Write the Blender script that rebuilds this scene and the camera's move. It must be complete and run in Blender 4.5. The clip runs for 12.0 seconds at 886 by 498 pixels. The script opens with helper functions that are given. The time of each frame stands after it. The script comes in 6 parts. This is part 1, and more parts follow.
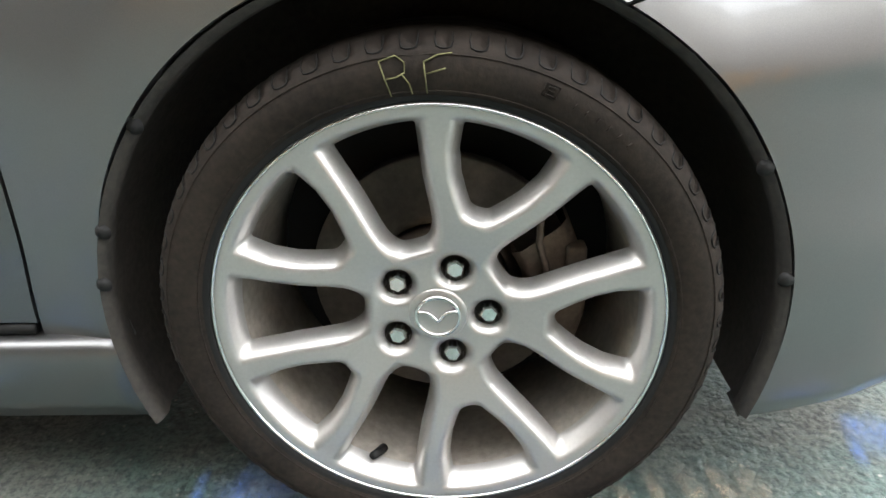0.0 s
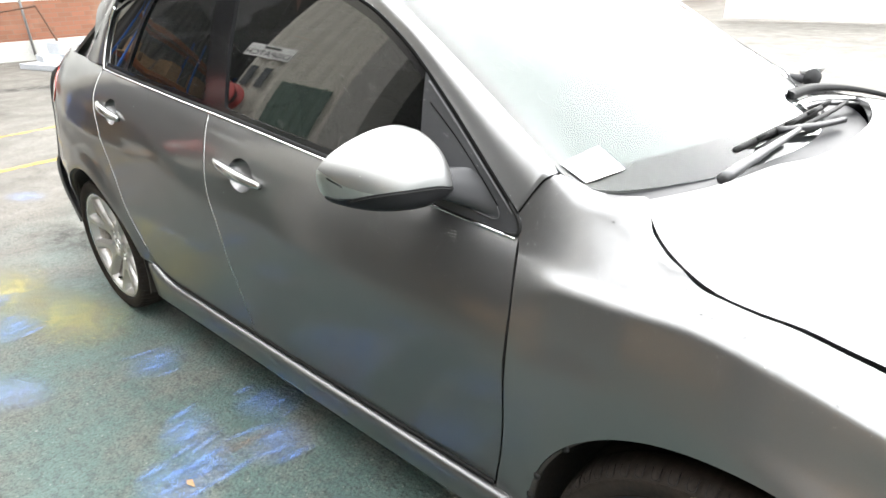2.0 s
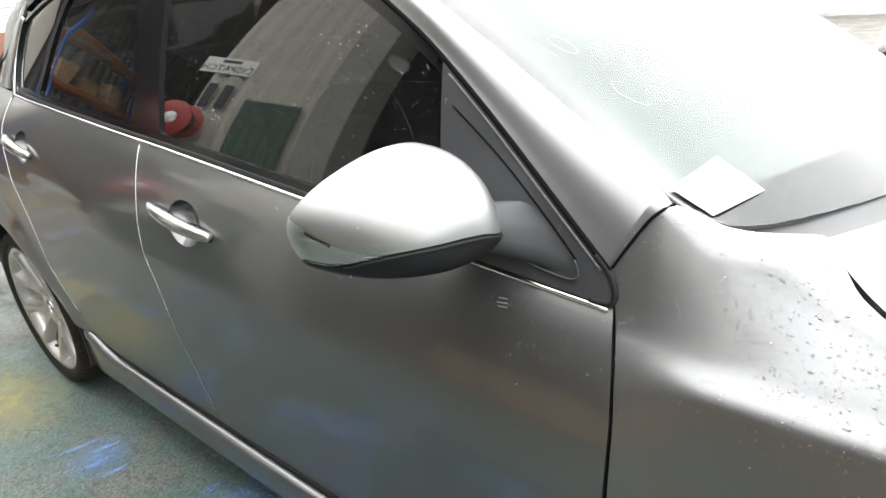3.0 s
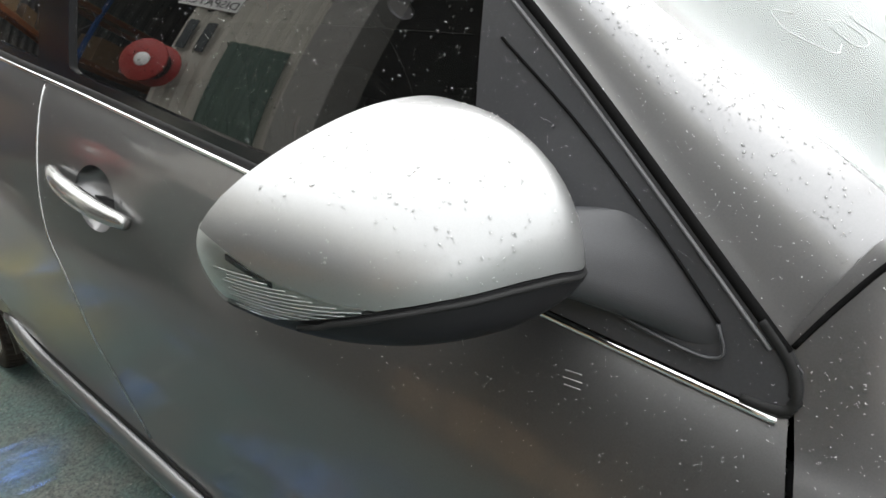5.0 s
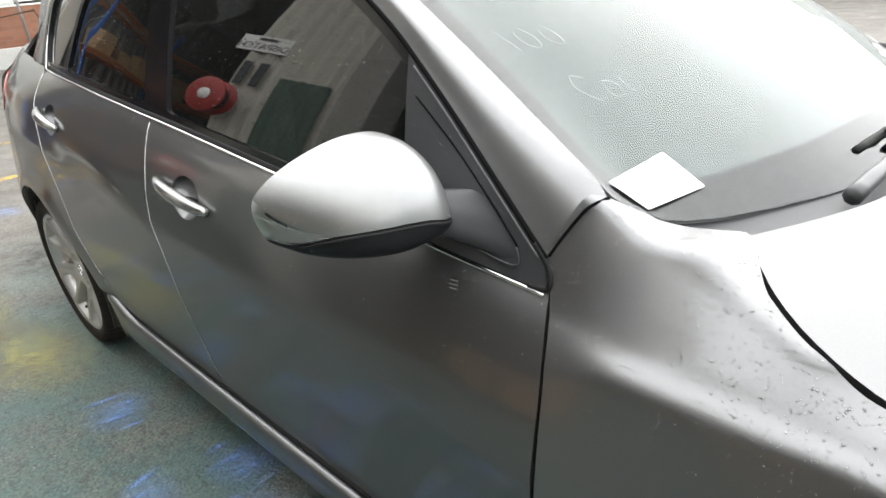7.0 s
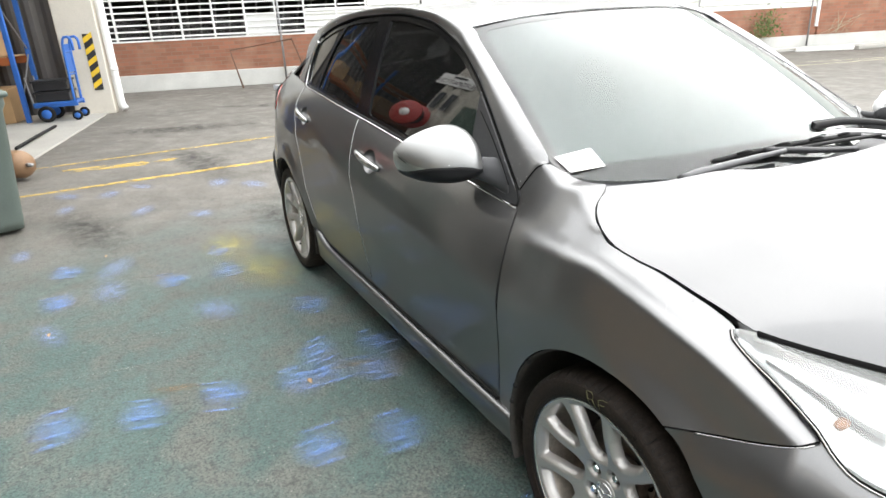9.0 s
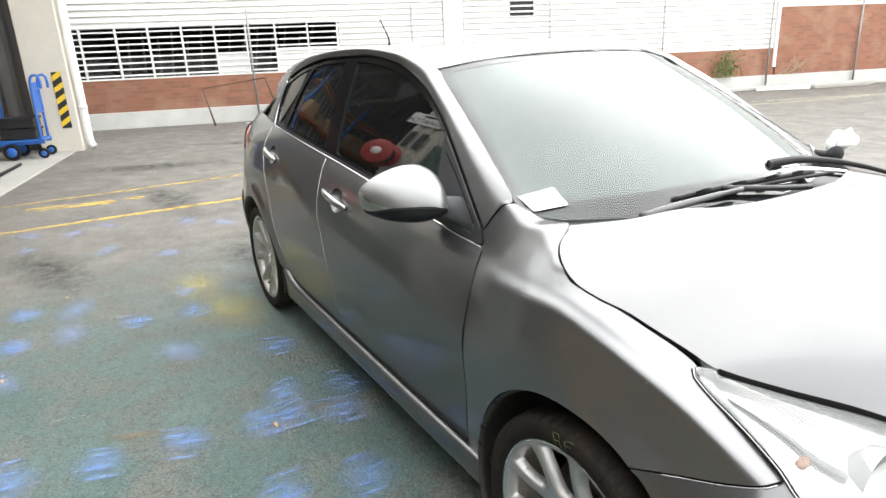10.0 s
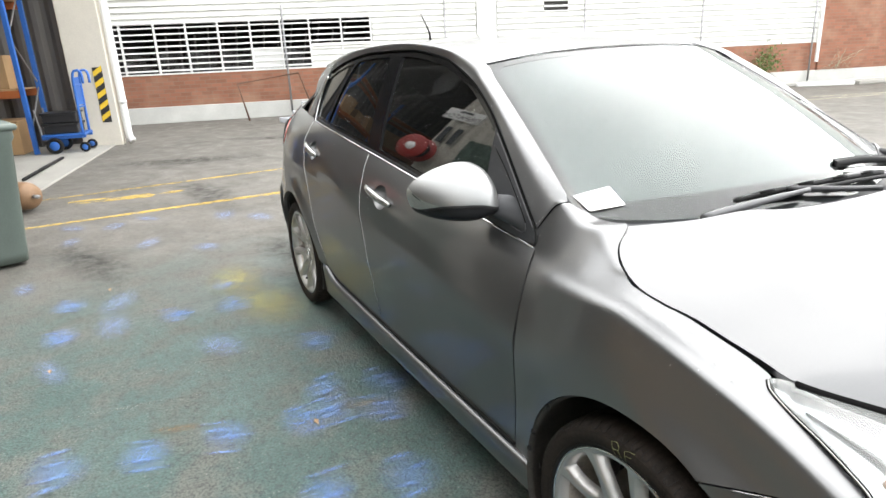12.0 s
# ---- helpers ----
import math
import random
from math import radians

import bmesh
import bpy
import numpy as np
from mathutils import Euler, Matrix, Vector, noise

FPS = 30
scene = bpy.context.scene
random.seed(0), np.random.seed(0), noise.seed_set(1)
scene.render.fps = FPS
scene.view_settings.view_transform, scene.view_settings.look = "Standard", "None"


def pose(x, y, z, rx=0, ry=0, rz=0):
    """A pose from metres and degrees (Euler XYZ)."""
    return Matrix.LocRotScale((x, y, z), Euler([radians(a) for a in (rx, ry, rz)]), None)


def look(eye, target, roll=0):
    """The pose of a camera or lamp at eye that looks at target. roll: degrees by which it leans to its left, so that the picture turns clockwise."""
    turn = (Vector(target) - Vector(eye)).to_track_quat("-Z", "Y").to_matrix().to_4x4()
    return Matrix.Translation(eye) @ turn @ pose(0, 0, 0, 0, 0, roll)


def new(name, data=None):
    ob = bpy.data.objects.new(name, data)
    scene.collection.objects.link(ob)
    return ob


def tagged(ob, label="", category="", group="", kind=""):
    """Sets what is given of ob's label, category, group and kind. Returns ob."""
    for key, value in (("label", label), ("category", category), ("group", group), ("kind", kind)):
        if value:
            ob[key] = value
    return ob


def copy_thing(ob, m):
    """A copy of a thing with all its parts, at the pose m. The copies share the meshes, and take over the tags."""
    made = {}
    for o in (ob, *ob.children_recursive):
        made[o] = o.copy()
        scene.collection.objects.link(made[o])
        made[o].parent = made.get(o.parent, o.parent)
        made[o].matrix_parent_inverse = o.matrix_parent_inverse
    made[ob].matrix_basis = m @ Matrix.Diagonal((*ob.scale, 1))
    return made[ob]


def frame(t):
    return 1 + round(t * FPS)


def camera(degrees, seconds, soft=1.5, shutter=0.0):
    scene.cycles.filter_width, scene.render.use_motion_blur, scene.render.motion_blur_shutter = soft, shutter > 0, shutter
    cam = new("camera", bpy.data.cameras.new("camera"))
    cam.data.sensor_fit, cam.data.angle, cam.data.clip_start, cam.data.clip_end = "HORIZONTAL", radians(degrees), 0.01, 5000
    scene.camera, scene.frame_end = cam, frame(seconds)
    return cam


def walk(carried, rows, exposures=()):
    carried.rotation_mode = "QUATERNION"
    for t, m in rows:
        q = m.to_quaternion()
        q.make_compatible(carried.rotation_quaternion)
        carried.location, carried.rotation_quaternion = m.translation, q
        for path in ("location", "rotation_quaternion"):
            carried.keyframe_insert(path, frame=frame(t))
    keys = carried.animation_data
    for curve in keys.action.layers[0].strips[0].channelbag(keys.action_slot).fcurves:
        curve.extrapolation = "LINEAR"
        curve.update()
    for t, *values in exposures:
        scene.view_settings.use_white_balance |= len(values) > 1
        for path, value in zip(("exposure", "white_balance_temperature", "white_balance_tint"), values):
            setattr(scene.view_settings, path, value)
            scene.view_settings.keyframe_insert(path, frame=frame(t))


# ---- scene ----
cam = camera(71.1, 12.0)
PATH = [
    (0, (0.052, -1.429, 0.66), (-0.076, 0.386, -0.17), -3.2),
    (0.5, (0.056, -1.518, 0.876), (-0.082, 0.105, -0.285), -0.5),
    (0.8, (0.064, -1.607, 1.054), (-0.023, -0.088, -0.244), 1.1),
    (1, (0.107, -1.66, 1.152), (-0.23, -0.171, -0.141), -4.1),
    (1.2, (0.108, -1.675, 1.259), (-0.438, -0.197, 0.027), -5.1),
    (1.5, (0.184, -1.688, 1.349), (-0.801, -0.286, 0.318), -5.5),
    (2, (0.197, -1.666, 1.382), (-1.058, -0.349, 0.552), -2.7),
    (2.5, (0.035, -1.546, 1.352), (-1.219, -0.175, 0.61), -6.6),
    (3, (-0.171, -1.4, 1.283), (-1.382, -0.019, 0.491), -5.4),
    (3.2, (-0.246, -1.333, 1.253), (-1.508, 0.002, 0.462), -3.0),
    (4.8, (-0.426, -1.16, 1.193), (-1.591, 0.194, 0.292), -2.3),
    (5, (-0.426, -1.156, 1.195), (-1.585, 0.204, 0.296), -2.4),
    (5.5, (-0.415, -1.152, 1.203), (-1.574, 0.215, 0.316), -2.0),
    (6, (-0.393, -1.152, 1.208), (-1.577, 0.213, 0.351), -2.2),
    (6.5, (-0.292, -1.194, 1.243), (-1.535, 0.134, 0.412), -3.2),
    (7, (-0.05, -1.356, 1.305), (-1.337, -0.083, 0.454), -5.1),
    (7.2, (0.062, -1.426, 1.347), (-1.32, -0.292, 0.451), -6.7),
    (7.5, (0.243, -1.504, 1.36), (-1.296, -0.523, 0.541), -4.4),
    (7.7, (0.374, -1.53, 1.35), (-1.265, -0.685, 0.576), -3.7),
    (9.3, (0.9, -1.706, 1.402), (-0.759, -0.819, 0.725), -2.3),
    (9.5, (0.879, -1.676, 1.4), (-0.765, -0.731, 0.767), -2.4),
    (10, (0.884, -1.666, 1.404), (-0.766, -0.712, 0.8), -2.5),
    (10.5, (0.884, -1.677, 1.411), (-0.79, -0.748, 0.833), -2.6),
    (11, (0.871, -1.68, 1.41), (-0.805, -0.75, 0.838), -2.9),
    (11.5, (0.849, -1.683, 1.408), (-0.828, -0.755, 0.835), -2.8),
    (12, (0.819, -1.701, 1.405), (-0.872, -0.827, 0.791), -2.6),
]
walk(cam, [(t, look(eye, target, roll)) for t, eye, target, roll in PATH],
     [(0, 1.2), (0.5, 1.4), (1.0, 1.4), (1.5, 1.15), (2.0, 0.88), (2.5, 0.78), (3.0, 0.72), (5.0, 0.22), (6.0, 0.15), (6.5, 0.15), (7.0, 0.22), (7.5, 0.2), (9.5, 0.25), (12.0, 0.25)])

# ---- light ----
world = bpy.data.worlds.new("overcast_sky")
scene.world = world
world.use_nodes = True
wn, wl = world.node_tree.nodes, world.node_tree.links
wn.clear()
sky = wn.new("ShaderNodeTexSky")
sky.sky_type = "NISHITA"
sky.sun_disc = False
sky.sun_elevation, sky.sun_rotation = radians(46), radians(-18)
sky.dust_density, sky.air_density = 4.0, 1.0
cloud = wn.new("ShaderNodeMix")
cloud.data_type = "RGBA"
cloud.inputs[0].default_value = 0.85
cloud.inputs[7].default_value = (36.0, 36.6, 37.0, 1)
wl.new(sky.outputs[0], cloud.inputs[6])
bg = wn.new("ShaderNodeBackground")
bg.inputs[1].default_value = 0.1
wout = wn.new("ShaderNodeOutputWorld")
wl.new(cloud.outputs[2], bg.inputs[0])
wl.new(bg.outputs[0], wout.inputs[0])
sun_data = bpy.data.lights.new("sun", "SUN")
sun_data.energy, sun_data.angle, sun_data.color = 3.4, radians(110), (1.0, 0.98, 0.95)
sun = new("sun", sun_data)
sun.matrix_world = look((0, 0, 0), (0.22, -0.66, -0.72))


# ---- materials ----
def material(name, color, rough=0.6, metal=0.0, vary=0.12, scale=8.0, fine=120.0, bump=0.0, bump_scale=200.0, coat=0.0, spec=0.5, tint=None, island=0.0):
    """A procedural surface: base colour varied at two scales, with fine relief."""
    m = bpy.data.materials.new(name)
    m.use_nodes = True
    n, l = m.node_tree.nodes, m.node_tree.links
    b = n["Principled BSDF"]
    b.inputs["Roughness"].default_value = rough
    b.inputs["Metallic"].default_value = metal
    b.inputs["Coat Weight"].default_value = coat
    b.inputs["Coat Roughness"].default_value = 0.04
    b.inputs["Specular IOR Level"].default_value = spec
    tc = n.new("ShaderNodeTexCoord")
    big, small = n.new("ShaderNodeTexNoise"), n.new("ShaderNodeTexNoise")
    big.inputs["Scale"].default_value, small.inputs["Scale"].default_value = scale, fine
    big.inputs["Detail"].default_value, small.inputs["Detail"].default_value = 5, 3
    l.new(tc.outputs["Object"], big.inputs["Vector"])
    l.new(tc.outputs["Object"], small.inputs["Vector"])
    add = n.new("ShaderNodeMath")
    add.operation = "ADD"
    l.new(big.outputs["Fac"], add.inputs[0])
    l.new(small.outputs["Fac"], add.inputs[1])
    ramp = n.new("ShaderNodeMapRange")
    ramp.inputs[1].default_value, ramp.inputs[2].default_value = 0.6, 1.4
    l.new(add.outputs[0], ramp.inputs[0])
    mix = n.new("ShaderNodeMix")
    mix.data_type = "RGBA"
    c = Vector(color)
    t = Vector(tint) if tint else c
    mix.inputs[6].default_value = (*(c * (1 - vary)), 1)
    mix.inputs[7].default_value = (*(t * (1 + vary)), 1)
    l.new(ramp.outputs[0], mix.inputs[0])
    out = mix.outputs[2]
    if island:
        info = n.new("ShaderNodeObjectInfo")
        hsv = n.new("ShaderNodeHueSaturation")
        rr = n.new("ShaderNodeMapRange")
        rr.inputs[3].default_value, rr.inputs[4].default_value = 1 - island, 1 + island
        l.new(info.outputs["Random"], rr.inputs[0])
        l.new(rr.outputs[0], hsv.inputs["Value"])
        l.new(out, hsv.inputs["Color"])
        out = hsv.outputs[0]
    l.new(out, b.inputs["Base Color"])
    if bump:
        bn, bm_ = n.new("ShaderNodeTexNoise"), n.new("ShaderNodeBump")
        bn.inputs["Scale"].default_value, bn.inputs["Detail"].default_value = bump_scale, 4
        bm_.inputs["Strength"].default_value, bm_.inputs["Distance"].default_value = bump, 0.004
        l.new(tc.outputs["Object"], bn.inputs["Vector"])
        l.new(bn.outputs["Fac"], bm_.inputs["Height"])
        l.new(bm_.outputs["Normal"], b.inputs["Normal"])
    return m


def glass(name, tint, gloss=1.0, haze=0.0):
    """A thin pane: tinted clear glass with Fresnel gloss."""
    m = bpy.data.materials.new(name)
    m.use_nodes = True
    n, l = m.node_tree.nodes, m.node_tree.links
    n.clear()
    clear, shine, fres, mixs, out = (n.new("ShaderNode" + k) for k in ("BsdfTransparent", "BsdfGlossy", "Fresnel", "MixShader", "OutputMaterial"))
    clear.inputs[0].default_value = (*tint, 1)
    shine.inputs["Roughness"].default_value = 0.015
    shine.inputs["Color"].default_value = (gloss, gloss, gloss, 1)
    fres.inputs["IOR"].default_value = 1.6
    l.new(fres.outputs[0], mixs.inputs[0])
    l.new(clear.outputs[0], mixs.inputs[1])
    l.new(shine.outputs[0], mixs.inputs[2])
    last = mixs
    if haze:
        film, over, tex, spread, rng = (n.new("ShaderNode" + k) for k in ("BsdfDiffuse", "MixShader", "TexNoise", "TexCoord", "MapRange"))
        film.inputs[0].default_value = (0.78, 0.8, 0.78, 1)
        tex.inputs["Scale"].default_value, tex.inputs["Detail"].default_value = 3.5, 6
        rng.inputs[1].default_value, rng.inputs[2].default_value = 0.3, 0.7
        rng.inputs[3].default_value, rng.inputs[4].default_value = haze * 0.6, haze * 1.3
        l.new(spread.outputs["Object"], tex.inputs["Vector"])
        l.new(tex.outputs["Fac"], rng.inputs[0])
        l.new(rng.outputs[0], over.inputs[0])
        l.new(mixs.outputs[0], over.inputs[1])
        l.new(film.outputs[0], over.inputs[2])
        last = over
    l.new(last.outputs[0], out.inputs[0])
    return m


PAINT = material("gunmetal_paint", (0.15, 0.15, 0.151), 0.36, 1.0, 0.11, 3.0, 900.0, 0.03, 900.0, coat=1.0)


def two_lobes(m, rough, share, gain, film=0.05):
    """Adds a second, wider lobe of metal flakes to a lacquered paint."""
    n, l = m.node_tree.nodes, m.node_tree.links
    first, out = n["Principled BSDF"], n["Material Output"]
    wide, blend, up = n.new("ShaderNodeBsdfPrincipled"), n.new("ShaderNodeMixShader"), n.new("ShaderNodeMix")
    for b in (first, wide):
        b.inputs["Metallic"].default_value = 1.0
        b.inputs["Coat Weight"].default_value, b.inputs["Coat Roughness"].default_value = 0.9, film
        b.inputs["Specular Tint"].default_value = (0.55, 0.55, 0.55, 1)
    wide.inputs["Roughness"].default_value = rough
    up.data_type, up.blend_type = "RGBA", "MULTIPLY"
    up.inputs[0].default_value, up.inputs[7].default_value = 1.0, (gain, gain, gain, 1)
    l.new(first.inputs["Base Color"].links[0].from_socket, up.inputs[6])
    l.new(up.outputs[2], wide.inputs["Base Color"])
    l.new(first.inputs["Normal"].links[0].from_socket, wide.inputs["Normal"])
    blend.inputs[0].default_value = share
    l.new(first.outputs[0], blend.inputs[1])
    l.new(wide.outputs[0], blend.inputs[2])
    l.new(blend.outputs[0], out.inputs[0])


two_lobes(PAINT, 0.62, 0.3, 1.4, 0.08)
# rain-beaded wing and pillar paint, base lightened to paint in extra sky light
LITRAINPAINT = material("rain_beaded_gunmetal_paint", (0.185, 0.185, 0.186), 0.36, 1.0, 0.09, 3.0, 900.0, 0.03, 900.0, coat=0.9)
two_lobes(LITRAINPAINT, 0.62, 0.35, 1.3, 0.16)
# wet mirror cap paint, its base lightened to paint in the sky on it
LITWETPAINT = material("rain_filmed_gunmetal_paint", (0.3, 0.302, 0.3), 0.36, 1.0, 0.05, 3.0, 900.0, 0.02, 900.0, coat=0.9)
two_lobes(LITWETPAINT, 0.66, 0.5, 1.2, 0.24)
# lighter grey that paints the sky highlight on the triangle's raised edge
EDGELIGHT = material("rubbed_grey_plastic", (0.12, 0.12, 0.125), 0.3, 0.0, 0.1, 20.0, 400.0)
HANDLE = material("silver_handle_paint", (0.3, 0.3, 0.29), 0.22, 0.8, 0.04, 9.0, 500.0, coat=0.6)
TRIM = material("satin_black_trim", (0.02, 0.02, 0.022), 0.4, 0.0, 0.15, 6.0, 300.0, 0.08, 500.0, spec=0.4)
PLASTIC = material("grained_grey_plastic", (0.034, 0.035, 0.038), 0.46, 0.0, 0.15, 12.0, 500.0, 0.1, 1400.0, spec=0.5)
RUBBER = material("black_rubber", (0.014, 0.014, 0.014), 0.55, 0.0, 0.2, 9.0, 300.0, 0.05, 400.0, spec=0.15)
DARK = material("black_underbody", (0.012, 0.012, 0.013), 0.85, 0.0, 0.2, 5.0, 90.0)
TYRE = material("tyre_rubber", (0.012, 0.0098, 0.0085), 0.75, 0.0, 0.3, 14.0, 160.0, 0.1, 320.0, spec=0.17, tint=(0.024, 0.0185, 0.0148))
ALLOY = material("silver_alloy_paint", (0.45, 0.436, 0.422), 0.36, 0.72, 0.06, 6.0, 260.0, 0.05, 500.0, coat=0.3)
BARREL = material("brake_dusted_alloy", (0.42, 0.38, 0.33), 0.45, 0.5, 0.3, 14.0, 90.0, 0.1, 200.0)
CHROME = material("bright_metal", (0.75, 0.75, 0.75), 0.12, 1.0, 0.03, 20.0, 300.0)
DISC = material("worn_brake_steel", (0.2, 0.18, 0.16), 0.42, 0.8, 0.25, 20.0, 120.0, 0.1, 300.0)
RUST = material("brake_caliper_iron", (0.13, 0.1, 0.08), 0.7, 0.3, 0.3, 30.0, 120.0, 0.2, 200.0)
TINT = glass("tinted_side_glass", (0.05, 0.05, 0.055), haze=0.008)
TINT.node_tree.nodes["Fresnel"].inputs["IOR"].default_value = 1.68
SCREEN = glass("laminated_windscreen", (0.84, 0.88, 0.87))
SCREEN.node_tree.nodes["Fresnel"].inputs["IOR"].default_value = 1.52
# near-black for seals and joints, and for the shade in the lamp gap
GAPBLACK = material("shaded_joint_rubber", (0.005, 0.005, 0.005), 0.9, 0.0, 0.2, 9.0, 300.0, spec=0.05)
GLOSSBLACK = material("gloss_black_window_frame", (0.008, 0.008, 0.009), 0.16, 0.0, 0.15, 9.0, 300.0, spec=0.35)
FOG = material("condensation_film", (0.215, 0.236, 0.23), 0.9, 0.0, 0.22, 3.5, 30.0)
LENS = glass("clear_lens", (0.93, 0.95, 0.95))


# ---- mesh helpers ----
def curve(xs, ys):
    """A smooth function through the points (xs ascending)."""
    xs, ys = np.array(xs, float), np.array(ys, float)
    d = np.diff(ys) / np.diff(xs)
    s = np.concatenate(([d[0]], np.where(d[1:] * d[:-1] > 0, 2 * d[1:] * d[:-1] / (d[1:] + d[:-1] + 1e-12), 0), [d[-1]]))

    def at(x):
        x = np.asarray(x, float)
        i = np.clip(np.searchsorted(xs, x) - 1, 0, len(xs) - 2)
        h = xs[i + 1] - xs[i]
        t = np.clip((x - xs[i]) / h, 0, 1)
        y = (1 + 2 * t) * (1 - t) ** 2 * ys[i] + t * (1 - t) ** 2 * h * s[i] + t * t * (3 - 2 * t) * ys[i + 1] + t * t * (t - 1) * h * s[i + 1]
        return y + np.where(x < xs[0], (x - xs[0]) * s[0], 0) + np.where(x > xs[-1], (x - xs[-1]) * s[-1], 0)
    return at


def spline(points, count):
    """A smooth line of count points through the given ones."""
    p = np.array(points, float)
    k = np.concatenate(([0], np.cumsum(np.linalg.norm(np.diff(p, axis=0), axis=1))))
    k /= k[-1]
    q = np.vstack((2 * p[0] - p[1], p, 2 * p[-1] - p[-2]))
    out = []
    for t in np.linspace(0, 1, count):
        i = min(max(np.searchsorted(k, t) - 1, 0), len(p) - 2)
        u = (t - k[i]) / (k[i + 1] - k[i])
        a, b, c, d = q[i], q[i + 1], q[i + 2], q[i + 3]
        out.append(0.5 * (2 * b + (c - a) * u + (2 * a - 5 * b + 4 * c - d) * u * u + (3 * b - a - 3 * c + d) * u ** 3))
    return np.array(out)


def make(name, verts, faces, mat, parent=None, smooth=True, label="", at=None):
    me = bpy.data.meshes.new(name)
    me.from_pydata([tuple(map(float, v)) for v in verts], [], [tuple(f) for f in faces])
    me.materials.append(mat)
    if smooth:
        me.polygons.foreach_set("use_smooth", [True] * len(me.polygons))
    me.update()
    ob = new(name, me)
    if at is not None:
        ob.location = at
    if parent is not None:
        ob.parent = parent
    if label:
        ob["label"] = label
    return ob


def part(name, bm, mat, parent=None, label="", smooth=False, at=None):
    me = bpy.data.meshes.new(name)
    bm.to_mesh(me)
    bm.free()
    me.materials.append(mat)
    if smooth:
        me.polygons.foreach_set("use_smooth", [True] * len(me.polygons))
    ob = new(name, me)
    if at is not None:
        ob.location = at
    if parent is not None:
        ob.parent = parent
    if label:
        ob["label"] = label
    return ob


def clip_grid(P, fields):
    """Cells of the grid P (rows, columns, 3), cut where a field falls below zero."""
    P = np.asarray(P, float)
    nf = len(fields)
    D = np.concatenate([P] + [np.asarray(f, float)[..., None] for f in fields], axis=2)
    verts, index, faces = [], {}, []

    def add(v):
        key = (round(v[0] * 2e4), round(v[1] * 2e4), round(v[2] * 2e4))
        if key not in index:
            index[key] = len(verts)
            verts.append(v[:3])
        return index[key]
    nu, nv = P.shape[:2]
    for i in range(nu - 1):
        for j in range(nv - 1):
            poly = [D[i, j], D[i + 1, j], D[i + 1, j + 1], D[i, j + 1]]
            for k in range(nf):
                c = 3 + k
                vals = [p[c] for p in poly]
                if min(vals) >= 0:
                    continue
                if max(vals) <= 0:
                    poly = []
                    break
                cut = []
                for a, b in zip(poly, poly[1:] + poly[:1]):
                    if a[c] >= 0:
                        cut.append(a)
                    if a[c] * b[c] < 0:
                        cut.append(a + (b - a) * (a[c] / (a[c] - b[c])))
                poly = cut
                if len(poly) < 3:
                    break
            if len(poly) >= 3:
                f = []
                for v in poly:
                    q = add(v)
                    if q not in f:
                        f.append(q)
                if len(f) >= 3:
                    faces.append(f)
    return np.array(verts), faces


def rimmed(verts, faces, depth, away=None):
    """Adds an inward hem of that depth round the border, with the faces turned outwards from the point away."""
    v = np.array(verts)
    nrm = np.zeros_like(v)
    for f in faces:
        p = v[f]
        n = sum(np.cross(p[i] - p[0], p[i + 1] - p[0]) for i in range(1, len(f) - 1))
        nrm[f] += n
    if away is not None:
        if np.sum(nrm * (v - np.array(away))) < 0:
            faces = [f[::-1] for f in faces]
            nrm = -nrm
    nrm /= np.linalg.norm(nrm, axis=1)[:, None] + 1e-12
    used = {}
    for f in faces:
        for a, b in zip(f, f[1:] + f[:1]):
            used[(a, b)] = 1
    vs, fs, dup, low = list(v), list(faces), {}, {}
    for a, b in used:
        if (b, a) in used:
            continue
        for k in (a, b):
            if k not in dup:
                dup[k] = len(vs)
                vs.append(v[k])
                low[k] = len(vs)
                vs.append(v[k] - nrm[k] * depth)
        fs.append([dup[b], dup[a], low[a], low[b]])
    return vs, fs


MID = (-1.3, 0.0, 0.55)


def panel(name, P, fields, mat, parent, depth=0.014, away=MID, label=""):
    v, f = clip_grid(P, fields)
    v, f = rimmed(v, f, depth, away)
    return make(name, v, f, mat, parent, True, label)


def mirrored(ob, parent=None):
    """The same part for the other side of the car."""
    me = ob.data
    v = [(p.co.x, -p.co.y, p.co.z) for p in me.vertices]
    f = [tuple(p.vertices)[::-1] for p in me.polygons]
    m = make(ob.name.split(".")[0], v, f, me.materials[0], parent or ob.parent, me.polygons[0].use_smooth)
    if "label" in ob:
        m["label"] = ob["label"]
    return m


def tube(points, radius, sides=10, ends=True):
    """Vertices and faces of a round bar along the points; radius may be a list."""
    p = np.array(points, float)
    r = np.full(len(p), radius) if np.isscalar(radius) else np.array(radius, float)
    tan = np.gradient(p, axis=0)
    tan /= np.linalg.norm(tan, axis=1)[:, None] + 1e-12
    ref = np.array((0, 0, 1.0)) if abs(tan[0][2]) < 0.9 else np.array((1.0, 0, 0))
    vs, fs = [], []
    for i in range(len(p)):
        a = np.cross(tan[i], ref)
        a /= np.linalg.norm(a) + 1e-12
        b = np.cross(tan[i], a)
        for k in range(sides):
            t = 2 * math.pi * k / sides
            vs.append(p[i] + r[i] * (math.cos(t) * a + math.sin(t) * b))
    for i in range(len(p) - 1):
        for k in range(sides):
            k2 = (k + 1) % sides
            fs.append((i * sides + k, i * sides + k2, (i + 1) * sides + k2, (i + 1) * sides + k))
    if ends:
        fs.append(tuple(range(sides))[::-1])
        fs.append(tuple((len(p) - 1) * sides + k for k in range(sides)))
    return vs, fs


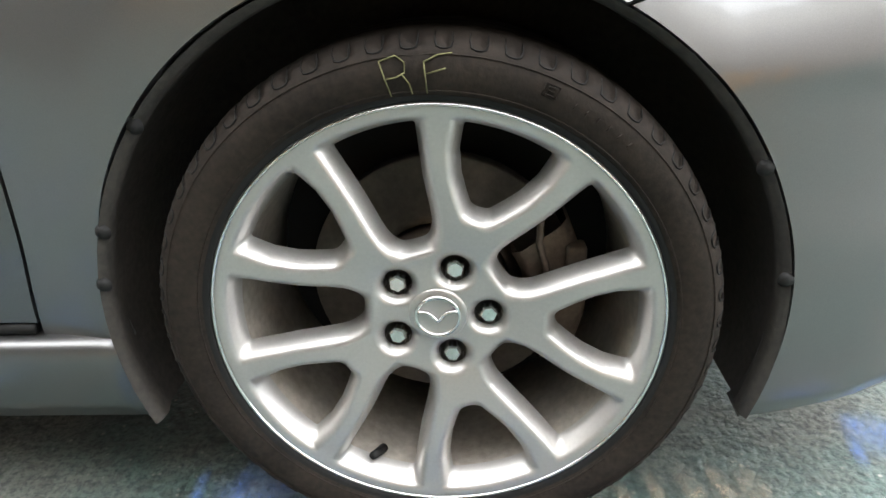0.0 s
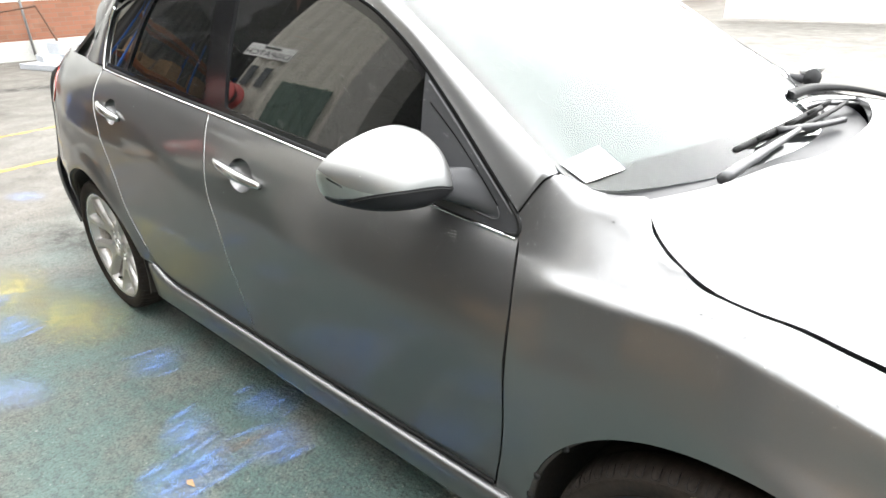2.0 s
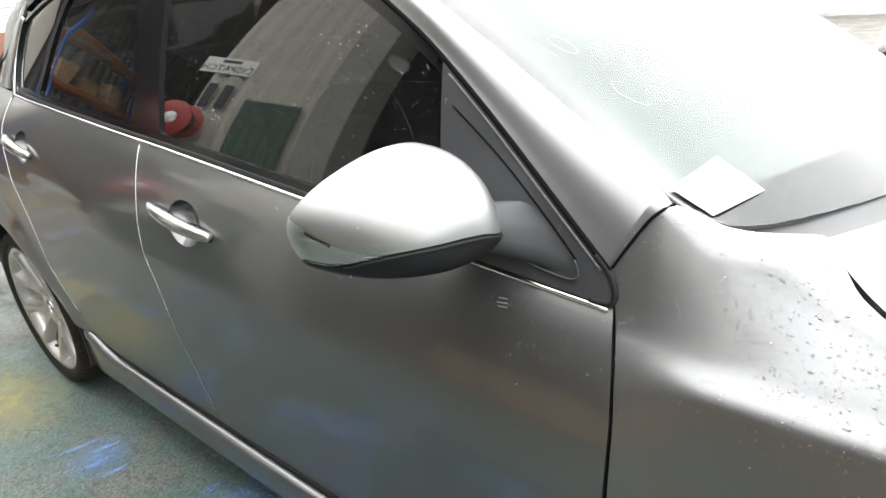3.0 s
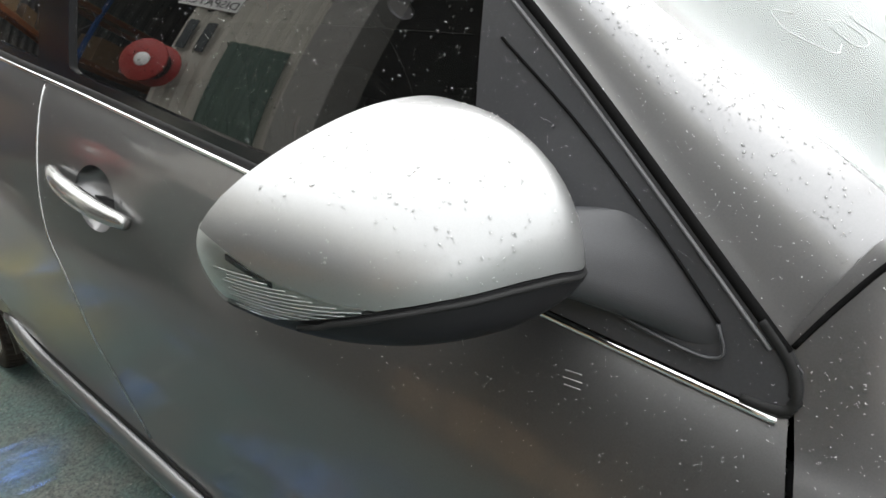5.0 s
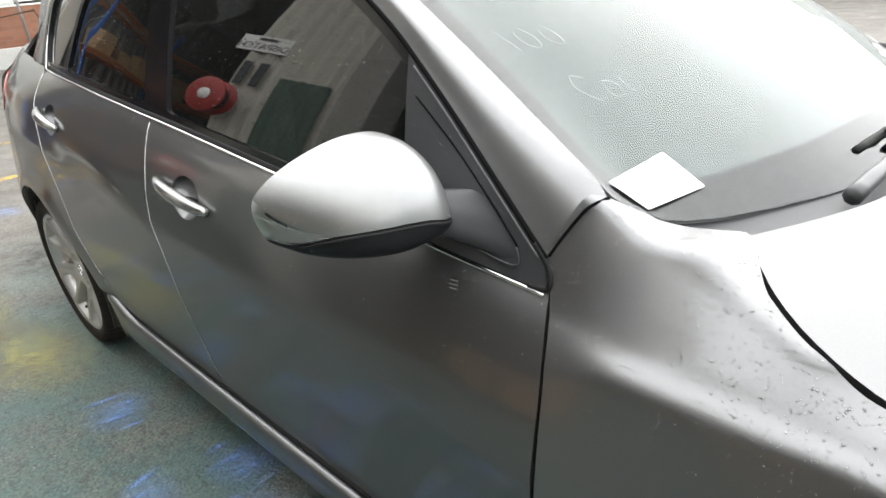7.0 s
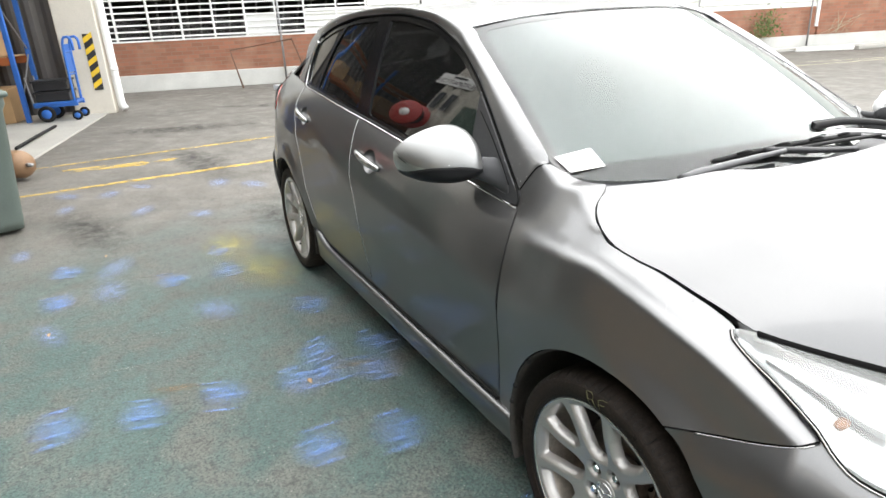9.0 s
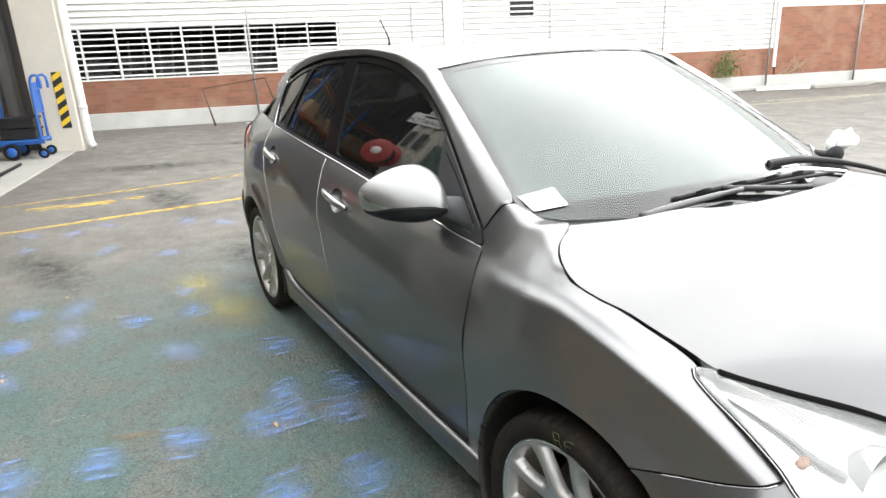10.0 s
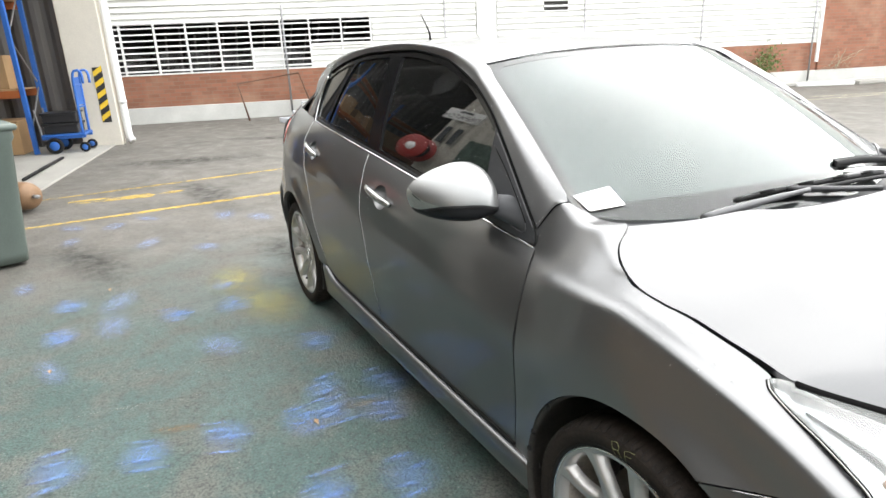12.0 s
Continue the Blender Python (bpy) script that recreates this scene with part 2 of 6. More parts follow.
def join(*meshes):
    vs, fs = [], []
    for v, f in meshes:
        o = len(vs)
        vs += list(v)
        fs += [tuple(i + o for i in q) for q in f]
    return vs, fs


def block(lo, hi, bevel=0.0):
    """Vertices and faces of a box, with chamfered edges where bevel is given."""
    bm = bmesh.new()
    bmesh.ops.create_cube(bm, size=1)
    for v in bm.verts:
        v.co = Vector([lo[i] + (v.co[i] + 0.5) * (hi[i] - lo[i]) for i in range(3)])
    if bevel:
        bmesh.ops.bevel(bm, geom=bm.edges[:], offset=bevel, segments=2, profile=0.5, affect="EDGES")
    bm.verts.index_update()
    out = [v.co[:] for v in bm.verts], [tuple(v.index for v in f.verts) for f in bm.faces]
    bm.free()
    return out


def lathe(profile, n=72, a0=0.0, a1=2 * math.pi, axis="y"):
    """A profile of (radius, y) turned about the y axis."""
    vs, fs = [], []
    full = abs(a1 - a0 - 2 * math.pi) < 1e-6
    cols = n if full else n + 1
    for k in range(cols):
        a = a0 + (a1 - a0) * k / n
        for r, y in profile:
            vs.append((r * math.cos(a), y, r * math.sin(a)))
    m = len(profile)
    for k in range(n):
        k2 = (k + 1) % cols
        for i in range(m - 1):
            fs.append((k * m + i, k * m + i + 1, k2 * m + i + 1, k2 * m + i))
    return vs, fs


def empty(name, at=(0, 0, 0)):
    e = new(name)
    e.location = at
    e.empty_display_size = 0.2
    return e

# ==== the car: front axle at x = 0, nose towards +x, right side at -y ====
car = tagged(empty("hatchback_car"), "gunmetal grey five-door hatchback, rain-wet, parked on the yard", "car")
AXLE, BASE, ARCH = 0.305, -2.64, 0.366

belt = curve([-3.3, -2.9, -2.51, -2.1, -1.61, -1.1, -0.464, 0.0], [1.105, 1.095, 1.073, 1.047, 1.011, 0.96, 0.895, 0.86])
taper_low = curve([-3.55, -3.45, -3.3, -3.05, -2.8, -2.5, -2.2, 0.15, 0.35, 0.6], [-0.42, -0.24, -0.12, -0.045, -0.012, 0.0, 0.0, 0.0, -0.012, -0.06])
taper_up = curve([-3.55, -3.4, -3.1, -2.8, -2.51, -2.1, -1.61, -0.4], [-0.42, -0.25, -0.135, -0.085, -0.05, -0.018, 0.0, 0.0])


crease_z = curve([-3.5, -3.1, -2.4, -2.16, -1.85, -1.6, -1.4], [1.0, 0.995, 0.985, 0.945, 0.88, 0.82, 0.77])


def side_y(x, z):
    """Half width of the body side at x, z, below the belt."""
    zb = float(belt(x))
    f = curve([0.15, 0.276, 0.36, 0.5, 0.6, zb - 0.24, zb - 0.17, zb - 0.11, zb - 0.065, zb - 0.03, zb, zb + 0.05],
              [0.8, 0.82, 0.832, 0.85, 0.861, 0.864, 0.851, 0.83, 0.808, 0.787, 0.762, 0.71])
    u = min(max((z - 0.62) / (zb - 0.62), 0), 1)
    y = float(f(z)) + float(taper_low(x)) * (1 - u) + float(taper_up(x)) * u
    if x < -1.45:
        d = math.hypot(z - float(crease_z(x)), 0.006)
        s = min((-1.45 - x) / 0.45, 1)
        y += 0.013 * s * s * (3 - 2 * s) * max(0, 1 - d / 0.1)
    for cx in (0.0, BASE):
        d = math.hypot(x - cx, z - AXLE) - ARCH
        y += 0.014 * math.exp(-max(d, 0) ** 2 / 0.0045)
    return y


def side_grid(x0, x1, z0, z1, nx, nz):
    P = np.zeros((nx, nz, 3))
    for i, x in enumerate(np.linspace(x0, x1, nx)):
        top = float(belt(x)) if z1 is None else z1
        for j, z in enumerate(np.linspace(z0, top, nz)):
            P[i, j] = (x, -side_y(x, z), z)
    return P


GAP = 0.0024
front_gap = curve([0.2, 0.3, 0.43, 0.55, 0.65, 0.75, 0.83, 0.895, 1.0], [-0.486, -0.472, -0.442, -0.4265, -0.4215, -0.425, -0.438, -0.457, -0.49])
split_gap = curve([0.25, 0.45, 0.67, 0.89, 0.95, 1.02, 1.1], [-1.475, -1.482, -1.51, -1.572, -1.594, -1.62, -1.65])
rear_gap = curve([0.25, 0.335, 0.4, 0.5, 0.62, 0.7, 0.79, 0.93, 1.09], [-2.13, -2.165, -2.19, -2.23, -2.265, -2.295, -2.345, -2.45, -2.53])
sill_line = curve([-2.3, -2.17, -2.12, -2.0, -1.6, -0.385, -0.2], [0.37, 0.335, 0.312, 0.292, 0.285, 0.276, 0.276])

# doors
P = side_grid(-1.7, -0.4, 0.27, None, 96, 44)
X, Z = P[..., 0], P[..., 2]
def bowl(cx, cz):
    """A handle recess: its rim field over a grid, and its mesh."""
    v = []
    for i, r in enumerate((1, 0.985, 0.96, 0.93, 0.88, 0.8, 0.6, 0.3, 0.01)):
        for k in range(28):
            a = 2 * math.pi * k / 28
            x, z = cx + 0.062 * r * math.cos(a), cz - 0.01 * r * math.cos(a) + 0.042 * r * math.sin(a)
            v.append((x, -side_y(x, z) + 0.044 * (1 - r ** 5), z))
    f = [(i * 28 + k, i * 28 + (k + 1) % 28, i * 28 + 28 + (k + 1) % 28, i * 28 + 28 + k) for i in range(8) for k in range(28)]
    return v, f


def bowl_rim(X, Z, cx, cz):
    return np.hypot((X - cx) / 0.062, (Z - cz + 0.161 * (X - cx)) / 0.042) - 1


def handle(x0, z0, x1, z1):
    """A bar grip that stands off the door, thicker at its front end."""
    pts, rad = [], []
    for t in np.linspace(0, 1, 22):
        x, z = x0 + (x1 - x0) * t, z0 + (z1 - z0) * t + 0.004 * math.sin(math.pi * t)
        pts.append((x, -side_y(x, z) - 0.004 - 0.022 * math.sin(math.pi * min(max(t, 0.02), 0.98)) ** 0.6, z))
        rad.append(0.0045 + 0.0105 * math.sin(math.pi * (0.06 + 0.88 * t)) ** 0.6 + 0.001 * t)
    v, f = tube(pts, rad, 14)
    return [(a, b * 1.0, c) for a, b, c in v], f


front_door = panel("front_door", P, [bowl_rim(X, Z, -1.372, 0.87), front_gap(Z) - X - GAP, X - split_gap(Z) - GAP, Z - sill_line(X) - 0.026], PAINT, car)
P = side_grid(-2.5, -1.42, 0.27, None, 84, 44)
X, Z = P[..., 0], P[..., 2]
make("handle_recess", *bowl(-1.372, 0.87), PAINT, front_door)
make("door_handle", *handle(-1.5, 0.893, -1.262, 0.86), HANDLE, front_door, True, "bright painted bar handle")
rear_door = panel("rear_door", P, [bowl_rim(X, Z, -2.275, 0.944), split_gap(Z) - X - GAP, X - rear_gap(Z) - GAP, Z - sill_line(X) - 0.026], PAINT, car)
make("handle_recess", *bowl(-2.275, 0.944), PAINT, rear_door)
make("door_handle", *handle(-2.395, 0.966, -2.164, 0.933), HANDLE, rear_door, True, "bright painted bar handle")
scuff = material("pale_scuff", (0.3, 0.3, 0.29), 0.7, 0, 0.3, 200, 900)
for x, z, n in ((-0.608, 0.8785, 0.007), (-0.607, 0.8735, 0.008), (-0.6055, 0.869, 0.007)):
    make("scuff_mark", *tube([(x + d, -side_y(x + d, z) - 0.0003, z + 0.05 * d) for d in np.linspace(-n, n, 5)], 0.0006, 5), scuff, front_door)
# silver beads added on the door edges to paint in their highlight
for gap, z0, z1, owner in ((split_gap, 0.34, 1.0, front_door), (rear_gap, 0.42, 1.06, rear_door)):
    edge = [(float(gap(z)) + 0.0045, -side_y(float(gap(z)) + 0.0045, z) - 0.0002, z) for z in np.linspace(z0, z1, 40)]
    make("door_edge", *tube(edge, 0.0022, 6), HANDLE, owner)

# rear quarter, with the wheel opening
P = side_grid(-3.42, -2.1, 0.2, None, 96, 56)
X, Z = P[..., 0], P[..., 2]
quarter = panel("rear_quarter_panel", P, [rear_gap(Z) - X - GAP, np.hypot(X - BASE, Z - AXLE) - ARCH, np.minimum(Z - sill_line(X), 1) + np.where(X < BASE, 1, 0)], PAINT, car, 0.03)

# front wing: sections from the wheel opening up to the bonnet edge
# first the bonnet-side edge, then smooth arched sections cut at that edge
wing_y = curve([-0.5, -0.468, -0.45, -0.43, -0.4, -0.38, -0.34, -0.272, -0.21, -0.15, -0.085, -0.02, 0.04, 0.1, 0.17, 0.2, 0.222, 0.263, 0.329, 0.404, 0.45],
               [0.77, 0.744, 0.724, 0.703, 0.675, 0.653, 0.634, 0.629, 0.712, 0.756, 0.7755, 0.769, 0.752, 0.737, 0.723, 0.721, 0.739, 0.746, 0.752, 0.759, 0.766])
crest_z = curve([-0.5, -0.36, -0.26, -0.165, -0.1, -0.03, 0.036, 0.087, 0.154, 0.216, 0.3, 0.4, 0.5], [0.846, 0.845, 0.853, 0.862, 0.864, 0.855, 0.837, 0.82, 0.796, 0.774, 0.742, 0.7, 0.66])
crest_y = curve([-0.5, -0.36, -0.26, -0.165, -0.03, 0.087, 0.216, 0.3, 0.4, 0.5], [0.8, 0.807, 0.82, 0.832, 0.829, 0.814, 0.798, 0.794, 0.792, 0.785])


# rise of the wing's upper face, from its crest in: two widths and three angles along the car
SX = [-0.47, -0.43, -0.39, -0.36, -0.28, -0.21, -0.15, -0.08, 0.0, 0.12, 0.3, 0.45]
near_w = curve(SX, [0.02, 0.02, 0.022, 0.025, 0.03, 0.03, 0.025, 0.02, 0.02, 0.02, 0.02, 0.02])
next_w = curve(SX, [0.09, 0.095, 0.1, 0.1, 0.085, 0.064, 0.045, 0.05, 0.05, 0.05, 0.05, 0.05])
near_a = curve(SX, [54, 54, 52, 48, 42, 42, 42, 41, 41, 28, 23, 23])
next_a = curve(SX, [62, 61, 56, 52, 46, 40, 42, 34, 24, 24, 23, 23])
last_a = curve(SX, [42, 38, 26, 20, 16, 20, 22, 22, 22, 23, 23, 23])


def shelf(x, y0, z0):
    """Eight points of the wing's upper face, from its crest in past the bonnet edge."""
    x = min(max(x, -0.47), 0.45)
    d1, d2 = float(near_w(x)), float(next_w(x))
    t1, t2, t3 = (math.tan(radians(float(k(x)))) for k in (near_a, next_a, last_a))
    y1, z1 = y0 - d1, z0 + d1 * t1
    y2, z2 = y1 - d2, z1 + d2 * t2
    out = [(y0 - d1 / 2, z0 + d1 / 2 * t1), (y1, z1)] + [(y1 - d2 * k / 3, z1 + d2 * t2 * k / 3) for k in (1, 2, 3)]
    return out + [(y2 + (0.6 - y2) * k / 3, z2 + (y2 - 0.6) * t3 * k / 3) for k in (1, 2, 3)]


P = np.zeros((120, 130, 3))
for i, x in enumerate(np.linspace(-0.5, 0.45, 120)):
    cy, cz = float(crest_y(x)), float(crest_z(x))
    low = [(side_y(x, z), z) for z in (0.2, 0.3, 0.4, 0.5)]
    door = low + [(side_y(x, z), z) for z in (0.62, 0.73, 0.795, 0.835)] + shelf(x, side_y(x, 0.85), 0.85)
    k = side_y(x, 0.6)
    tight = float(np.interp(x, (-0.38, -0.34, 0.2, 0.4), (0, 1, 1, 0.4)))
    nose = low + [(k, cz - 0.19), (cy + 0.031, cz - 0.1), (cy + 0.014 - 0.003 * tight, cz - 0.035 + 0.008 * tight), (cy + 0.001 + 0.001 * tight, cz - 0.006 + 0.002 * tight)] + shelf(x, cy - 0.01 + 0.003 * tight, cz + 0.002 - 0.001 * tight)
    w = float(np.clip((x + 0.46) / 0.13, 0, 1))
    w = w * w * (3 - 2 * w)
    P[i, :, 0] = x
    P[i, :, 1:] = spline([(p[0] * (1 - w) + q[0] * w, p[1] * (1 - w) + q[1] * w) for p, q in zip(door, nose)], 130) * (-1, 1)
# the wing's top corner swells out to meet the pillar's foot
k1, k2 = np.clip((P[..., 2] - 0.875) / 0.125, 0, 1), np.clip((-0.31 - P[..., 0]) / 0.115, 0, 1)
P[..., 1] -= 0.0128 * k1 * k1 * (3 - 2 * k1) * k2 * k2 * (3 - 2 * k2)
# and rolls over into the edge along the glass
cap = curve([-0.5, -0.45, -0.425, -0.41, -0.39, -0.365, -0.34, -0.3, -0.272, -0.24, -0.2, 0.5], [1.033, 1.024, 1.0165, 1.0085, 0.9925, 0.9755, 0.971, 0.974, 0.98, 1.0, 1.1, 1.1])(P[..., 0])
h = np.clip(0.5 + 0.5 * (cap - P[..., 2]) / 0.014, 0, 1)
P[..., 2] = cap + (P[..., 2] - cap) * h - 0.014 * h * (1 - h)
X, Y, Z = P[..., 0], -P[..., 1], P[..., 2]
seam_z = curve([0.1, 0.187, 0.3, 0.412, 0.5], [0.6, 0.625, 0.655, 0.7, 0.75])
front_wing = panel("front_wing", P, [X - front_gap(Z) - GAP, np.hypot(X, Z - AXLE) - ARCH, np.where(X < 0, 1, Z - seam_z(X) - 0.002), np.minimum(Z - 0.276, 1), Y - wing_y(X)], LITRAINPAINT, car, 0.02)
WING = P.copy()

# front bumper: a ribbon round the nose
plan = spline([(0.1, 0.872), (0.2, 0.872), (0.35, 0.862), (0.5, 0.828), (0.62, 0.765), (0.72, 0.655), (0.79, 0.48), (0.83, 0.25), (0.842, 0.0)], 150)
nrm2 = np.gradient(plan, axis=0)
nrm2 = np.stack((-nrm2[:, 1], nrm2[:, 0]), 1)
nrm2 /= np.linalg.norm(nrm2, axis=1)[:, None]
bulge = curve([0.16, 0.2, 0.3, 0.38, 0.46, 0.53, 0.57, 0.62, 0.65, 0.68, 0.71, 0.74], [-0.045, -0.015, 0.0, 0.004, -0.004, -0.002, 0.006, -0.002, -0.018, -0.05, -0.1, -0.17])
plan_y = curve(plan[:65, 0], plan[:65, 1])


def wing_seam(x):
    """Half width of the wing where it meets the bumper."""
    row = WING[int(np.argmin(np.abs(WING[:, 0, 0] - x)))]
    return float(np.interp(float(seam_z(x)), row[:, 2], -row[:, 1]))


P = np.zeros((150, 90, 3))
zs = np.linspace(0.17, 0.74, 90)
for i in range(150):
    nx, ny = nrm2[i]
    if nx < 0:
        nx, ny = -nx, -ny
    for j, z in enumerate(zs):
        k = min(max((z - 0.56) / 0.08, 0), 1)
        s = min(max((plan[i, 0] - 0.4) / 0.12, 0), 1)
        o = float(bulge(z)) * ((0.25 + 0.75 * min(1, i / 75)) * (1 - k) + s * k)
        xs = min(plan[i, 0], 0.42)
        w = min(max((z - float(seam_z(xs)) + 0.13) / 0.13, 0), 1) ** 2 * (1 - s)
        P[i, j] = (plan[i, 0] + nx * o, -(plan[i, 1] + ny * o + w * (wing_seam(xs) - float(plan_y(xs)))), z)
X, Y, Z = P[..., 0], -P[..., 1], P[..., 2]
lamp_low = curve([0.35, 0.42, 0.489, 0.56, 0.64, 0.72, 0.8, 0.9], [0.72, 0.69, 0.664, 0.655, 0.65, 0.645, 0.64, 0.63])
bay = np.minimum(np.minimum(X - 0.527 - (0.485 - Z) * 0.33, 0.485 - (X - 0.527) * 0.324 - Z), (1 - np.hypot((X - 0.56) / 0.115, (Z - 0.43) / 0.13)) * 0.12)
bay = np.where(X > 0.5, bay, -1)
grille = np.maximum(np.abs((Z - 0.4) / 0.13), np.abs(Y / 0.48))
bumper = panel("front_bumper", P, [np.hypot(X, Z - AXLE) - ARCH, np.where(X < 0.42, seam_z(X) - 0.002 - Z, 1), lamp_low(X) + np.where(X > 0.46, 0.016, 0.014) - Z, -bay, np.where(X > 0.6, grille - 1, 1)], PAINT, car, 0.03)
fog_bay = panel("fog_lamp_bay", P + np.array((-0.03, 0.045, 0)), [bay + 0.03], DARK, car, 0.004, MID, "black fog lamp recess")
panel("fog_trim", P + np.array((0.002, -0.002, 0)), [bay - 0.001, np.hypot((X - 0.535) / 0.085, (Z - 0.445) / 0.115) - 1], HANDLE, fog_bay, 0.02, MID, "bright curved trim")
seam_edge = [(x, -wing_seam(x) - 0.0006, float(seam_z(x)) - 0.0035) for x in np.linspace(0.235, 0.418, 30)]
make("bumper_edge", *tube(seam_edge, 0.0022, 6), HANDLE, bumper, True, "bright rolled edge along the wing seam")
mirrored(bumper)

# bonnet
edge = spline([(-0.268, 0.625, 0.971), (-0.206, 0.7095, 0.95), (-0.146, 0.753, 0.928), (-0.08, 0.772, 0.905), (-0.015, 0.765, 0.889), (0.045, 0.744, 0.873), (0.105, 0.729, 0.852), (0.175, 0.715, 0.831),
               (0.24, 0.698, 0.808), (0.32, 0.625, 0.784), (0.42, 0.525, 0.752), (0.55, 0.43, 0.715), (0.68, 0.33, 0.68), (0.74, 0.25, 0.665)], 60)
keel = spline([(-0.055, 0, 0.998), (0.1, 0, 0.972), (0.3, 0, 0.92), (0.5, 0, 0.85), (0.66, 0, 0.768), (0.76, 0, 0.69), (0.785, 0, 0.66)], 60)
P = np.zeros((60, 61, 3))
for i in range(60):
    for j, u in enumerate(np.linspace(-1, 1, 61)):
        a = abs(u)
        w = math.sin(a * math.pi / 2) ** 1.2
        y = edge[i, 1] * u
        q = a ** 2.6
        z = keel[i, 2] + (edge[i, 2] - keel[i, 2]) * q
        z += 0.012 * math.exp(-((a - 0.62) / 0.13) ** 2) * (1 - i / 75)
        P[i, j] = (keel[i, 0] + (edge[i, 0] - keel[i, 0]) * a ** 2.3, y, z)
bonnet = panel("bonnet", P, [], PAINT, car, 0.022)

# windscreen
low = spline([(-0.416, -0.684, 1.0115), (-0.365, -0.635, 0.974), (-0.29, -0.53, 0.966), (-0.2, -0.32, 0.963), (-0.15, 0, 0.962), (-0.2, 0.32, 0.963), (-0.29, 0.53, 0.966), (-0.365, 0.635, 0.974), (-0.416, 0.684, 1.0115)], 41)
top = spline([(-1.02, -0.56, 1.35), (-0.965, -0.35, 1.378), (-0.945, 0, 1.388), (-0.965, 0.35, 1.378), (-1.02, 0.56, 1.35)], 41)
P = np.zeros((30, 41, 3))
for i, t in enumerate(np.linspace(0, 1, 30)):
    P[i] = low + (top - low) * t
    bow = math.sin(math.pi * t) * (1 - 0.8 * np.abs(np.linspace(-1, 1, 41)) ** 4)
    P[i, :, 0] += 0.012 * bow
    P[i, :, 2] += 0.024 * bow
SCREENP = P.copy()
windscreen = panel("windscreen", P, [], SCREEN, car, 0.004)
# dark printed border, just inside the pane
U, T = np.meshgrid(np.abs(np.linspace(-1, 1, 41)), np.linspace(0, 1, 30))
Q = P - np.array((0.45, 0, 0.9)) * 0.0062
inner = np.maximum((U - 0.932) * 12, np.maximum((0.12 - 0.05 * U ** 2 - T) * 9, (T - 0.965) * 20))
border = panel("windscreen_border", Q, [inner], material("printed_glass_border", (0.035, 0.034, 0.034), 0.35, 0, 0.2, 40, 400), windscreen, 0.002)

panel("fogged_glass", P - np.array((0.45, 0, 0.9)) * 0.0095, [-inner + 0.02], FOG, windscreen, 0.001, MID, "misted inner face of the windscreen")

# roof
C2 = [(-1.02, -0.56, 1.35), (-1.25, -0.562, 1.402), (-1.6, -0.562, 1.425), (-2.1, -0.552, 1.415), (-2.5, -0.535, 1.385), (-2.85, -0.505, 1.33)]
rail = spline(C2, 50)
ridge = spline([(-0.945, 0, 1.388), (-1.25, 0, 1.437), (-1.6, 0, 1.458), (-2.1, 0, 1.452), (-2.5, 0, 1.425), (-2.92, 0, 1.37)], 50)
P = np.zeros((50, 33, 3))
for i in range(50):
    for j, u in enumerate(np.linspace(-1, 1, 33)):
        a = abs(u)
        P[i, j] = (ridge[i, 0] + (rail[i, 0] - ridge[i, 0]) * a ** 2, -rail[i, 1] * u, ridge[i, 2] + (rail[i, 2] - ridge[i, 2]) * a ** 2.4)
roof = panel("roof", P, [], PAINT, car, 0.012)
make("roof_seam", *tube(top + np.array((0.003, 0, 0.001)), 0.0017, 6), TRIM, car, True, "black joint between roof and windscreen")

# greenhouse side: tinted panes in black frames
lean = lambda z: 0.30 * (z - 1.0) + 0.27 * (z - 1.0) ** 2 if z > 1 else 0.30 * (z - 1.0)
arc = curve([-2.75, -2.6, -2.45, -2.2, -1.9, -1.55, -1.25, -1.0, -0.84, -0.7, -0.45, -0.4], [1.13, 1.235, 1.31, 1.368, 1.4, 1.405, 1.378, 1.308, 1.228, 1.13, 0.92, 0.878])


def cabin_y(x, z):
    zb = float(belt(x))
    base = 0.762 + float(taper_up(x)) * 0.95
    return base - (lean(z + 0.0) - lean(zb)) * (1 if x > -2.2 else 1 + 0.15 * (-2.2 - x)) + 0.0


def cabin_grid(x0, x1, nx, nz, off=0.0):
    P = np.zeros((nx, nz, 3))
    for i, x in enumerate(np.linspace(x0, x1, nx)):
        zb, zt = float(belt(x)), float(arc(x))
        for j, z in enumerate(np.linspace(zb - 0.02, max(zt, zb) + 0.012, nz)):
            P[i, j] = (x, -cabin_y(x, z) + off, z)
    return P


b_pillar = curve([0.9, 1.0, 1.2, 1.4, 1.5], [-1.575, -1.585, -1.605, -1.62, -1.63])
c_line = curve([1.0, 1.07, 1.15, 1.25, 1.34, 1.4], [-2.3, -2.28, -2.235, -2.175, -2.1, -2.03])
tail_line = curve([1.0, 1.07, 1.15, 1.25, 1.3], [-2.48, -2.505, -2.515, -2.5, -2.47])
P = cabin_grid(-2.7, -0.42, 150, 36)
X, Z = P[..., 0], P[..., 2]
inside = np.minimum(arc(X) - 0.024 - Z, Z - belt(X) - 0.022)
sail_edge = curve([0.85, 0.93, 1.0, 1.125, 1.2], [-0.72, -0.735, -0.742, -0.76, -0.77])
front_glass = np.minimum(np.minimum(inside, b_pillar(Z) * 0 + X - b_pillar(Z) - 0.05), sail_edge(Z) - X)
rear_glass = np.minimum(np.minimum(inside, b_pillar(Z) - 0.062 - X), X - c_line(Z) - 0.012)
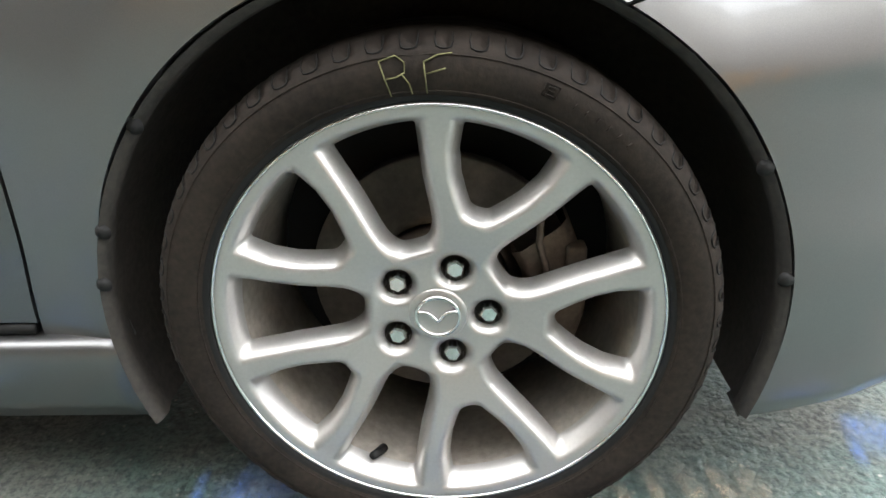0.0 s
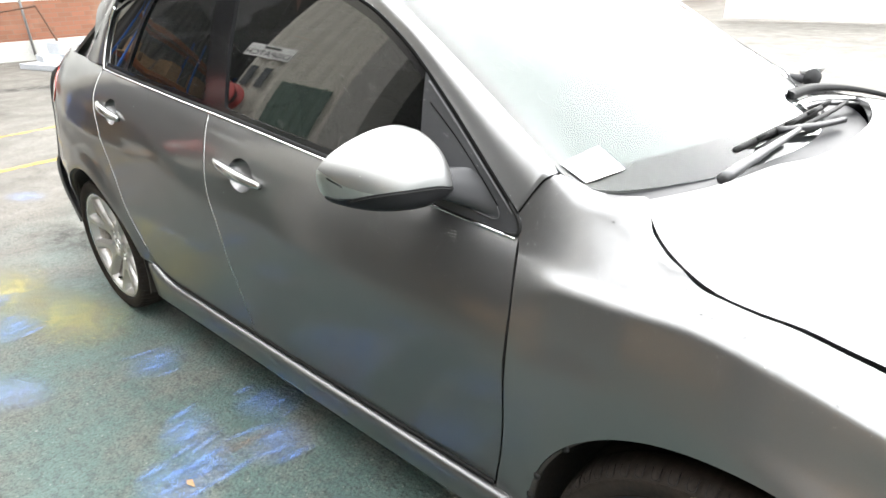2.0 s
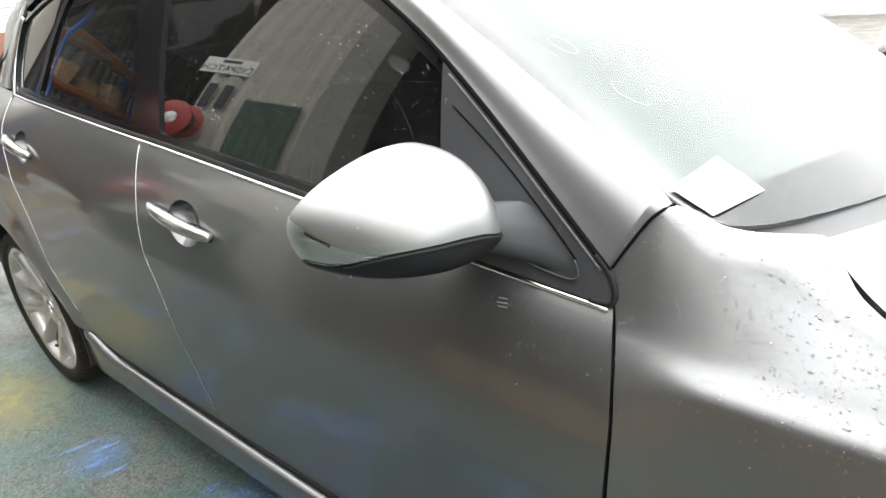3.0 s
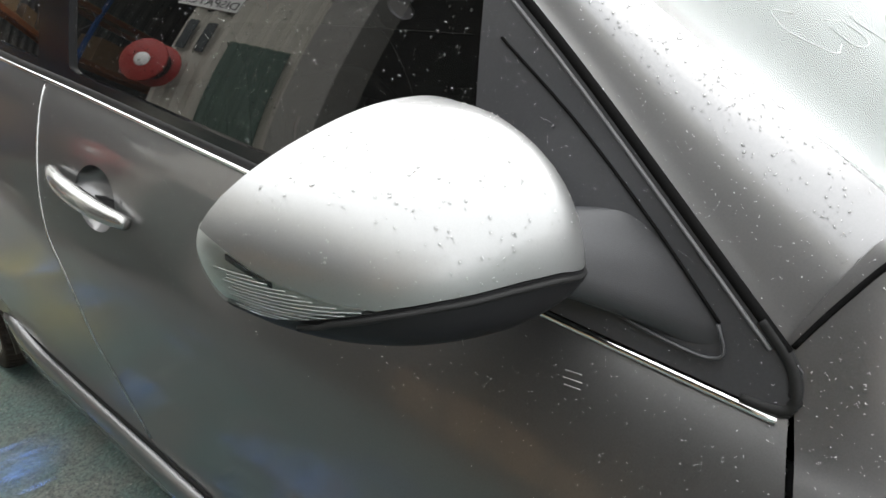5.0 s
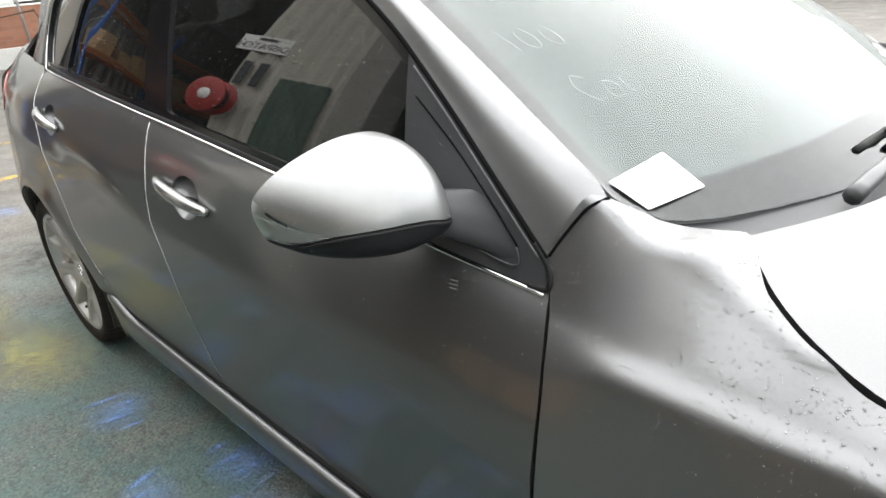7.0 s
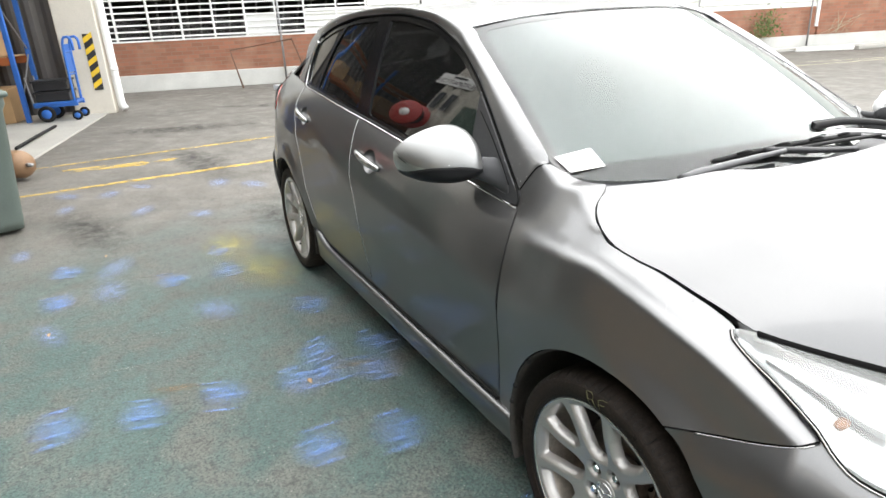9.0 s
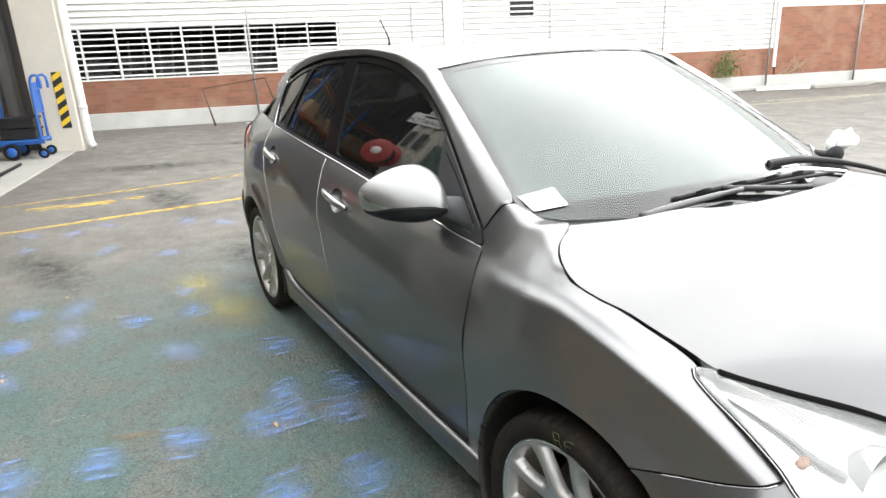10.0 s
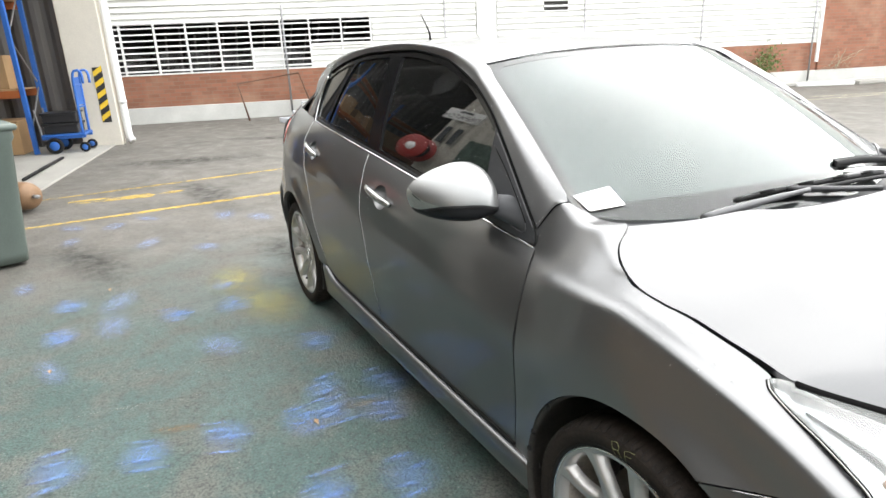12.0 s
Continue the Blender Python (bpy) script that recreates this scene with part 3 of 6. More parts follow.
quarter_glass = np.minimum(np.minimum(inside, c_line(Z) - 0.016 - X), X - tail_line(Z))
any_glass = np.maximum(np.maximum(front_glass, rear_glass), quarter_glass)
frame_fields = [arc(X) - Z, Z - belt(X) + 0.004, -any_glass, X - tail_line(Z) + 0.012, sail_edge(Z) + 0.004 - X]
window_frame = panel("window_frame", P, frame_fields, GLOSSBLACK, car, 0.012)
Q = cabin_grid(-2.7, -0.42, 150, 36, 0.007)
side_window_front = panel("front_side_window", Q, [front_glass + 0.006], TINT, car, 0.003)
side_window_rear = panel("rear_side_window", Q, [rear_glass + 0.006], TINT, car, 0.003)
side_window_quarter = panel("quarter_window", Q, [quarter_glass + 0.006], TINT, car, 0.003)
# black triangle at the mirror foot
Q = P.copy()
Q[..., 1] -= 0.006
sail = panel("mirror_triangle", Q, [arc(X) + 0.002 - Z, X - sail_edge(Z) - 0.002, Z - belt(X) - 0.002, -0.458 - X], PLASTIC, car, 0.014)
# bright belt strip along the window foot
v, f = [], []
strip = np.linspace(-2.5, -0.47, 90)
for x in strip:
    zb = float(belt(x))
    yb = side_y(x, zb)
    v += [(x, -yb - 0.004, zb - 0.003), (x, -yb - 0.001, zb + 0.006), (x, -yb + 0.006, zb + 0.011), (x, -yb + 0.016, zb + 0.006)]
for i in range(len(strip) - 1):
    for k in range(3):
        f.append((4 * i + k, 4 * i + k + 1, 4 * i + 5 + k, 4 * i + 4 + k))
belt_strip = make("belt_moulding", v, f, RUBBER, car)

# A pillar and roof rail skin
c1 = [(x, -cabin_y(x, float(arc(x))), float(arc(x))) for x in (-0.471, -0.495, -0.58, -0.7, -0.84, -1.0, -1.12, -1.25, -1.55, -1.9, -2.2, -2.45, -2.6, -2.7)]
c2 = [(-0.4185, -0.692, 1.0125)] + [tuple(SCREENP[i, 0] + (-0.002, 0.001, 0.003)) for i in (1, 8, 14, 20, 25, 29)] + C2[1:4] + [(-2.35, -0.545, 1.4), (-2.5, -0.535, 1.385), (-2.7, -0.52, 1.355), (-2.8, -0.51, 1.34)]
A, B = spline(c1, 90), spline(c2, 90)
P = np.zeros((90, 14, 3))
for j, t in enumerate(np.linspace(0, 1, 14)):
    P[:, j] = A + (B - A) * t
    ramp = np.clip(0.3 + np.arange(90) / 24, 0, 1)
    P[:, j, 1] -= 0.019 * math.sin(math.pi * t ** 1.3) * ramp
    P[:, j, 2] += 0.017 * math.sin(math.pi * t ** 1.3) * ramp
pillar = panel("pillar_skin", P, [], LITRAINPAINT, car, 0.004)
joint = spline([(-0.4685, -0.7485, 0.9395), (-0.4548, -0.7375, 0.966), (-0.4358, -0.7228, 0.998), (-0.426, -0.714, 1.0085), (-0.417, -0.69, 1.0125)], 20)
make("pillar_joint", *tube(joint + np.array((0.0006, -0.0012, 0.0012)), 0.0022, 6), GAPBLACK, car, True, "black joint between pillar and wing")

# C pillar, tailgate and rear bumper
P = np.zeros((30, 30, 3))
for i, s in enumerate(np.linspace(0, 1, 30)):
    for j, t in enumerate(np.linspace(0, 1, 30)):
        z0, z1 = 1.085, 1.33 - 0.03 * s
        z = z0 + (z1 - z0) * t
        xa = float(tail_line(z)) - 0.014
        xb = -3.1 + 0.32 * t
        x = xa + (xb - xa) * s
        P[i, j] = (x, -(cabin_y(xa, z) - 0.14 * s ** 1.7 + 0.006), z)
c_pillar = panel("rear_pillar_skin", P, [], PAINT, car, 0.012)
back = spline([(-2.86, 1.36), (-2.98, 1.3), (-3.12, 1.18), (-3.24, 1.07), (-3.38, 0.98), (-3.44, 0.85), (-3.45, 0.62), (-3.5, 0.55), (-3.52, 0.4), (-3.47, 0.22)], 50)
half = curve([0.2, 0.5, 0.8, 1.0, 1.1, 1.3, 1.4], [0.74, 0.76, 0.72, 0.7, 0.62, 0.5, 0.48])
P = np.zeros((50, 25, 3))
for i in range(50):
    w = float(half(back[i, 1]))
    for j, u in enumerate(np.linspace(-1, 1, 25)):
        P[i, j] = (back[i, 0] + 0.12 * abs(u) ** 2.5, w * u, back[i, 1])
Xg = P[..., 2]
glassband = np.minimum(np.minimum(Xg - 1.08, 1.31 - Xg), 0.5 - np.abs(P[..., 1]))
tailgate = panel("tailgate", P, [-glassband, Xg - 0.6], PAINT, car, 0.012)
rear_window = panel("rear_window", P, [glassband], TINT, car, 0.004)
rear_bumper = panel("rear_bumper", P, [0.597 - Xg], PAINT, car, 0.02)
v, f = block((-2.98, -0.48, 1.345), (-2.74, 0.48, 1.37), 0.011)
v = [(a, b, c + 0.12 * (a + 2.74) + 0.022 - 0.08 * b * b) for a, b, c in v]
make("roof_spoiler", v, f, PAINT, car)

for ob in (front_door, rear_door, quarter, front_wing, window_frame, side_window_front, side_window_rear, side_window_quarter, sail, belt_strip, pillar, c_pillar):
    mirrored(ob)

# side skirt with its bright upper edge
v, f = [], []
xs = np.linspace(-2.22, -0.37, 70)
for x in xs:
    zt = float(sill_line(x))
    for y, z in ((0.79, zt + 0.012), (0.83, zt + 0.009), (0.841, zt + 0.006), (0.846, zt - 0.002), (0.847, zt - 0.02), (0.838, 0.2), (0.818, 0.16), (0.74, 0.15)):
        v.append((x, -y, z))
for i in range(len(xs) - 1):
    for k in range(7):
        f.append((8 * i + k, 8 * i + 8 + k, 8 * i + 9 + k, 8 * i + 1 + k))
f += [tuple(range(8)), tuple(8 * (len(xs) - 1) + k for k in range(8))[::-1]]
skirt = make("side_skirt", v, f, PAINT, car)
door_foot = [(x, -0.822, float(sill_line(x)) + 0.017) for x in np.linspace(-2.14, -0.48, 60)]
make("door_foot_seal", *tube(door_foot, 0.007, 6), RUBBER, skirt, True, "black rubber seal under the doors")
mirrored(skirt)

# dark shell behind the panel gaps, floor and cabin lining
v, f = [], []
shell = np.linspace(-3.3, 0.32, 60)
P = np.zeros((60, 24, 3))
for i, x in enumerate(shell):
    for j, z in enumerate(np.linspace(0.2, 0.86, 24)):
        P[i, j] = (x, -side_y(x, z) + 0.024, z)
X, Z = P[..., 0], P[..., 2]
inner_shell = panel("inner_shell", P, [np.hypot(X, Z - AXLE) - 0.38, np.hypot(X - BASE, Z - AXLE) - 0.38, np.where(X > -0.4, 0.59 - Z, 1)], DARK, car, 0.01)
mirrored(inner_shell)
v, f = block((-3.3, -0.6, 0.2), (0.62, 0.6, 0.24), 0.01)
make("floor_pan", v, f, DARK, car, False)
make("dashboard", *block((-0.7, -0.62, 0.6), (-0.36, 0.62, 0.9), 0.03), DARK, car, True)
make("radiator_panel", *block((0.55, -0.5, 0.22), (0.62, 0.5, 0.68), 0.01), DARK, car, True)

# wheel arch liners
LINER = material("dirty_liner_plastic", (0.015, 0.0145, 0.014), 0.7, 0.0, 0.35, 7.0, 120.0, 0.25, 60.0, tint=(0.045, 0.039, 0.033))
prof = [(0.364, -0.861), (0.3575, -0.856), (0.356, -0.842), (0.367, -0.815), (0.372, -0.6), (0.2, -0.56)]
for cx in (0.0, BASE):
    for sgn in (1, -1):
        v, f = lathe(prof, 48, radians(-20), radians(176 if cx else 200))
        v = [(a + cx, sgn * max(b, -float(side_y(a + cx, max(c + AXLE, 0.4))) + 0.014) if cx else b * sgn, c + AXLE) for a, b, c in v]
        liner = make("wheel_arch_liner", v, f, LINER, car, True, "dirty grey-black plastic")
        for a in () if cx else (8, 28, 140, 160, 170):
            clip, cf = lathe([(0.0, -0.006), (0.005, -0.0055), (0.007, -0.003), (0.009, 0.0)], 12)
            make("liner_clip", [(cx + 0.36 * math.cos(radians(a)) + p, sgn * (-0.858 + q), AXLE + 0.36 * math.sin(radians(a)) + r) for p, q, r in clip], cf, RUBBER, liner)

# ---- wheels ----
FACE = [(0.0, -0.829), (0.06, -0.83), (0.1, -0.838), (0.16, -0.85), (0.22, -0.858), (0.2445, -0.862), (0.25, -0.862)]
face_y = curve([p[0] for p in FACE], [p[1] for p in FACE])
TURN0 = -4.0


def smin(a, b, k):
    h = np.clip(0.5 + 0.5 * (b - a) / k, 0, 1)
    return b + (a - b) * h - k * h * (1 - h)


def segment(x, z, a, b, ra, rb):
    d = (b[0] - a[0], b[1] - a[1])
    t = np.clip(((x - a[0]) * d[0] + (z - a[1]) * d[1]) / (d[0] ** 2 + d[1] ** 2), 0, 1)
    return np.hypot(x - a[0] - t * d[0], z - a[1] - t * d[1]) - (ra + (rb - ra) * t)


def spoke_field(x, z):
    """Below zero inside the metal of the wheel's face."""
    f = np.hypot(x, z) - 0.082
    for k in range(5):
        c = radians(TURN0 + 72 * k)
        pol = lambda r, a: (r * math.cos(a), r * math.sin(a))
        f = smin(f, segment(x, z, pol(0.05, c), pol(0.098, c), 0.03, 0.03), 0.02)
        for sgn in (-1, 1):
            line = [pol(r, c + sgn * a) for r, a in ((0.092, 0.13), (0.11, 0.178), (0.127, 0.232), (0.145, 0.275), (0.165, 0.307), (0.195, 0.325), (0.24, 0.322))]
            wide = [0.022, 0.0195, 0.0175, 0.0165, 0.0158, 0.0165, 0.0225]
            arm = np.min([segment(x, z, line[i], line[i + 1], wide[i], wide[i + 1]) for i in range(6)], axis=0)
            f = smin(f, arm, 0.01)
    f = smin(f, 0.2275 - np.hypot(x, z), 0.008)
    for k in range(5):
        c = radians(TURN0 + 72 * k)
        f = np.maximum(f, 0.0165 - np.hypot(x - 0.05715 * math.cos(c), z - 0.05715 * math.sin(c)))
    return f


R, TH = np.meshgrid(np.linspace(0.032, 0.2442, 110), np.linspace(0, 2 * math.pi, 481), indexing="ij")
GX, GZ = R * np.cos(TH), R * np.sin(TH)
F = spoke_field(GX, GZ)
drop = 0.0105 * np.clip(1 + F / 0.0105, 0, 1) ** 1.9
lip = np.clip((R - 0.228) / 0.008, 0, 1)
P = np.stack((GX, face_y(R) + drop * (1 - lip), GZ), 2)
v, f = clip_grid(P, [-F])
v, f = rimmed(v, f, 0.0, None)
v = np.array(v)
nv = len(v)
# turn the hem into walls that run back into the wheel
vals = clip_grid(P, [-F])
base_n = len(vals[0])
rv = np.hypot(v[:, 0], v[:, 2])
edge = (np.abs(spoke_field(v[:, 0], v[:, 2])) < 0.001) & (rv > 0.036) & (rv < 0.24)
v[edge, 1] = face_y(rv[edge]) + 0.0105 * (1 - np.clip((rv[edge] - 0.228) / 0.008, 0, 1))
for _ in range(2):
    ex, ez, e = v[edge, 0], v[edge, 2], 0.0005
    now = spoke_field(ex, ez)
    gx = (spoke_field(ex + e, ez) - spoke_field(ex - e, ez)) / (2 * e)
    gz = (spoke_field(ex, ez + e) - spoke_field(ex, ez - e)) / (2 * e)
    size = np.maximum(gx ** 2 + gz ** 2, 0.2)
    on = np.arange(nv)[edge] >= base_n
    v[edge, 0] = ex - np.where(on, now * gx / size, 0)
    v[edge, 2] = ez - np.where(on, now * gz / size, 0)
for i in range(base_n + 1, nv, 2):
    r = math.hypot(v[i][0], v[i][2])
    v[i][1] += 0.018 if r > 0.07 else 0.03
    if 0.078 < r < 0.235:
        e = 0.001
        gx = spoke_field(v[i][0] + e, v[i][2]) - spoke_field(v[i][0] - e, v[i][2])
        gz = spoke_field(v[i][0], v[i][2] + e) - spoke_field(v[i][0], v[i][2] - e)
        g = math.hypot(gx, gz) + 1e-9
        v[i][0] += 0.0045 * gx / g
        v[i][2] += 0.0045 * gz / g
if np.sum(np.cross(v[f[0][1]] - v[f[0][0]], v[f[0][2]] - v[f[0][0]])[1]) > 0:
    f = [tuple(q)[::-1] for q in f]
spokes = (v, f)
barrel = lathe([(0.2442, -0.862), (0.2458, -0.8635), (0.2475, -0.862), (0.248, -0.853), (0.243, -0.846)], 120)
inner_barrel = lathe([(0.2405, -0.85), (0.232, -0.846), (0.2255, -0.83), (0.222, -0.8), (0.219, -0.74), (0.221, -0.66), (0.235, -0.655)], 120)

TYRE_R = 0.3135
tp = [(0.243, -0.85), (0.2475, -0.862), (0.2525, -0.8695), (0.262, -0.8775), (0.275, -0.8815), (0.288, -0.8795), (0.2975, -0.872), (0.304, -0.862), (0.3095, -0.848), (0.3125, -0.828), (TYRE_R, -0.79), (TYRE_R, -0.72), (0.3115, -0.69), (0.303, -0.664), (0.285, -0.652), (0.245, -0.66)]
tp = [(a, b if b > -0.862 else -0.862 + 0.55 * (b + 0.862)) for a, b in tp]
tyre_line = spline([(a, b, 0) for a, b in tp], 46)[:, :2]
tv, tf = lathe([tuple(p) for p in tyre_line], 420)
tv = np.array(tv)
rr = np.hypot(tv[:, 0], tv[:, 2])
an = np.arctan2(tv[:, 2], tv[:, 0])
groove = ((an / (2 * math.pi) * 60) % 1 < 0.16) & (rr > 0.304) & (tv[:, 1] < -0.8)
ring = (np.abs(tv[:, 1] + 0.8) < 0.006) | (np.abs(tv[:, 1] + 0.76) < 0.006)
cutr = np.where(groove, 0.0045 * np.clip((0.3105 - rr) / 0.004, 0.25, 1), 0) + np.where(ring & (rr > 0.308), 0.008, 0)
tv[:, 1] += np.where(groove, 0.0035, 0)
tv[:, 0] -= np.cos(an) * cutr
tv[:, 2] -= np.sin(an) * cutr
flat = tv[:, 2] < -AXLE + 0.001
tv[flat, 1] -= 0.006 * np.clip(-(tv[flat, 2] + AXLE) / 0.01, 0, 1)
tv[:, 2] = np.maximum(tv[:, 2], -AXLE + 0.001)


def hexagon(r, y0, y1, cx, cz, turn):
    vs, fs = [], []
    for y, s in ((y0, 1.0), (y1 + 0.003, 1.0), (y1, 0.82)):
        for k in range(6):
            a = turn + k * math.pi / 3
            vs.append((cx + r * s * math.cos(a), y, cz + r * s * math.sin(a)))
    for i in range(2):
        for k in range(6):
            fs.append((i * 6 + k, i * 6 + (k + 1) % 6, i * 6 + 6 + (k + 1) % 6, i * 6 + 6 + k))
    fs.append(tuple(range(12, 18)))
    return vs, fs


def shrink(mesh, a, b, k):
    """Draws the outer part of a wheel in by the factor k."""
    out = []
    for x, y, z in mesh[0]:
        r = math.hypot(x, z)
        s = 1 + (k - 1) * min(max((r - a) / (b - a), 0), 1)
        out.append((x * s, y, z * s))
    return out, mesh[1]


spokes, barrel, inner_barrel = (shrink(m, 0.08, 0.24, 0.985) for m in (spokes, barrel, inner_barrel))
tv, tf = shrink((tv, tf), 0.23, 0.31, 0.976)
tv = np.array(tv)
tyre_line[:, 0] *= 1 - 0.024 * np.clip((tyre_line[:, 0] - 0.23) / 0.08, 0, 1)
wheel = make("wheel", *spokes, ALLOY, car, True, "ten-spoke silver alloy wheel with kerb scuffs", (0, 0, AXLE))
bm = bmesh.new()
bm.from_mesh(wheel.data)
bmesh.ops.remove_doubles(bm, verts=bm.verts, dist=0.0006)
bm.to_mesh(wheel.data)
bm.free()
# normals that follow the rounded edges of the spokes
co = np.array([p.co for p in wheel.data.vertices])
nm = np.array([p.normal for p in wheel.data.vertices])
rn = np.hypot(co[:, 0], co[:, 2])
back = 1 / (1 - 0.015 * np.clip((rn / 0.99 - 0.08) / 0.16, 0, 1))
ux, uz, e = co[:, 0] * back, co[:, 2] * back, 0.0006
F = spoke_field(ux, uz)
gx = (spoke_field(ux + e, uz) - spoke_field(ux - e, uz)) / (2 * e)
gz = (spoke_field(ux, uz + e) - spoke_field(ux, uz - e)) / (2 * e)
steep = np.where(F > 0.0012, 4.0, 1.9 * np.clip(1 + F / 0.0105, 0, 1) ** 0.9)
bent = np.stack((steep * gx, -np.ones(len(F)), steep * gz), 1)
bent /= np.linalg.norm(bent, axis=1)[:, None]
zone = (F > -0.0105) & (rn > 0.078) & (rn < 0.226)
nm[zone] = bent[zone]
wheel.data.normals_split_custom_set_from_vertices([tuple(p) for p in nm])
make("rim_flange", *barrel, ALLOY, wheel)
make("rim_barrel", *inner_barrel, BARREL, wheel)
make("polished_lip", *lathe([(0.2395, -0.8625), (0.2403, -0.8642), (0.2418, -0.8645), (0.2428, -0.863)], 120), CHROME, wheel)
tyre = make("tyre", tv, tf, TYRE, wheel, True, "dusty black low-profile tyre")


def on_tyre(r, ang):
    y = float(np.interp(r, tyre_line[:30, 0], tyre_line[:30, 1]))
    return (r * math.cos(radians(ang)), y - 0.0012, r * math.sin(radians(ang)))


def sunk(r, ang):
    x, y, z = on_tyre(r, ang)
    return (x, y + 0.0008, z)


# shoulder blocks edged by grooves, and the moulded rings of the side wall
edges = []
for k in range(60):
    a = 6 * k
    edges.append(tube([sunk(r, a + b) for r, b in ((0.3025, 0.1), (0.297, 0.0), (0.2925, 0.25), (0.2912, 0.9), (0.2912, 2.0), (0.2925, 2.75), (0.297, 3.1), (0.3025, 3.2))], 0.0009, 5))
tagged(make("tread_groove", *join(*edges), RUBBER, tyre), kind="stuff")
for r, w in ((0.2865, 0.0007), (0.2545, 0.0008)):
    make("moulded_ring", *tube([sunk(r, a) for a in range(0, 363, 3)], w, 5), TYRE, tyre)
make("bead_seat", *lathe([(0.2432, -0.8605), (0.2445, -0.8645), (0.2475, -0.8655), (0.2505, -0.8665)], 120), RUBBER, tyre)
for k in range(5):
    c = radians(TURN0 + 72 * k)
    cx, cz = 0.05715 * math.cos(c), 0.05715 * math.sin(c)
    make("wheel_nut", *hexagon(0.0105, -0.806, -0.826, cx, cz, c + 0.2), CHROME, wheel, False)
    v, f = join([[(cx + r * math.cos(a * math.pi / 8), y, cz + r * math.sin(a * math.pi / 8)) for r, y in ((0.0165, -0.818), (0.0168, -0.802), (0.0, -0.802)) for a in range(16)],
                [(i * 16 + a, i * 16 + (a + 1) % 16, i * 16 + 16 + (a + 1) % 16, i * 16 + 16 + a) for i in range(2) for a in range(16)]])
    make("nut_seat", v, f, DISC, wheel, True)
cap = make("centre_cap", *lathe([(0.034, -0.815), (0.0335, -0.829), (0.031, -0.8325), (0.028, -0.8315), (0.0, -0.8335)], 40), ALLOY, wheel)
emb = join(lathe([(0.026, -0.832), (0.0258, -0.8355), (0.0228, -0.8355), (0.0225, -0.832)], 36),
           *[tube(spline([(-0.0225 * s, -0.835, 0.007), (-0.01 * s, -0.8352, 0.005), (0.0, -0.8352, -0.006)], 8), 0.002, 6) for s in (1, -1)])
make("cap_emblem", *emb, CHROME, cap)
make("brake_disc", *lathe([(0.08, -0.735), (0.085, -0.765), (0.09, -0.745), (0.158, -0.745), (0.16, -0.742), (0.16, -0.722), (0.09, -0.722)], 64), DISC, wheel)
make("hub_bell", *lathe([(0.0, -0.79), (0.07, -0.79), (0.078, -0.782), (0.08, -0.735)], 40), RUST, wheel)
cv, cf = lathe([(0.1, -0.7), (0.1, -0.785), (0.112, -0.795), (0.16, -0.792), (0.172, -0.78), (0.172, -0.7)], 14, radians(-28), radians(32))
make("brake_caliper", *join((cv, cf), tube([(0.118, -0.79, 0.11), (0.115, -0.797, 0.07), (0.125, -0.8, 0.03), (0.128, -0.798, 0.0)], 0.004, 8), block((0.145, -0.8, 0.035), (0.168, -0.775, 0.065), 0.004)), RUST, wheel)
make("valve_stem", *tube([(-0.082, -0.815, -0.205), (-0.086, -0.833, -0.196), (-0.09, -0.845, -0.19)], [0.006, 0.0055, 0.005], 10), RUBBER, wheel)
make("hub_back", *lathe([(0.0, -0.66), (0.222, -0.66)], 48), DARK, wheel)
def wheel_copy(m):
    return copy_thing(wheel, m)
wheel_copy(Matrix.Translation((BASE, 0.028, AXLE)))
wheel_copy(Matrix.Translation((BASE, -0.028, AXLE)) @ pose(0, 0, 0, 0, 0, 180))
wheel_copy(Matrix.Translation((0, 0, AXLE)) @ pose(0, 0, 0, 0, 0, 180))

# ---- door mirror ----
mirror = empty("door_mirror")
mirror.parent = car
ring2 = [(-0.757, 0.962), (-0.758, 1.01), (-0.772, 1.058), (-0.8, 1.088), (-0.845, 1.092), (-0.895, 1.078), (-0.943, 1.053), (-0.971, 1.024), (-0.973, 0.99), (-0.957, 0.956), (-0.915, 0.935), (-0.845, 0.928), (-0.785, 0.943), (-0.757, 0.962)]
outline = spline([(a, b, 0) for a, b in ring2], 97)[:, :2]
mc = np.array((-0.855, 0.984))
full = 3.2 - 0.9 * (outline[:, 1] - 0.984) / 0.1
P = np.zeros((30, 97, 3))
for i, r in enumerate(np.linspace(0, 1, 30) ** 0.7):
    q = mc + (outline - mc) * r
    P[i, :, 1], P[i, :, 2] = q[:, 0], q[:, 1]
    rim_x = -0.8 + (q[:, 0] + 0.97) * 0.47
    P[i, :, 0] = rim_x + 0.13 * (1 - r ** full) ** 0.5
Y, Z = P[..., 1], P[..., 2]
foot_z = curve([-1.0, -0.963, -0.955, -0.946, -0.926, -0.9, -0.864, -0.83, -0.8, -0.74], [0.955, 0.966, 0.9745, 0.981, 0.988, 0.99, 0.99, 0.988, 0.98, 0.968])
lens_top = curve([-0.83, -0.7985, -0.779, -0.76, -0.7423, -0.719, -0.6985, -0.68, -0.6], [1.032, 1.0237, 1.0184, 1.0124, 1.005, 0.9977, 0.9921, 0.9885, 0.965])
MC = (-0.8, -0.868, 1.016)
mirror_cap = panel("mirror_cap", P, [Z - foot_z(Y) - 0.0012, Z - lens_top(P[..., 0]) - 0.0009], LITWETPAINT, mirror, 0.006, MC)
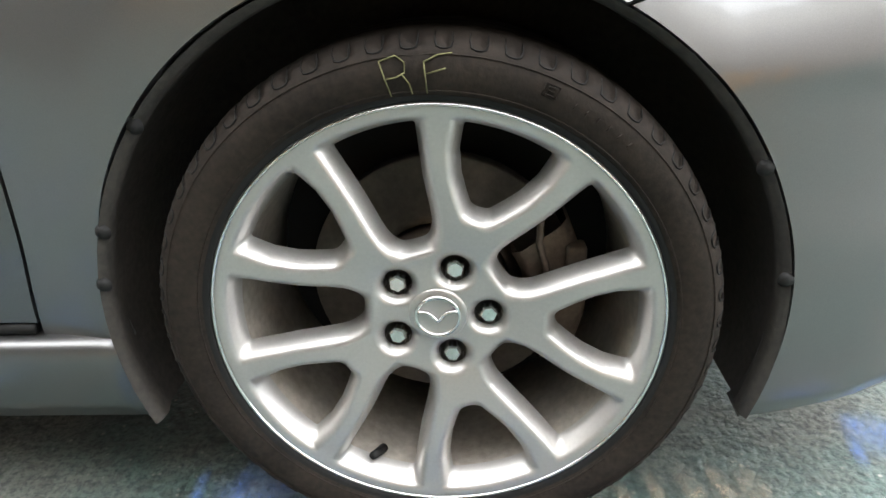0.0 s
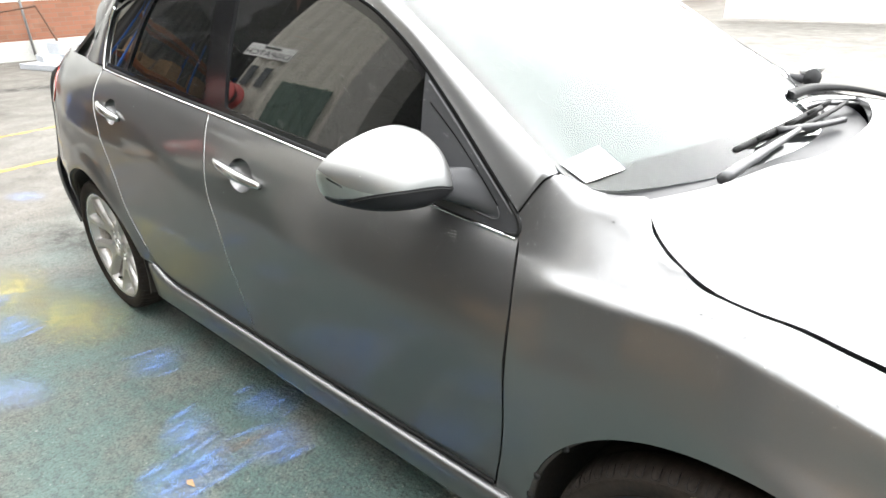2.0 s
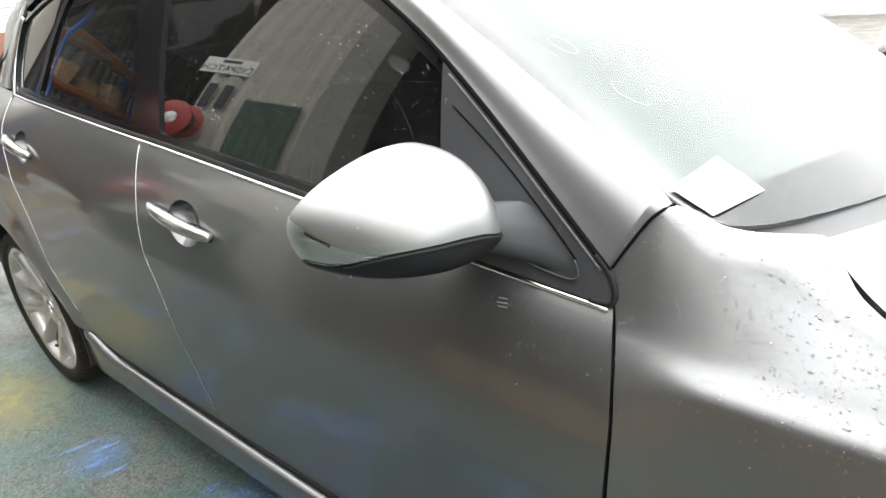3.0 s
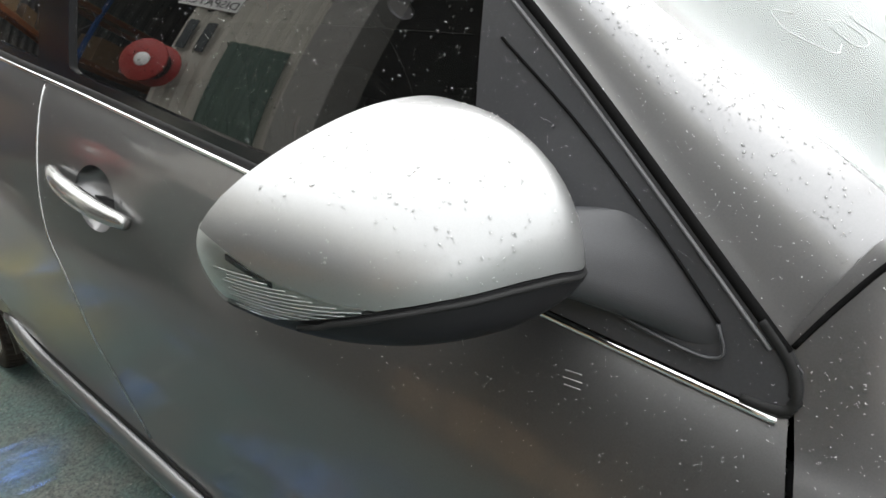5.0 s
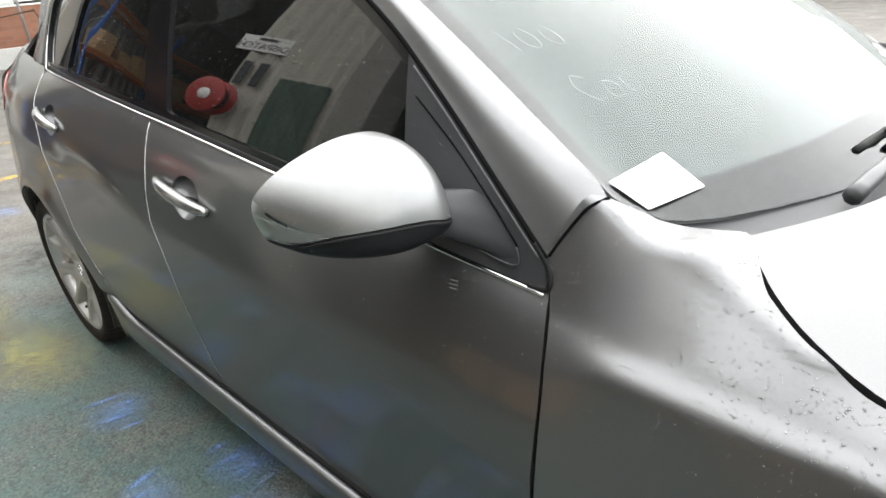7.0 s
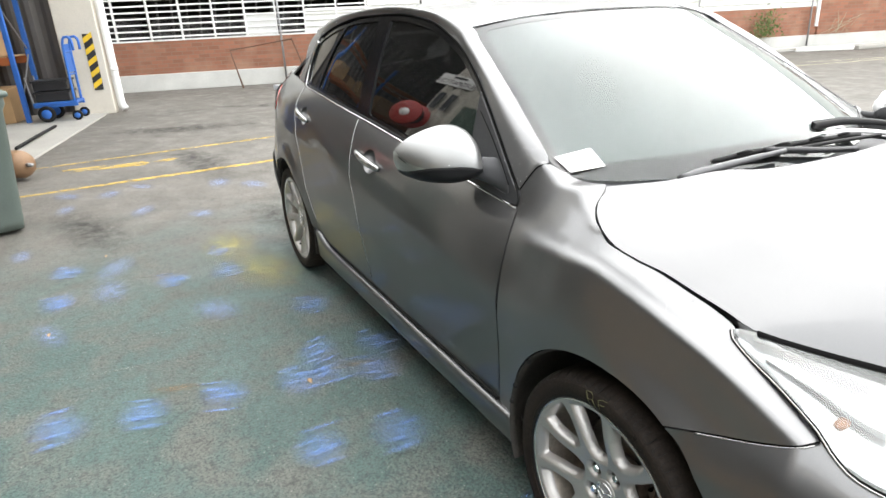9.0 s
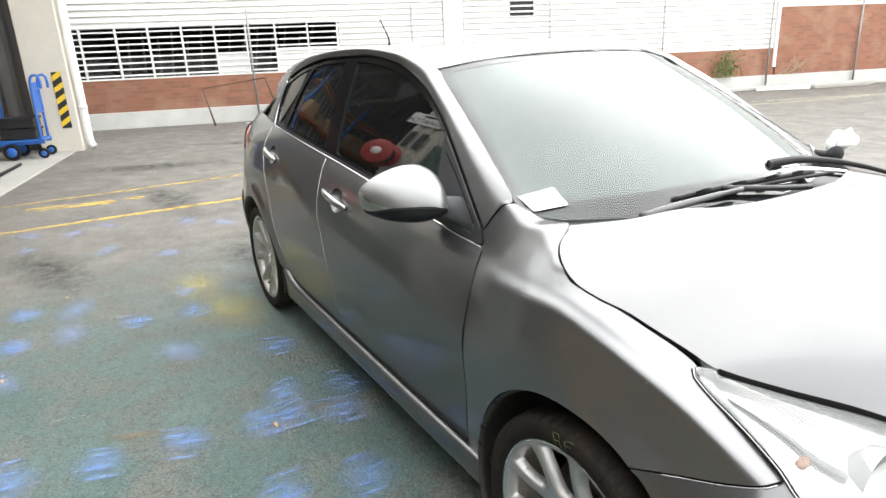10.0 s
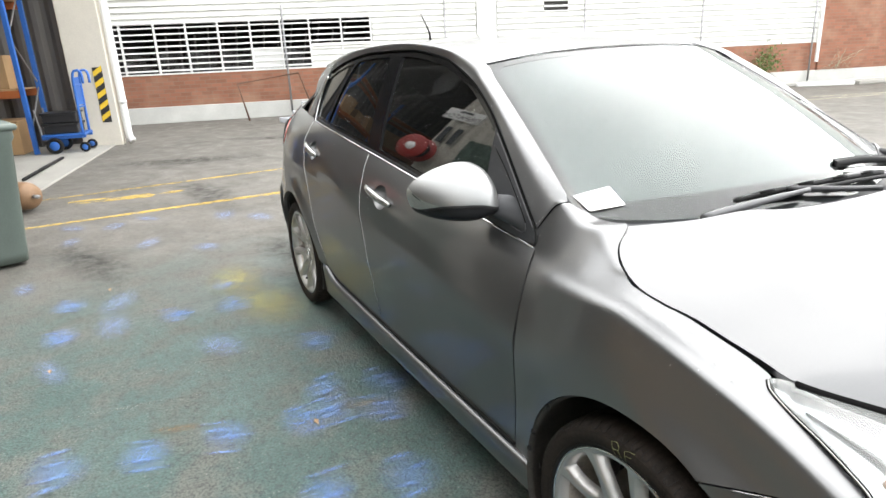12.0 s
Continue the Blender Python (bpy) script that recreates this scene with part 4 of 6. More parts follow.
panel("mirror_base", P, [foot_z(Y) - Z], material("mirror_base_plastic", (0.009, 0.009, 0.01), 0.5, 0, 0.2, 12, 400, spec=0.2), mirror, 0.006, MC, "satin black plastic")
lens = panel("indicator_lens", P, [Z - foot_z(Y) - 0.0008, lens_top(P[..., 0]) - Z - 0.0008, -0.92 - Y], LENS, mirror, 0.0003, MC, "clear ribbed indicator lens")
Q = P.copy()
Q[..., 0] -= 0.006
Q[..., 1:] = np.array(mc) + (Q[..., 1:] - np.array(mc)) * 0.97
panel("indicator_reflector", Q, [Z - foot_z(Y) + 0.004, lens_top(P[..., 0]) - Z + 0.004, -0.92 - Y], material("lamp_silvering", (0.58, 0.6, 0.58), 0.3, 0.3, 0.1, 30, 200), mirror, 0.002, MC)
# ribs of the lens, each along one height, and the lip under the cap
out_a = np.unwrap(np.arctan2(outline[:-1, 1] - mc[1], outline[:-1, 0] - mc[0]))
out_r = np.hypot(outline[:-1, 0] - mc[0], outline[:-1, 1] - mc[1])


def cap_x(y, z):
    """How far forward the mirror's shell stands at y, z; None outside it."""
    a = math.atan2(z - mc[1], y - mc[0])
    turns = np.abs((out_a - a + math.pi) % (2 * math.pi) - math.pi)
    i, j = np.argsort(turns)[:2]
    r_out = (out_r[i] * turns[j] + out_r[j] * turns[i]) / (turns[i] + turns[j] + 1e-9)
    r = math.hypot(z - mc[1], y - mc[0]) / r_out
    return -0.8 + (y + 0.97) * 0.47 + 0.13 * (1 - r ** float(full[i])) ** 0.5 if r < 0.995 else None


LENSRIB = material("moulded_lens_rib", (0.36, 0.38, 0.37), 0.25, 0.0, 0.1, 30, 300)
for k in range(16):
    rib = []
    for y in np.linspace(-0.974, -0.925, 36):
        zz = 0.966 + 0.0031 * k + 0.06 * (y + 0.97)
        x = cap_x(y, zz)
        if x is not None and foot_z(y) + 0.001 < zz < lens_top(x) - 0.002:
            rib.append((x + 0.0003, y - 0.0003, zz))
    if len(rib) > 4:
        make("lens_rib", *tube(rib, 0.0003, 6), LENSRIB, lens)
Q = P.copy()
Q[..., 0] -= 0.002
Q[..., 1:] = np.array(mc) + (Q[..., 1:] - np.array(mc)) * 0.988
top_l = lens_top(P[..., 0])
panel("bulb_pocket", Q, [top_l - Z - 0.0025, Z - top_l + 0.0065, P[..., 0] + 0.772, -0.735 - P[..., 0], -0.92 - Y], TRIM, lens, 0.001, MC, "dark pocket behind the lens")
lip_m = []
for y in np.linspace(-0.957, -0.764, 50):
    z = float(foot_z(y))
    k = np.argmin(np.abs(P[:, :, 1] - y) + np.abs(P[:, :, 2] - z))
    q = P.reshape(-1, 3)[k]
    lip_m.append((q[0] + 0.0008, y - 0.0008, z - 0.004))
lip_m = np.array(lip_m)
lip_m[2:-2, 0] = np.convolve(lip_m[:, 0], np.ones(5) / 5, "valid")
make("mirror_lip", *tube(lip_m, 0.0024, 8), RUBBER, mirror, True, "black lip under the painted cap")
Q = np.zeros((2, 97, 3))
for i, r in enumerate((0.0, 0.94)):
    q = mc + (outline - mc) * r
    Q[i, :, 1], Q[i, :, 2] = q[:, 0], q[:, 1]
    Q[i, :, 0] = -0.798 + (q[:, 0] + 0.97) * 0.47
panel("mirror_glass", Q, [], CHROME, mirror, 0.002, (-0.5, -0.868, 1.0))
# arm: from an upright oval neck it fans out, tangent, onto the triangle
neck = [(-0.71, -0.806, 0.975), (-0.7, -0.81, 0.993), (-0.678, -0.82, 1.0), (-0.655, -0.826, 0.989), (-0.648, -0.829, 0.97), (-0.652, -0.828, 0.955), (-0.665, -0.822, 0.948), (-0.688, -0.814, 0.947), (-0.703, -0.808, 0.956)]
foot = [(-0.69, 0.955), (-0.66, 0.99), (-0.6, 1.004), (-0.556, 0.98), (-0.527, 0.953), (-0.512, 0.934), (-0.532, 0.925), (-0.58, 0.927), (-0.66, 0.932)]
foot = [(x, -cabin_y(x, z) - 0.0062, z) for x, z in foot]
R0, R1 = spline(neck + neck[:1], 41), spline(foot + foot[:1], 41)
P = np.zeros((24, 41, 3))
for i, t in enumerate(np.linspace(0, 1, 24)):
    spread, reach = t ** 1.9, 1 - (1 - t) ** 1.35
    P[i] = R0 + (R1 - R0) * np.array((spread, reach, spread))
P[:, :, 1] = np.minimum(P[:, :, 1], P[-1, :, 1])
panel("mirror_arm", P, [], PLASTIC, mirror, 0.001, (-0.64, -0.77, 0.96), "grained dark plastic")
ring = P[9] + (P[9] - P[9].mean(0)) * 0.02
make("mirror_gasket", *tube([tuple(p) for p in ring], 0.0018, 6), RUBBER, mirror)
# raised lip inside the triangle at the mirror foot
lipl = [(-0.61, 0.936), (-0.56, 0.925), (-0.52, 0.92), (-0.507, 0.926), (-0.515, 0.945), (-0.57, 0.995), (-0.65, 1.06), (-0.735, 1.118)]
line = [(x, -cabin_y(x, z) - 0.0095, z) for x, z in lipl]
make("triangle_lip", *tube(spline(line[:5], 20), 0.0015, 6), PLASTIC, sail)
make("triangle_groove", *tube(spline([(x, y + 0.0025, z) for x, y, z in line[4:]], 20), 0.0013, 6), GAPBLACK, sail)
tip = [(-0.49, float(arc(-0.49))), (-0.468, 0.933), (-0.459, 0.915), (-0.459, 0.903), (-0.468, 0.8985), (-0.49, float(belt(-0.49)) + 0.001)]
make("triangle_seal", *tube(spline([(x, -cabin_y(x, z) - 0.004, z) for x, z in tip], 24), 0.005, 6), RUBBER, sail)
# rubber seal along the pillar and bright edge under the triangle
seal = [(x, -cabin_y(x, float(arc(x))) - 0.004, float(arc(x)) + 0.001) for x in np.linspace(-2.45, -0.47, 80)]
make("door_seal", *tube(seal, 0.0042, 6), GAPBLACK, car)
bevel = [(x, -cabin_y(x, float(arc(x)) - 0.008) - 0.0066, float(arc(x)) - 0.008) for x in np.linspace(-0.75, -0.48, 30)]
make("triangle_edge", *tube(bevel, 0.0016, 6), EDGELIGHT, sail, True, "polished edge beside the seal")
edge_l = [(x, -side_y(x, float(belt(x)) - 0.004) - 0.001, float(belt(x)) - 0.004) for x in np.linspace(-2.5, -0.465, 90)]
make("belt_bead", *tube(edge_l, 0.0042, 8), CHROME, car, True, "bright strip under the windows")
tailb = [(float(tail_line(z)) - 0.006, -cabin_y(float(tail_line(z)), z) - 0.003, z) for z in np.linspace(1.06, 1.29, 24)]
make("window_bead", *tube(tailb, 0.006, 8), CHROME, car, True)

# left mirror: broken, its white shell hanging by the ball joint
lm = empty("broken_door_mirror")
lm.parent = car
rnd = random.Random(4)
v, f = lathe([(0.0, -0.05), (0.03, -0.045), (0.05, -0.02), (0.055, 0.01), (0.05, 0.03)], 18)
v = [(-0.345 + a * 0.8 + 0.2 * c * 0.3, 0.76 + b * 0.9 + a * 0.3, 1.03 + c * 0.6 + b * 0.35 + rnd.uniform(-0.014, 0.014)) for a, b, c in v]
make("torn_shell", v, f, material("white_primed_shell", (0.75, 0.75, 0.74), 0.5, 0, 0.1, 20, 80), lm)
make("ball_joint", *lathe([(0.0, -0.03), (0.02, -0.022), (0.03, 0.0), (0.02, 0.022), (0.0, 0.03)], 16), DARK, lm, True, "", (-0.34, 0.72, 0.99))
make("mirror_stub", *tube([(-0.4, 0.69, 0.985), (-0.37, 0.71, 0.985), (-0.34, 0.725, 0.99)], [0.02, 0.016, 0.014], 10), TRIM, lm)

# ---- scuttle, wipers and lifted bonnet seal ----
P = np.zeros((31, 6, 3))
for i, y in enumerate(np.linspace(-0.62, 0.62, 31)):
    for j, t in enumerate(np.linspace(0, 1, 6)):
        xf = -0.055 - 0.21 * (abs(y) / 0.62) ** 2.3
        xb = -0.17 - 0.2 * (abs(y) / 0.62) ** 2.2
        P[i, j] = (xf + (xb - xf) * t, y, 0.955 + 0.012 * t - 0.008 * math.sin(math.pi * t))
panel("scuttle_panel", P, [], PLASTIC, car, 0.006, (0, 0, 0))
arm_l = [(-0.2, -0.44, 0.975), (-0.19, -0.36, 0.985), (-0.175, -0.22, 0.997), (-0.165, -0.08, 1.004)]
wiper = make("wiper", *tube(spline(arm_l, 16), [0.013] * 4 + [0.011] * 4 + [0.009] * 4 + [0.007] * 4, 8), material("grey_wiper_paint", (0.09, 0.09, 0.093), 0.35, 0.2, 0.1, 20, 300), car, True, "grey wiper arm with a black blade")
blade = spline([(-0.235, -0.285, 0.99), (-0.21, -0.15, 1.002), (-0.19, 0.02, 1.008), (-0.185, 0.18, 1.004), (-0.195, 0.32, 0.995)], 24)
make("blade", *join(tube(blade, 0.0075, 6), tube(blade - np.array((0.008, 0, 0.008)), 0.0035, 5), *[tube([blade[i] + np.array((0.004, -0.03, 0.006)), blade[i] + np.array((0.012, 0, 0.012)), blade[i] + np.array((0.004, 0.03, 0.006))], 0.0045, 5) for i in (4, 9, 14, 19)]), RUBBER, wiper)
arm_r = [(-0.13, 0.2, 0.975), (-0.15, 0.05, 0.99), (-0.175, -0.05, 1.0), (-0.2, -0.12, 1.005)]
wiper2 = make("wiper", *tube(spline(arm_r, 14), 0.009, 8), TRIM, car, True, "black wiper arm")
make("blade", *tube(blade + np.array((0.03, 0.06, -0.006)), 0.006, 6), RUBBER, wiper2)
seal = spline([(-0.275, 0.2, 1.028), (-0.25, 0.32, 1.03), (-0.2, 0.43, 1.018), (-0.14, 0.5, 1.0), (-0.09, 0.53, 0.985)], 24)
v, f = [], []
for i, p in enumerate(seal):
    h = 0.022 - 0.008 * i / 23
    v += [p + np.array((0, 0, h * 0.5)), p + np.array((0.02, -0.012, h * 0.3)), p + np.array((0.022, -0.014, -h * 0.5)), p + np.array((0, 0, -h * 0.5))]
f = [(4 * i + k, 4 * i + (k + 1) % 4, 4 * i + 4 + (k + 1) % 4, 4 * i + 4 + k) for i in range(23) for k in range(4)] + [(0, 1, 2, 3), (92, 95, 94, 93)]
make("bonnet_seal", v, f, RUBBER, car, True, "black rubber seal lifted from its seat")
for d, r, m in (((0.02, -0.02, -0.03), 0.012, CHROME), ((0.035, -0.045, -0.036), 0.007, PAINT)):
    make("bent_flange", *tube(seal + np.array(d), r, 10), m, car)

# ---- headlamp ----
up = spline([(0.206, -0.728, 0.81), (0.226, -0.706, 0.81), (0.266, -0.684, 0.797), (0.33, -0.61, 0.775), (0.42, -0.517, 0.745), (0.55, -0.42, 0.708), (0.68, -0.32, 0.673)], 40)
dn = spline([(0.206, -0.732, 0.808), (0.218, -0.742, 0.797), (0.263, -0.748, 0.776), (0.329, -0.754, 0.752), (0.404, -0.762, 0.718), (0.44, -0.771, 0.696), (0.478, -0.779, 0.682), (0.52, -0.773, 0.675), (0.57, -0.752, 0.671), (0.65, -0.68, 0.664), (0.745, -0.48, 0.655)], 40)
P = np.zeros((40, 14, 3))
for j, t in enumerate(np.linspace(0, 1, 14)):
    P[:, j] = dn + (up - dn) * t
    sw = np.sin(np.pi * np.linspace(0.02, 0.9, 40)) * math.sin(math.pi * t)
    P[:, j] += sw[:, None] * np.array((0.022, -0.022, 0.024))
# white haze mixed into the lens stands for the sky glare on it
lamp = panel("headlamp", P, [], glass("weathered_lamp_lens", (0.93, 0.95, 0.95), haze=0.1), car, 0.02, MID, "clear headlamp lens with an amber bulb")
Q = P + np.array((-0.02, 0.018, -0.02))
panel("lamp_housing", Q, [], material("silvered_lamp_housing", (0.55, 0.55, 0.55), 0.25, 0.6, 0.2, 15, 120), lamp, 0.004)
v, f = lathe([(0.0, 0.05), (0.03, 0.045), (0.055, 0.02), (0.062, -0.01)], 28)
make("lamp_reflector", [(0.49 - b, -0.62 + a, 0.69 + c) for a, b, c in v], f, bpy.data.materials["silvered_lamp_housing"], lamp)
v, f = lathe([(0.0, -0.02), (0.01, -0.016), (0.014, 0.0), (0.01, 0.016), (0.0, 0.02)], 16)
make("indicator_bulb", [(0.414 + 0.8 * a, -0.7 + 1.0 * b, 0.712 + 0.8 * c) for a, b, c in v], f, material("amber_bulb", (0.5, 0.22, 0.1), 0.3, 0, 0.1, 20, 100), lamp)
bez = [tuple(p * 0.93 + P[i, 2] * 0.07 + np.array((-0.002, 0.001, -0.001))) for i, p in enumerate(dn)]
make("lamp_bezel", *tube(bez, 0.0042, 6), GAPBLACK, lamp)
make("lamp_rim", *tube([tuple(p + np.array((0, -0.0015, 0.0015))) for p in dn], 0.0022, 6), HANDLE, lamp, True, "bright edge of the lens")
for k in range(7):
    q = np.array(bez[8]) + (np.array(bez[10]) - np.array(bez[8])) * k / 6
    make("lamp_mark", *tube([q + np.array((0, 0.002, 0.004)), q + np.array((0.0005, 0.0045, 0.006))], 0.0009, 5), TRIM, lamp)
# a grey shade fin inside the lamp
fin = [tuple(P[i, 5] + np.array((-0.012, 0.01, -0.012))) for i in range(5, 19)] + [tuple(P[i, 7] + np.array((-0.02, 0.016, -0.03))) for i in range(18, 4, -1)]
n_f = len(fin) // 2
make("lamp_shade", fin + [(p, q + 0.002, r - 0.002) for p, q, r in fin], [(i, i + 1, 2 * n_f - 2 - i, 2 * n_f - 1 - i) for i in range(n_f - 1)] + [(i + 2 * n_f, 4 * n_f - 1 - i, 4 * n_f - 2 - i, i + 1 + 2 * n_f) for i in range(n_f - 1)], material("grey_lamp_shade", (0.3, 0.3, 0.3), 0.4, 0.3, 0.2, 20, 120), lamp)
# black tube in place of the deep shade in the gap between bonnet and lamp
joint = spline([(0.235, -0.7, 0.803), (0.27, -0.668, 0.79), (0.33, -0.612, 0.772), (0.42, -0.517, 0.742), (0.55, -0.422, 0.705), (0.68, -0.322, 0.67)], 30)
make("lamp_joint", *tube(joint + np.array((0.002, -0.004, -0.001)), 0.0115, 8), GAPBLACK, lamp, True, "black joint between bonnet and lamp")
under = [tuple(p + np.array((-0.012, 0.012, -0.012))) for p in dn[16:]]
make("lamp_seat", *tube(under, 0.014, 8), PAINT, lamp, True)
mirrored(lamp)

# ---- fog lamp opening, washer cap, plate of the lower grille ----
make("washer_cap", *block((0.575, -0.79, 0.585), (0.615, -0.765, 0.63), 0.01), PAINT, car)
make("lower_grille", *block((0.7, -0.5, 0.28), (0.73, 0.5, 0.54), 0.008), TRIM, car)
# tail lamp
P = np.zeros((14, 16, 3))
for i, t in enumerate(np.linspace(0, 1, 14)):
    for j, z in enumerate(np.linspace(0.86, 1.04, 16)):
        x = -3.06 - 0.3 * t - 0.05 * (z - 0.86)
        P[i, j] = (x, -side_y(x, z) - 0.004, z)
X, Z = P[..., 0], P[..., 2]
tail = panel("tail_lamp", P, [1 - np.hypot((X + 3.24) / 0.16, (Z - 0.95) / 0.085)], material("red_tail_lens", (0.4, 0.03, 0.025), 0.12, 0, 0.2, 14, 80, coat=1.0), car, 0.01)
mirrored(tail)
make("roof_aerial", *tube([(-2.5, 0.0, 1.42), (-2.52, 0, 1.5), (-2.62, 0.0, 1.605)], [0.009, 0.005, 0.003], 8), RUBBER, car)
make("spoiler_tab", *block((-2.86, -0.555, 1.16), (-2.82, -0.545, 1.26), 0.004), material("white_sticker", (0.8, 0.8, 0.8), 0.5), car)

# chalk letters on the tyre's shoulder
CHALK = material("yellow_chalk", (0.15, 0.145, 0.065), 0.9, 0, 0.5, 90, 400)

for stroke in ([(0.252, 96.0), (0.268, 96.5), (0.284, 97)], [(0.284, 97), (0.287, 94), (0.281, 92.5), (0.272, 92.6)], [(0.272, 92.6), (0.2685, 94.4), (0.268, 96.4)], [(0.271, 93.2), (0.262, 92.0), (0.252, 91.6)],
               [(0.252, 88.6), (0.268, 88.8), (0.28, 89)], [(0.28, 89), (0.286, 86.5), (0.288, 84)], [(0.27, 88.5), (0.275, 85)]):
    make("chalk_stroke", *tube([on_tyre(r, a) for r, a in stroke], 0.0007, 5), CHALK, tyre)
for stroke in ([(0.27, 66.6), (0.281, 66.6), (0.281, 63.8), (0.27, 63.8), (0.27, 66.6)], [(0.279, 64.4), (0.279, 65.9), (0.272, 65.9), (0.272, 64.4)], [(0.2755, 65.9), (0.2755, 64.6)]):
    make("moulded_mark", *tube([on_tyre(r, a) for r, a in stroke], 0.0007, 4), TYRE, tyre)
for k in range(6):
    a = 60 - k * 2.6
    make("moulded_mark", *tube([on_tyre(0.27, a), on_tyre(0.2755, a - 0.2)], 0.0007, 4), TYRE, tyre)

# chalk writing on the windscreen, a card tucked behind the glass
def on_screen(y, z, off=0.004):
    """A point of the windscreen at that height and width."""
    col = np.abs(SCREENP[:, :, 1] - y) + np.abs(SCREENP[:, :, 2] - z)
    i, j = np.unravel_index(np.argmin(col), col.shape)
    i, j = min(max(i, 1), 28), min(max(j, 1), 39)
    p = SCREENP[i, j]
    a, b = (SCREENP[i + 1, j] - SCREENP[i - 1, j]), (SCREENP[i, j + 1] - SCREENP[i, j - 1])
    m = np.linalg.lstsq(np.array(((a[1], b[1]), (a[2], b[2]))), np.array((y - p[1], z - p[2])), rcond=None)[0]
    q = p + a * m[0] + b * m[1]
    n = np.cross(b, a)
    n = n / np.linalg.norm(n) * (1 if n[2] > 0 else -1)
    return q + n * off


WCHALK = material("white_chalk", (0.72, 0.74, 0.73), 0.9, 0, 0.2, 60, 300)


def chalk(strokes, y0, z0, s):
    for st in strokes:
        pts = spline([(y0 + a * s, z0 + b * s, 0) for a, b in st], 4 * len(st))
        make("chalk_stroke", *tube([on_screen(p[0], p[1], 0.0001) for p in pts], 0.0004, 5), WCHALK, windscreen)


oval = [(0.5, 1), (0.15, 0.8), (0.0, 0.4), (0.2, 0.05), (0.5, 0.1), (0.7, 0.5), (0.62, 0.85), (0.5, 1)]
chalk([[(0, 0.85), (0.2, 1.0), (0.22, 0.5), (0.22, 0.0)]], -0.566, 1.165, 0.027)
chalk([oval], -0.545, 1.166, 0.028)
chalk([oval], -0.514, 1.167, 0.027)
chalk([[(0.7, 0.9), (0.3, 1), (0.0, 0.5), (0.3, 0), (0.7, 0.15)], [(1.1, 0.6), (1.0, 0.1), (1.5, 0.15), (1.6, 0.6), (1.2, 0.7)], [(2.0, 0.1), (2.0, 0.7), (2.4, 0.8)]], -0.557, 1.098, 0.031)
corners = [tuple(on_screen(y, z, 0.004)) for y, z in ((-0.662, 1.0195), (-0.556, 1.035), (-0.556, 0.9965), (-0.646, 0.986))]
v = corners + [(a, b, c - 0.0015) for a, b, c in corners]
CARD = material("white_card", (0.85, 0.85, 0.83), 0.7, 0, 0.04, 12, 80)
card = make("paper_card", v, [(0, 1, 2, 3), (7, 6, 5, 4), (0, 4, 5, 1), (1, 5, 6, 2), (2, 6, 7, 3), (3, 7, 4, 0)], CARD, None, False)
tagged(card, "blank white card lying at the foot of the windscreen", "card")

# ==== the yard ====
def frame_at(o, d):
    """A frame with x along d, z up."""
    d = Vector(d).normalized()
    n = Vector((-d.y, d.x, 0))
    m = Matrix.Identity(4)
    m.col[0][:3], m.col[1][:3], m.col[3][:3] = d, n, o
    return m


FAR = frame_at((-15.77, -1.0, 0), (0.297, 0.955, 0))      # y > 0 runs into the far building
FRONT = frame_at((-12.06, -1.76, 0), (0.976, -0.215, 0))  # y > 0 runs from the depot towards the car


def put(name, mesh, mat, m, label="", category="", kind="", group="", smooth=False, parent=None):
    ob = make(name, mesh[0], mesh[1], mat, parent, smooth)
    if parent is None:
        ob.matrix_basis = m
    if label or category or kind:
        tagged(ob, label, category, group, kind)
    elif group:
        tagged(ob, group=group)
    return ob


